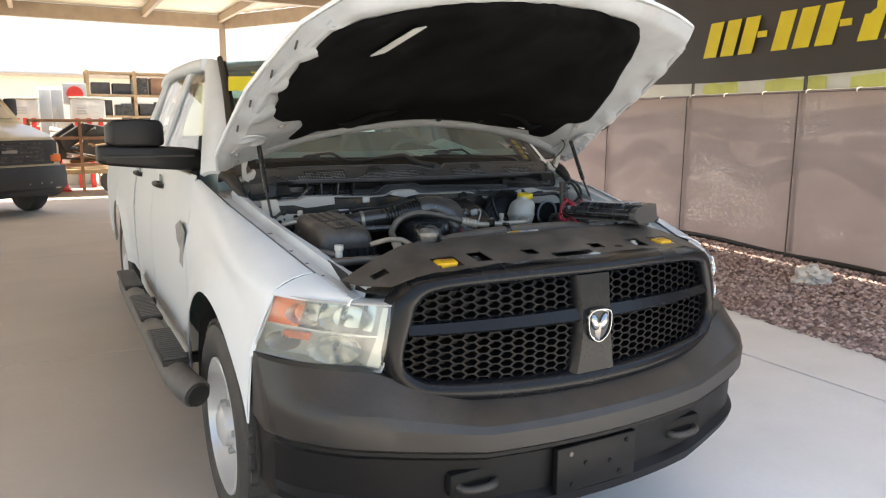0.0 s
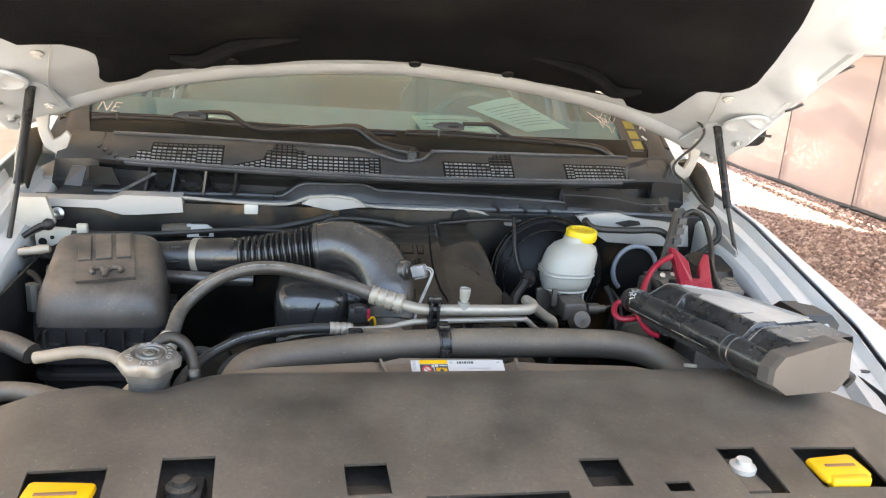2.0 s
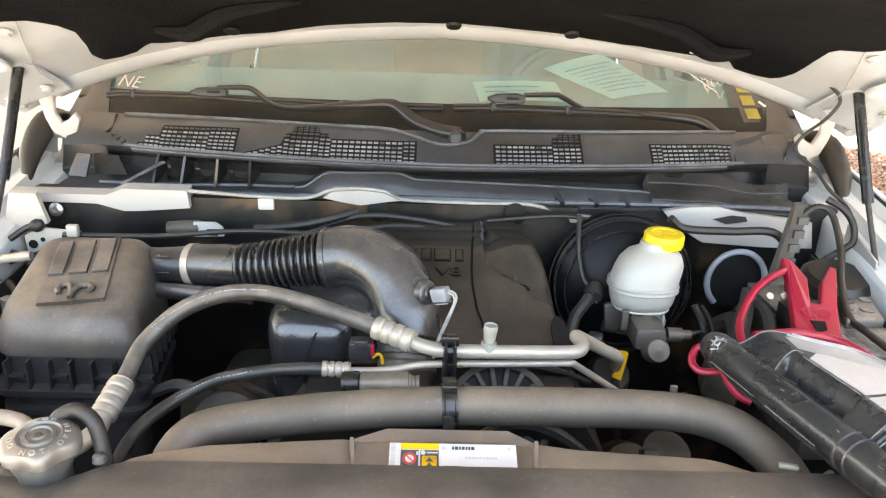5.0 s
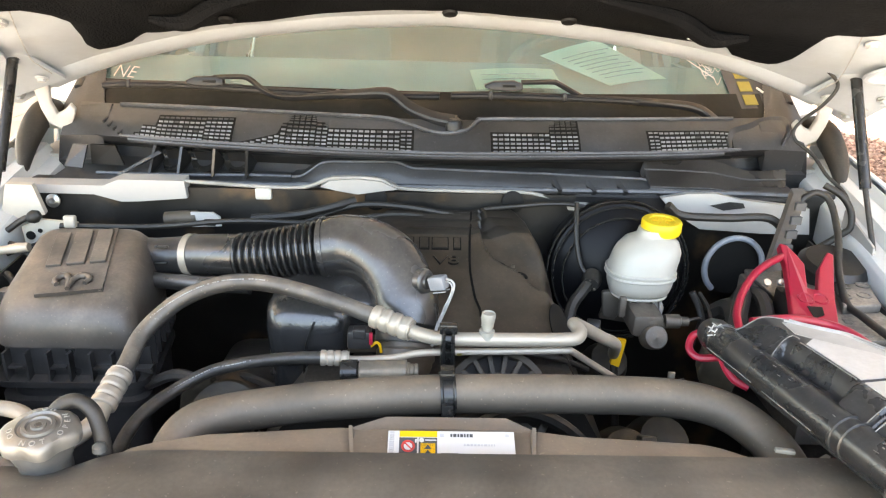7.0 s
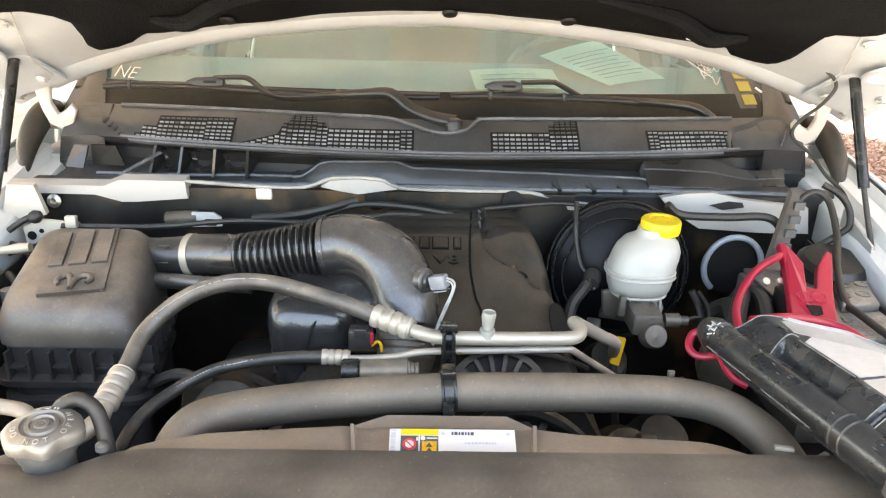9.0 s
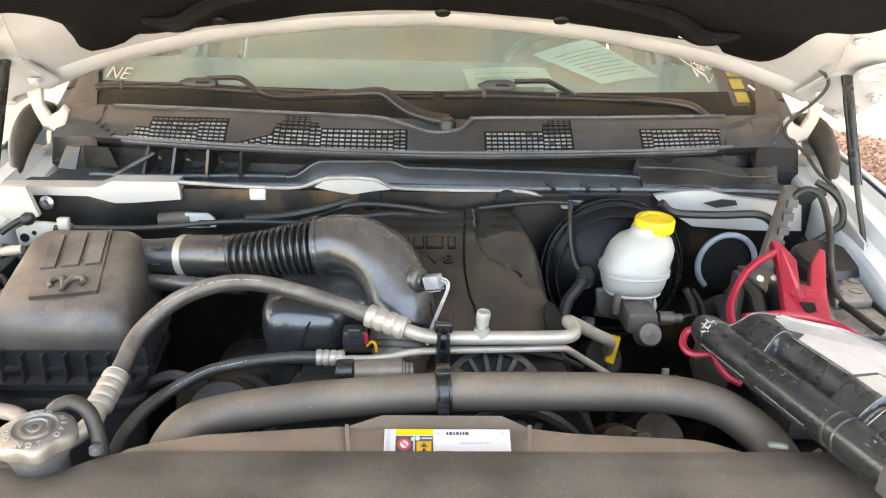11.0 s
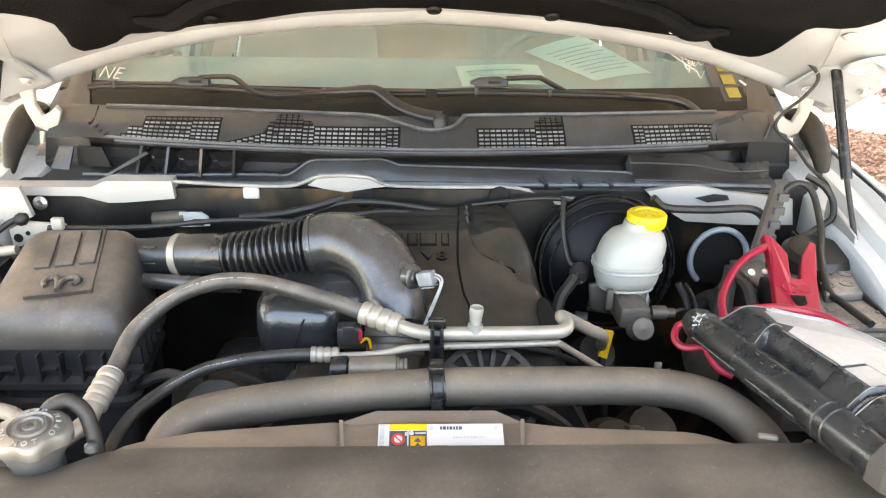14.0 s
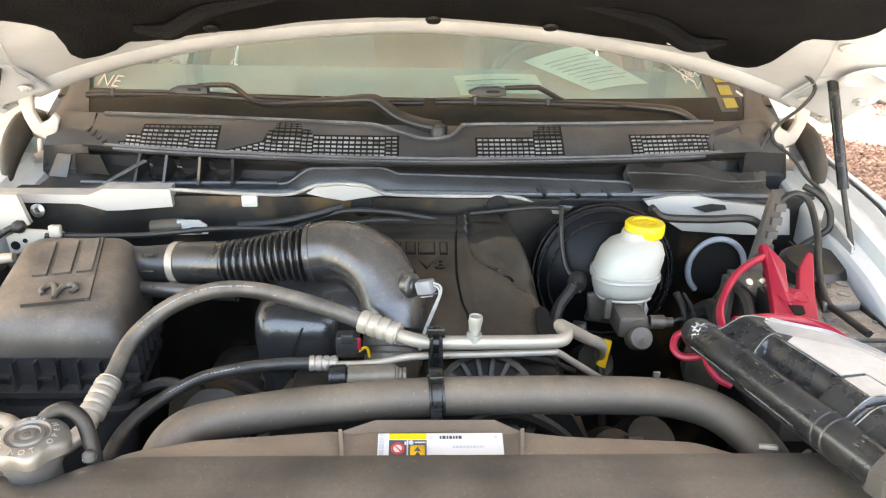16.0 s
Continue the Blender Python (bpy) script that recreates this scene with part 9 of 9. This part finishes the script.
# ---- parked van behind ----
def van():
    x0, y0 = -2.32, 11.6
    v = thing("parked_van", (x0, y0 + 2.5, 0), "cream-coloured full-size van with a black grille, parked in the shade", "van")
    secs = [(0.0, 0.92, 0.42, 1.18), (0.08, 0.96, 0.38, 1.22), (0.55, 0.99, 0.36, 1.34), (0.95, 1.0, 0.36, 1.40)]
    part("nose", loft([[(x0 - w, y0 + y, lo), (x0 - w, y0 + y, hi - 0.12), (x0 - w * 0.86, y0 + y, hi), (x0 + w * 0.86, y0 + y, hi), (x0 + w, y0 + y, hi - 0.12), (x0 + w, y0 + y, lo)] for y, w, lo, hi in secs]), van_cream, v)
    part("body", loft([[(x0 - w, y0 + y, 0.38), (x0 - w, y0 + y, 1.3), (x0 - w * tw, y0 + y, hi), (x0 + w * tw, y0 + y, hi), (x0 + w, y0 + y, 1.3), (x0 + w, y0 + y, 0.38)] for y, w, tw, hi in ((0.95, 1.0, 0.95, 1.42), (1.55, 1.0, 0.84, 2.02), (1.9, 1.0, 0.84, 2.08), (5.3, 1.0, 0.84, 2.08))]), van_cream, v)
    ws = part("windscreen", surface(lambda a, b: (x0 + lerp(-0.82, 0.82, a) * lerp(1, 0.92, b), y0 + lerp(0.98, 1.53, b) - 0.012, lerp(1.45, 1.98, b) + 0.008), 4, 4, 0.005), chrome, v, "windscreen mirroring the bright sky")
    g = part("grille", box((x0 - 0.62, y0 - 0.03, 0.78), (x0 + 0.80, y0 + 0.02, 1.14), 0.01), van_black, v, smooth=False)
    for k in range(5):
        adopt(to_object("grille_slat", box((x0 - 0.6, y0 - 0.04, 0.82 + 0.065 * k), (x0 + 0.6, y0 - 0.03, 0.84 + 0.065 * k)), grey_plastic, smooth=False), g)
    part("badge", box((x0 - 0.09, y0 - 0.055, 0.95), (x0 + 0.16, y0 - 0.04, 1.0), 0.008), chrome, v, smooth=False)
    for s in (-1, 1):
        part("headlight", box((x0 + s * 0.76 - 0.12, y0 - 0.02, 0.93), (x0 + s * 0.76 + 0.12, y0 + 0.06, 1.13), 0.015), van_black, v)
        part("marker", box((x0 + s * 0.84 - 0.11, y0 - 0.03, 0.80), (x0 + s * 0.84 + 0.09, y0 + 0.06, 0.92), 0.012), amber, v)
        part("mirror", box((x0 + s * 1.0 - 0.1, y0 + 1.2, 1.5), (x0 + s * 1.0 + 0.1, y0 + 1.3, 1.78), 0.03), van_black, v)
        for y in (0.75, 4.2):
            part("wheel", lathe([(0.2, -0.24), (0.36, -0.24), (0.38, -0.2), (0.38, -0.04), (0.36, 0), (0.24, 0.005), (0.22, -0.04), (0.001, -0.03)], along((s, 0, 0), (x0 + s * 0.97, y0 + y, 0.38)), 28), tyre_rubber, v)
    part("bumper", loft([[(x0 + x, y0 - 0.16 + 0.12 * abs(x) ** 3, 0.42), (x0 + x, y0 - 0.18 + 0.12 * abs(x) ** 3, 0.58), (x0 + x, y0 - 0.14 + 0.12 * abs(x) ** 3, 0.74), (x0 + x, y0 + 0.1, 0.75), (x0 + x, y0 + 0.1, 0.40)] for x in [-1.0 + 0.1 * i for i in range(21)]]), van_black, v)
    part("under_tray", box((x0 - 0.8, y0 - 0.05, 0.3), (x0 + 0.8, y0 + 0.9, 0.45), 0.03), van_black, v)
    for x in (0.25, 0.45, 0.62):
        part("bumper_bolt", lathe([(0.012, 0), (0.001, 0.008)], along((0, -1, 0), (x0 + x, y0 - 0.165, 0.5)), 8), junk_white, v)

    v.rotation_euler = (0, 0, radians(36))
    v.scale = (1, 1, 1.07)
    v.location = (-3.47, 13.52, 0)


van()


# ---- clutter behind the van ----
def storage_rack():
    r = thing("storage_rack", (0.3, 17.5, 0), "wooden storage rack stacked with dark crates", "rack")
    x0, x1, y = -0.45, 1.6, 17.5
    for x in (x0, (x0 + x1) / 2, x1):
        for yy in (y, y + 0.6):
            part("upright", box((x - 0.04, yy - 0.04, 0), (x + 0.04, yy + 0.04, 2.7), 0.004), wood, r, smooth=False)
    for z in (0.5, 1.05, 1.6, 2.1, 2.62):
        part("shelf", box((x0 - 0.05, y - 0.05, z), (x1 + 0.05, y + 0.65, z + 0.05), 0.004), wood, r, smooth=False)
    rng = random.Random(8)
    for z in (0.55, 1.1, 1.65, 2.15):
        x = x0 + 0.08
        while x < x1 - 0.4:
            w, h = rng.uniform(0.3, 0.48), rng.uniform(0.25, 0.42)
            ob = to_object("crate", box((x, y + 0.02, z), (x + w, y + 0.5, z + h), 0.01), rng.choice([junk_dark, junk_dark, junk_brown, grey_plastic]), smooth=False)
            tagged(ob, "dark crate standing on the wooden rack", "crate", "crates on the rack")
            x += w + 0.06


storage_rack()


def barrel(x, y, h, r, material, label):
    ob = to_object("drum", lathe([(r * 0.95, 0), (r, 0.03), (r, h * 0.33), (r * 1.03, h * 0.35), (r, h * 0.37), (r, h * 0.64), (r * 1.03, h * 0.66), (r, h * 0.68), (r, h - 0.03), (r * 0.95, h), (0.001, h - 0.01)], Matrix.Translation((x, y, 0)), 24), material)
    tagged(ob, label, "drum", "drums in the yard")


barrel(-0.9, 18.2, 1.25, 0.42, junk_white, "white plastic drum standing in the yard")
barrel(-1.65, 17.0, 1.0, 0.32, junk_white, "white plastic drum standing in the yard")
barrel(-2.4, 19.0, 1.1, 0.36, junk_white, "white plastic drum standing in the yard")


def red_bin(x, y, z0):
    b = thing("utility_cart", (x, y, z0), "white utility cart with a round red panel", "cart")
    part("frame", box((x - 0.42, y, 0.55), (x + 0.42, y + 0.6, 1.55), 0.03), junk_white, b)
    part("panel", box((x - 0.24, y - 0.02, 1.88), (x + 0.24, y + 0.04, 2.36), 0.02), grey_ink, b)
    part("red_disc", lathe([(0.17, 0), (0.17, 0.03), (0.001, 0.04)], along((0, -1, 0), (x, y - 0.02, 2.12)), 24), junk_red, b)
    part("red_base", box((x - 0.36, y - 0.03, 0.75), (x + 0.1, y, 0.95), 0.01), junk_red, b, smooth=False)
    for sx in (-0.38, 0.38):
        part("mast", box((x + sx - 0.03, y + 0.02, 0.0), (x + sx + 0.03, y + 0.08, 1.8), 0.005), steel, b, smooth=False)


red_bin(-0.75, 17.0, 0)


def yard_machine(x0, x1, y, z0, z1):
    """White enclosed generator on a red skid frame."""
    m = thing("generator", ((x0 + x1) / 2, y + 0.4, 0), "white enclosed generator on a red skid frame", "generator", "generators in the yard")
    part("housing", box((x0, y, z0), (x1, y + 0.8, z1), 0.05), junk_white, m)
    part("roof_lid", box((x0 - 0.03, y - 0.03, z1), (x1 + 0.03, y + 0.83, z1 + 0.04), 0.015), junk_white, m)
    for x in (x0 + 0.06, (x0 + x1) / 2 - 0.05, x1 - 0.16):
        part("red_leg", box((x, y - 0.02, 0.0), (x + 0.10, y + 0.06, z0 + 0.16), 0.01), junk_red, m)
    part("red_rail", box((x0, y - 0.03, z0 - 0.16), (x1, y + 0.0, z0 - 0.04), 0.008), junk_red, m)
    for k in range(3):
        part("louvre", box((x0 + 0.12, y - 0.012, z0 + 0.25 + 0.06 * k), (x0 + 0.32, y - 0.004, z0 + 0.28 + 0.06 * k), 0.002), grey_ink, m)


yard_machine(-2.05, -1.50, 17.2, 1.42, 2.0)
yard_machine(-0.86, -0.15, 16.9, 1.42, 2.02)


def steel_cabinet(x0, x1, y, z1):
    m = thing("steel_cabinet", ((x0 + x1) / 2, y + 0.3, 0), "light grey steel cabinet standing in the yard", "cabinet")
    part("carcass", box((x0, y, 0.0), (x1, y + 0.5, z1), 0.012), lamp_housing, m)
    part("cabinet_door", box((x0 + 0.03, y - 0.015, 0.1), ((x0 + x1) / 2 - 0.01, y, z1 - 0.08), 0.004), grey_ink, m)
    part("cabinet_door", box(((x0 + x1) / 2 + 0.01, y - 0.015, 0.1), (x1 - 0.03, y, z1 - 0.08), 0.004), grey_ink, m)


steel_cabinet(-1.5, -0.95, 18.2, 2.32)


def cone(x, y):
    c = thing("traffic_cone", (x, y, 0), "red traffic cone with white band", "cone", "cones in the yard")
    part("base", box((x - 0.2, y - 0.2, 0), (x + 0.2, y + 0.2, 0.04), 0.01), junk_red, c, smooth=False)
    part("cone", lathe([(0.17, 0.04), (0.12, 0.35), (0.08, 0.6), (0.03, 0.9)], Matrix.Translation((x, y, 0)), 20), junk_red, c)
    part("band", lathe([(0.128, 0.34), (0.104, 0.5)], Matrix.Translation((x, y, 0)), 20, close=False), junk_white, c)


for x, y in ((-2.15, 15.6), (-1.75, 15.8), (-1.2, 16.2)):
    cone(x, y)


def scrap_trailer():
    t = thing("scrap_trailer", (-0.8, 15.2, 0), "low rusty trailer loaded with scrap boards", "trailer")
    x0, x1, y = -1.7, 0.1, 14.8
    part("deck", box((x0, y, 0.45), (x1, y + 1.6, 0.55), 0.01), wood, t, smooth=False)
    for x in (x0, -0.8, x1):
        part("stake", box((x - 0.03, y - 0.03, 0.1), (x + 0.03, y + 0.03, 1.55), 0.004), junk_brown, t, smooth=False)
    for z in (0.62, 1.15, 1.5):
        part("rail", box((x0, y - 0.05, z), (x1, y - 0.01, z + 0.06), 0.004), junk_brown, t, smooth=False)
    for x in (x0 + 0.3, x1 - 0.3):
        part("wheel", lathe([(0.12, -0.1), (0.26, -0.1), (0.28, 0), (0.26, 0.1), (0.12, 0.1)], along((0, 1, 0), (x, y + 0.3, 0.28)), 20), tyre_rubber, t)
    rng = random.Random(12)
    for k in range(26):
        L = rng.uniform(0.5, 1.3)
        p = V((rng.uniform(x0 + 0.2, x1 - 0.2), y + rng.uniform(0.2, 1.3), rng.uniform(0.6, 1.25)))
        m = Matrix.Translation(p) @ Euler((rng.uniform(-0.5, 0.5), rng.uniform(-0.5, 0.5), rng.uniform(-1, 1))).to_matrix().to_4x4()
        part("scrap", box((-L / 2, -0.06, -0.02), (L / 2, 0.06, 0.02), 0.004, m=m), rng.choice([wood, junk_dark, junk_dark, junk_brown, steel]), t, smooth=False)
    for k in range(7):
        m = Matrix.Translation((rng.uniform(x0 + 0.2, x1 - 0.3), y + 0.3, rng.uniform(0.7, 1.35))) @ Euler((0.3, rng.uniform(-0.6, 0.6), 0.4)).to_matrix().to_4x4()
        part("scrap_panel", box((-0.3, -0.02, -0.16), (0.3, 0.02, 0.16), 0.006, m=m), junk_dark, t, smooth=False)


scrap_trailer()


# yellow price card inside the cab, its writing as bars
pc = to_object("price_card", box((-0.545, 1.95, 1.735), (-0.43, 1.954, 1.79), 0.001), yellow_plastic, smooth=False)
tagged(pc, "yellow card with dark lettering behind the windshield", "card")
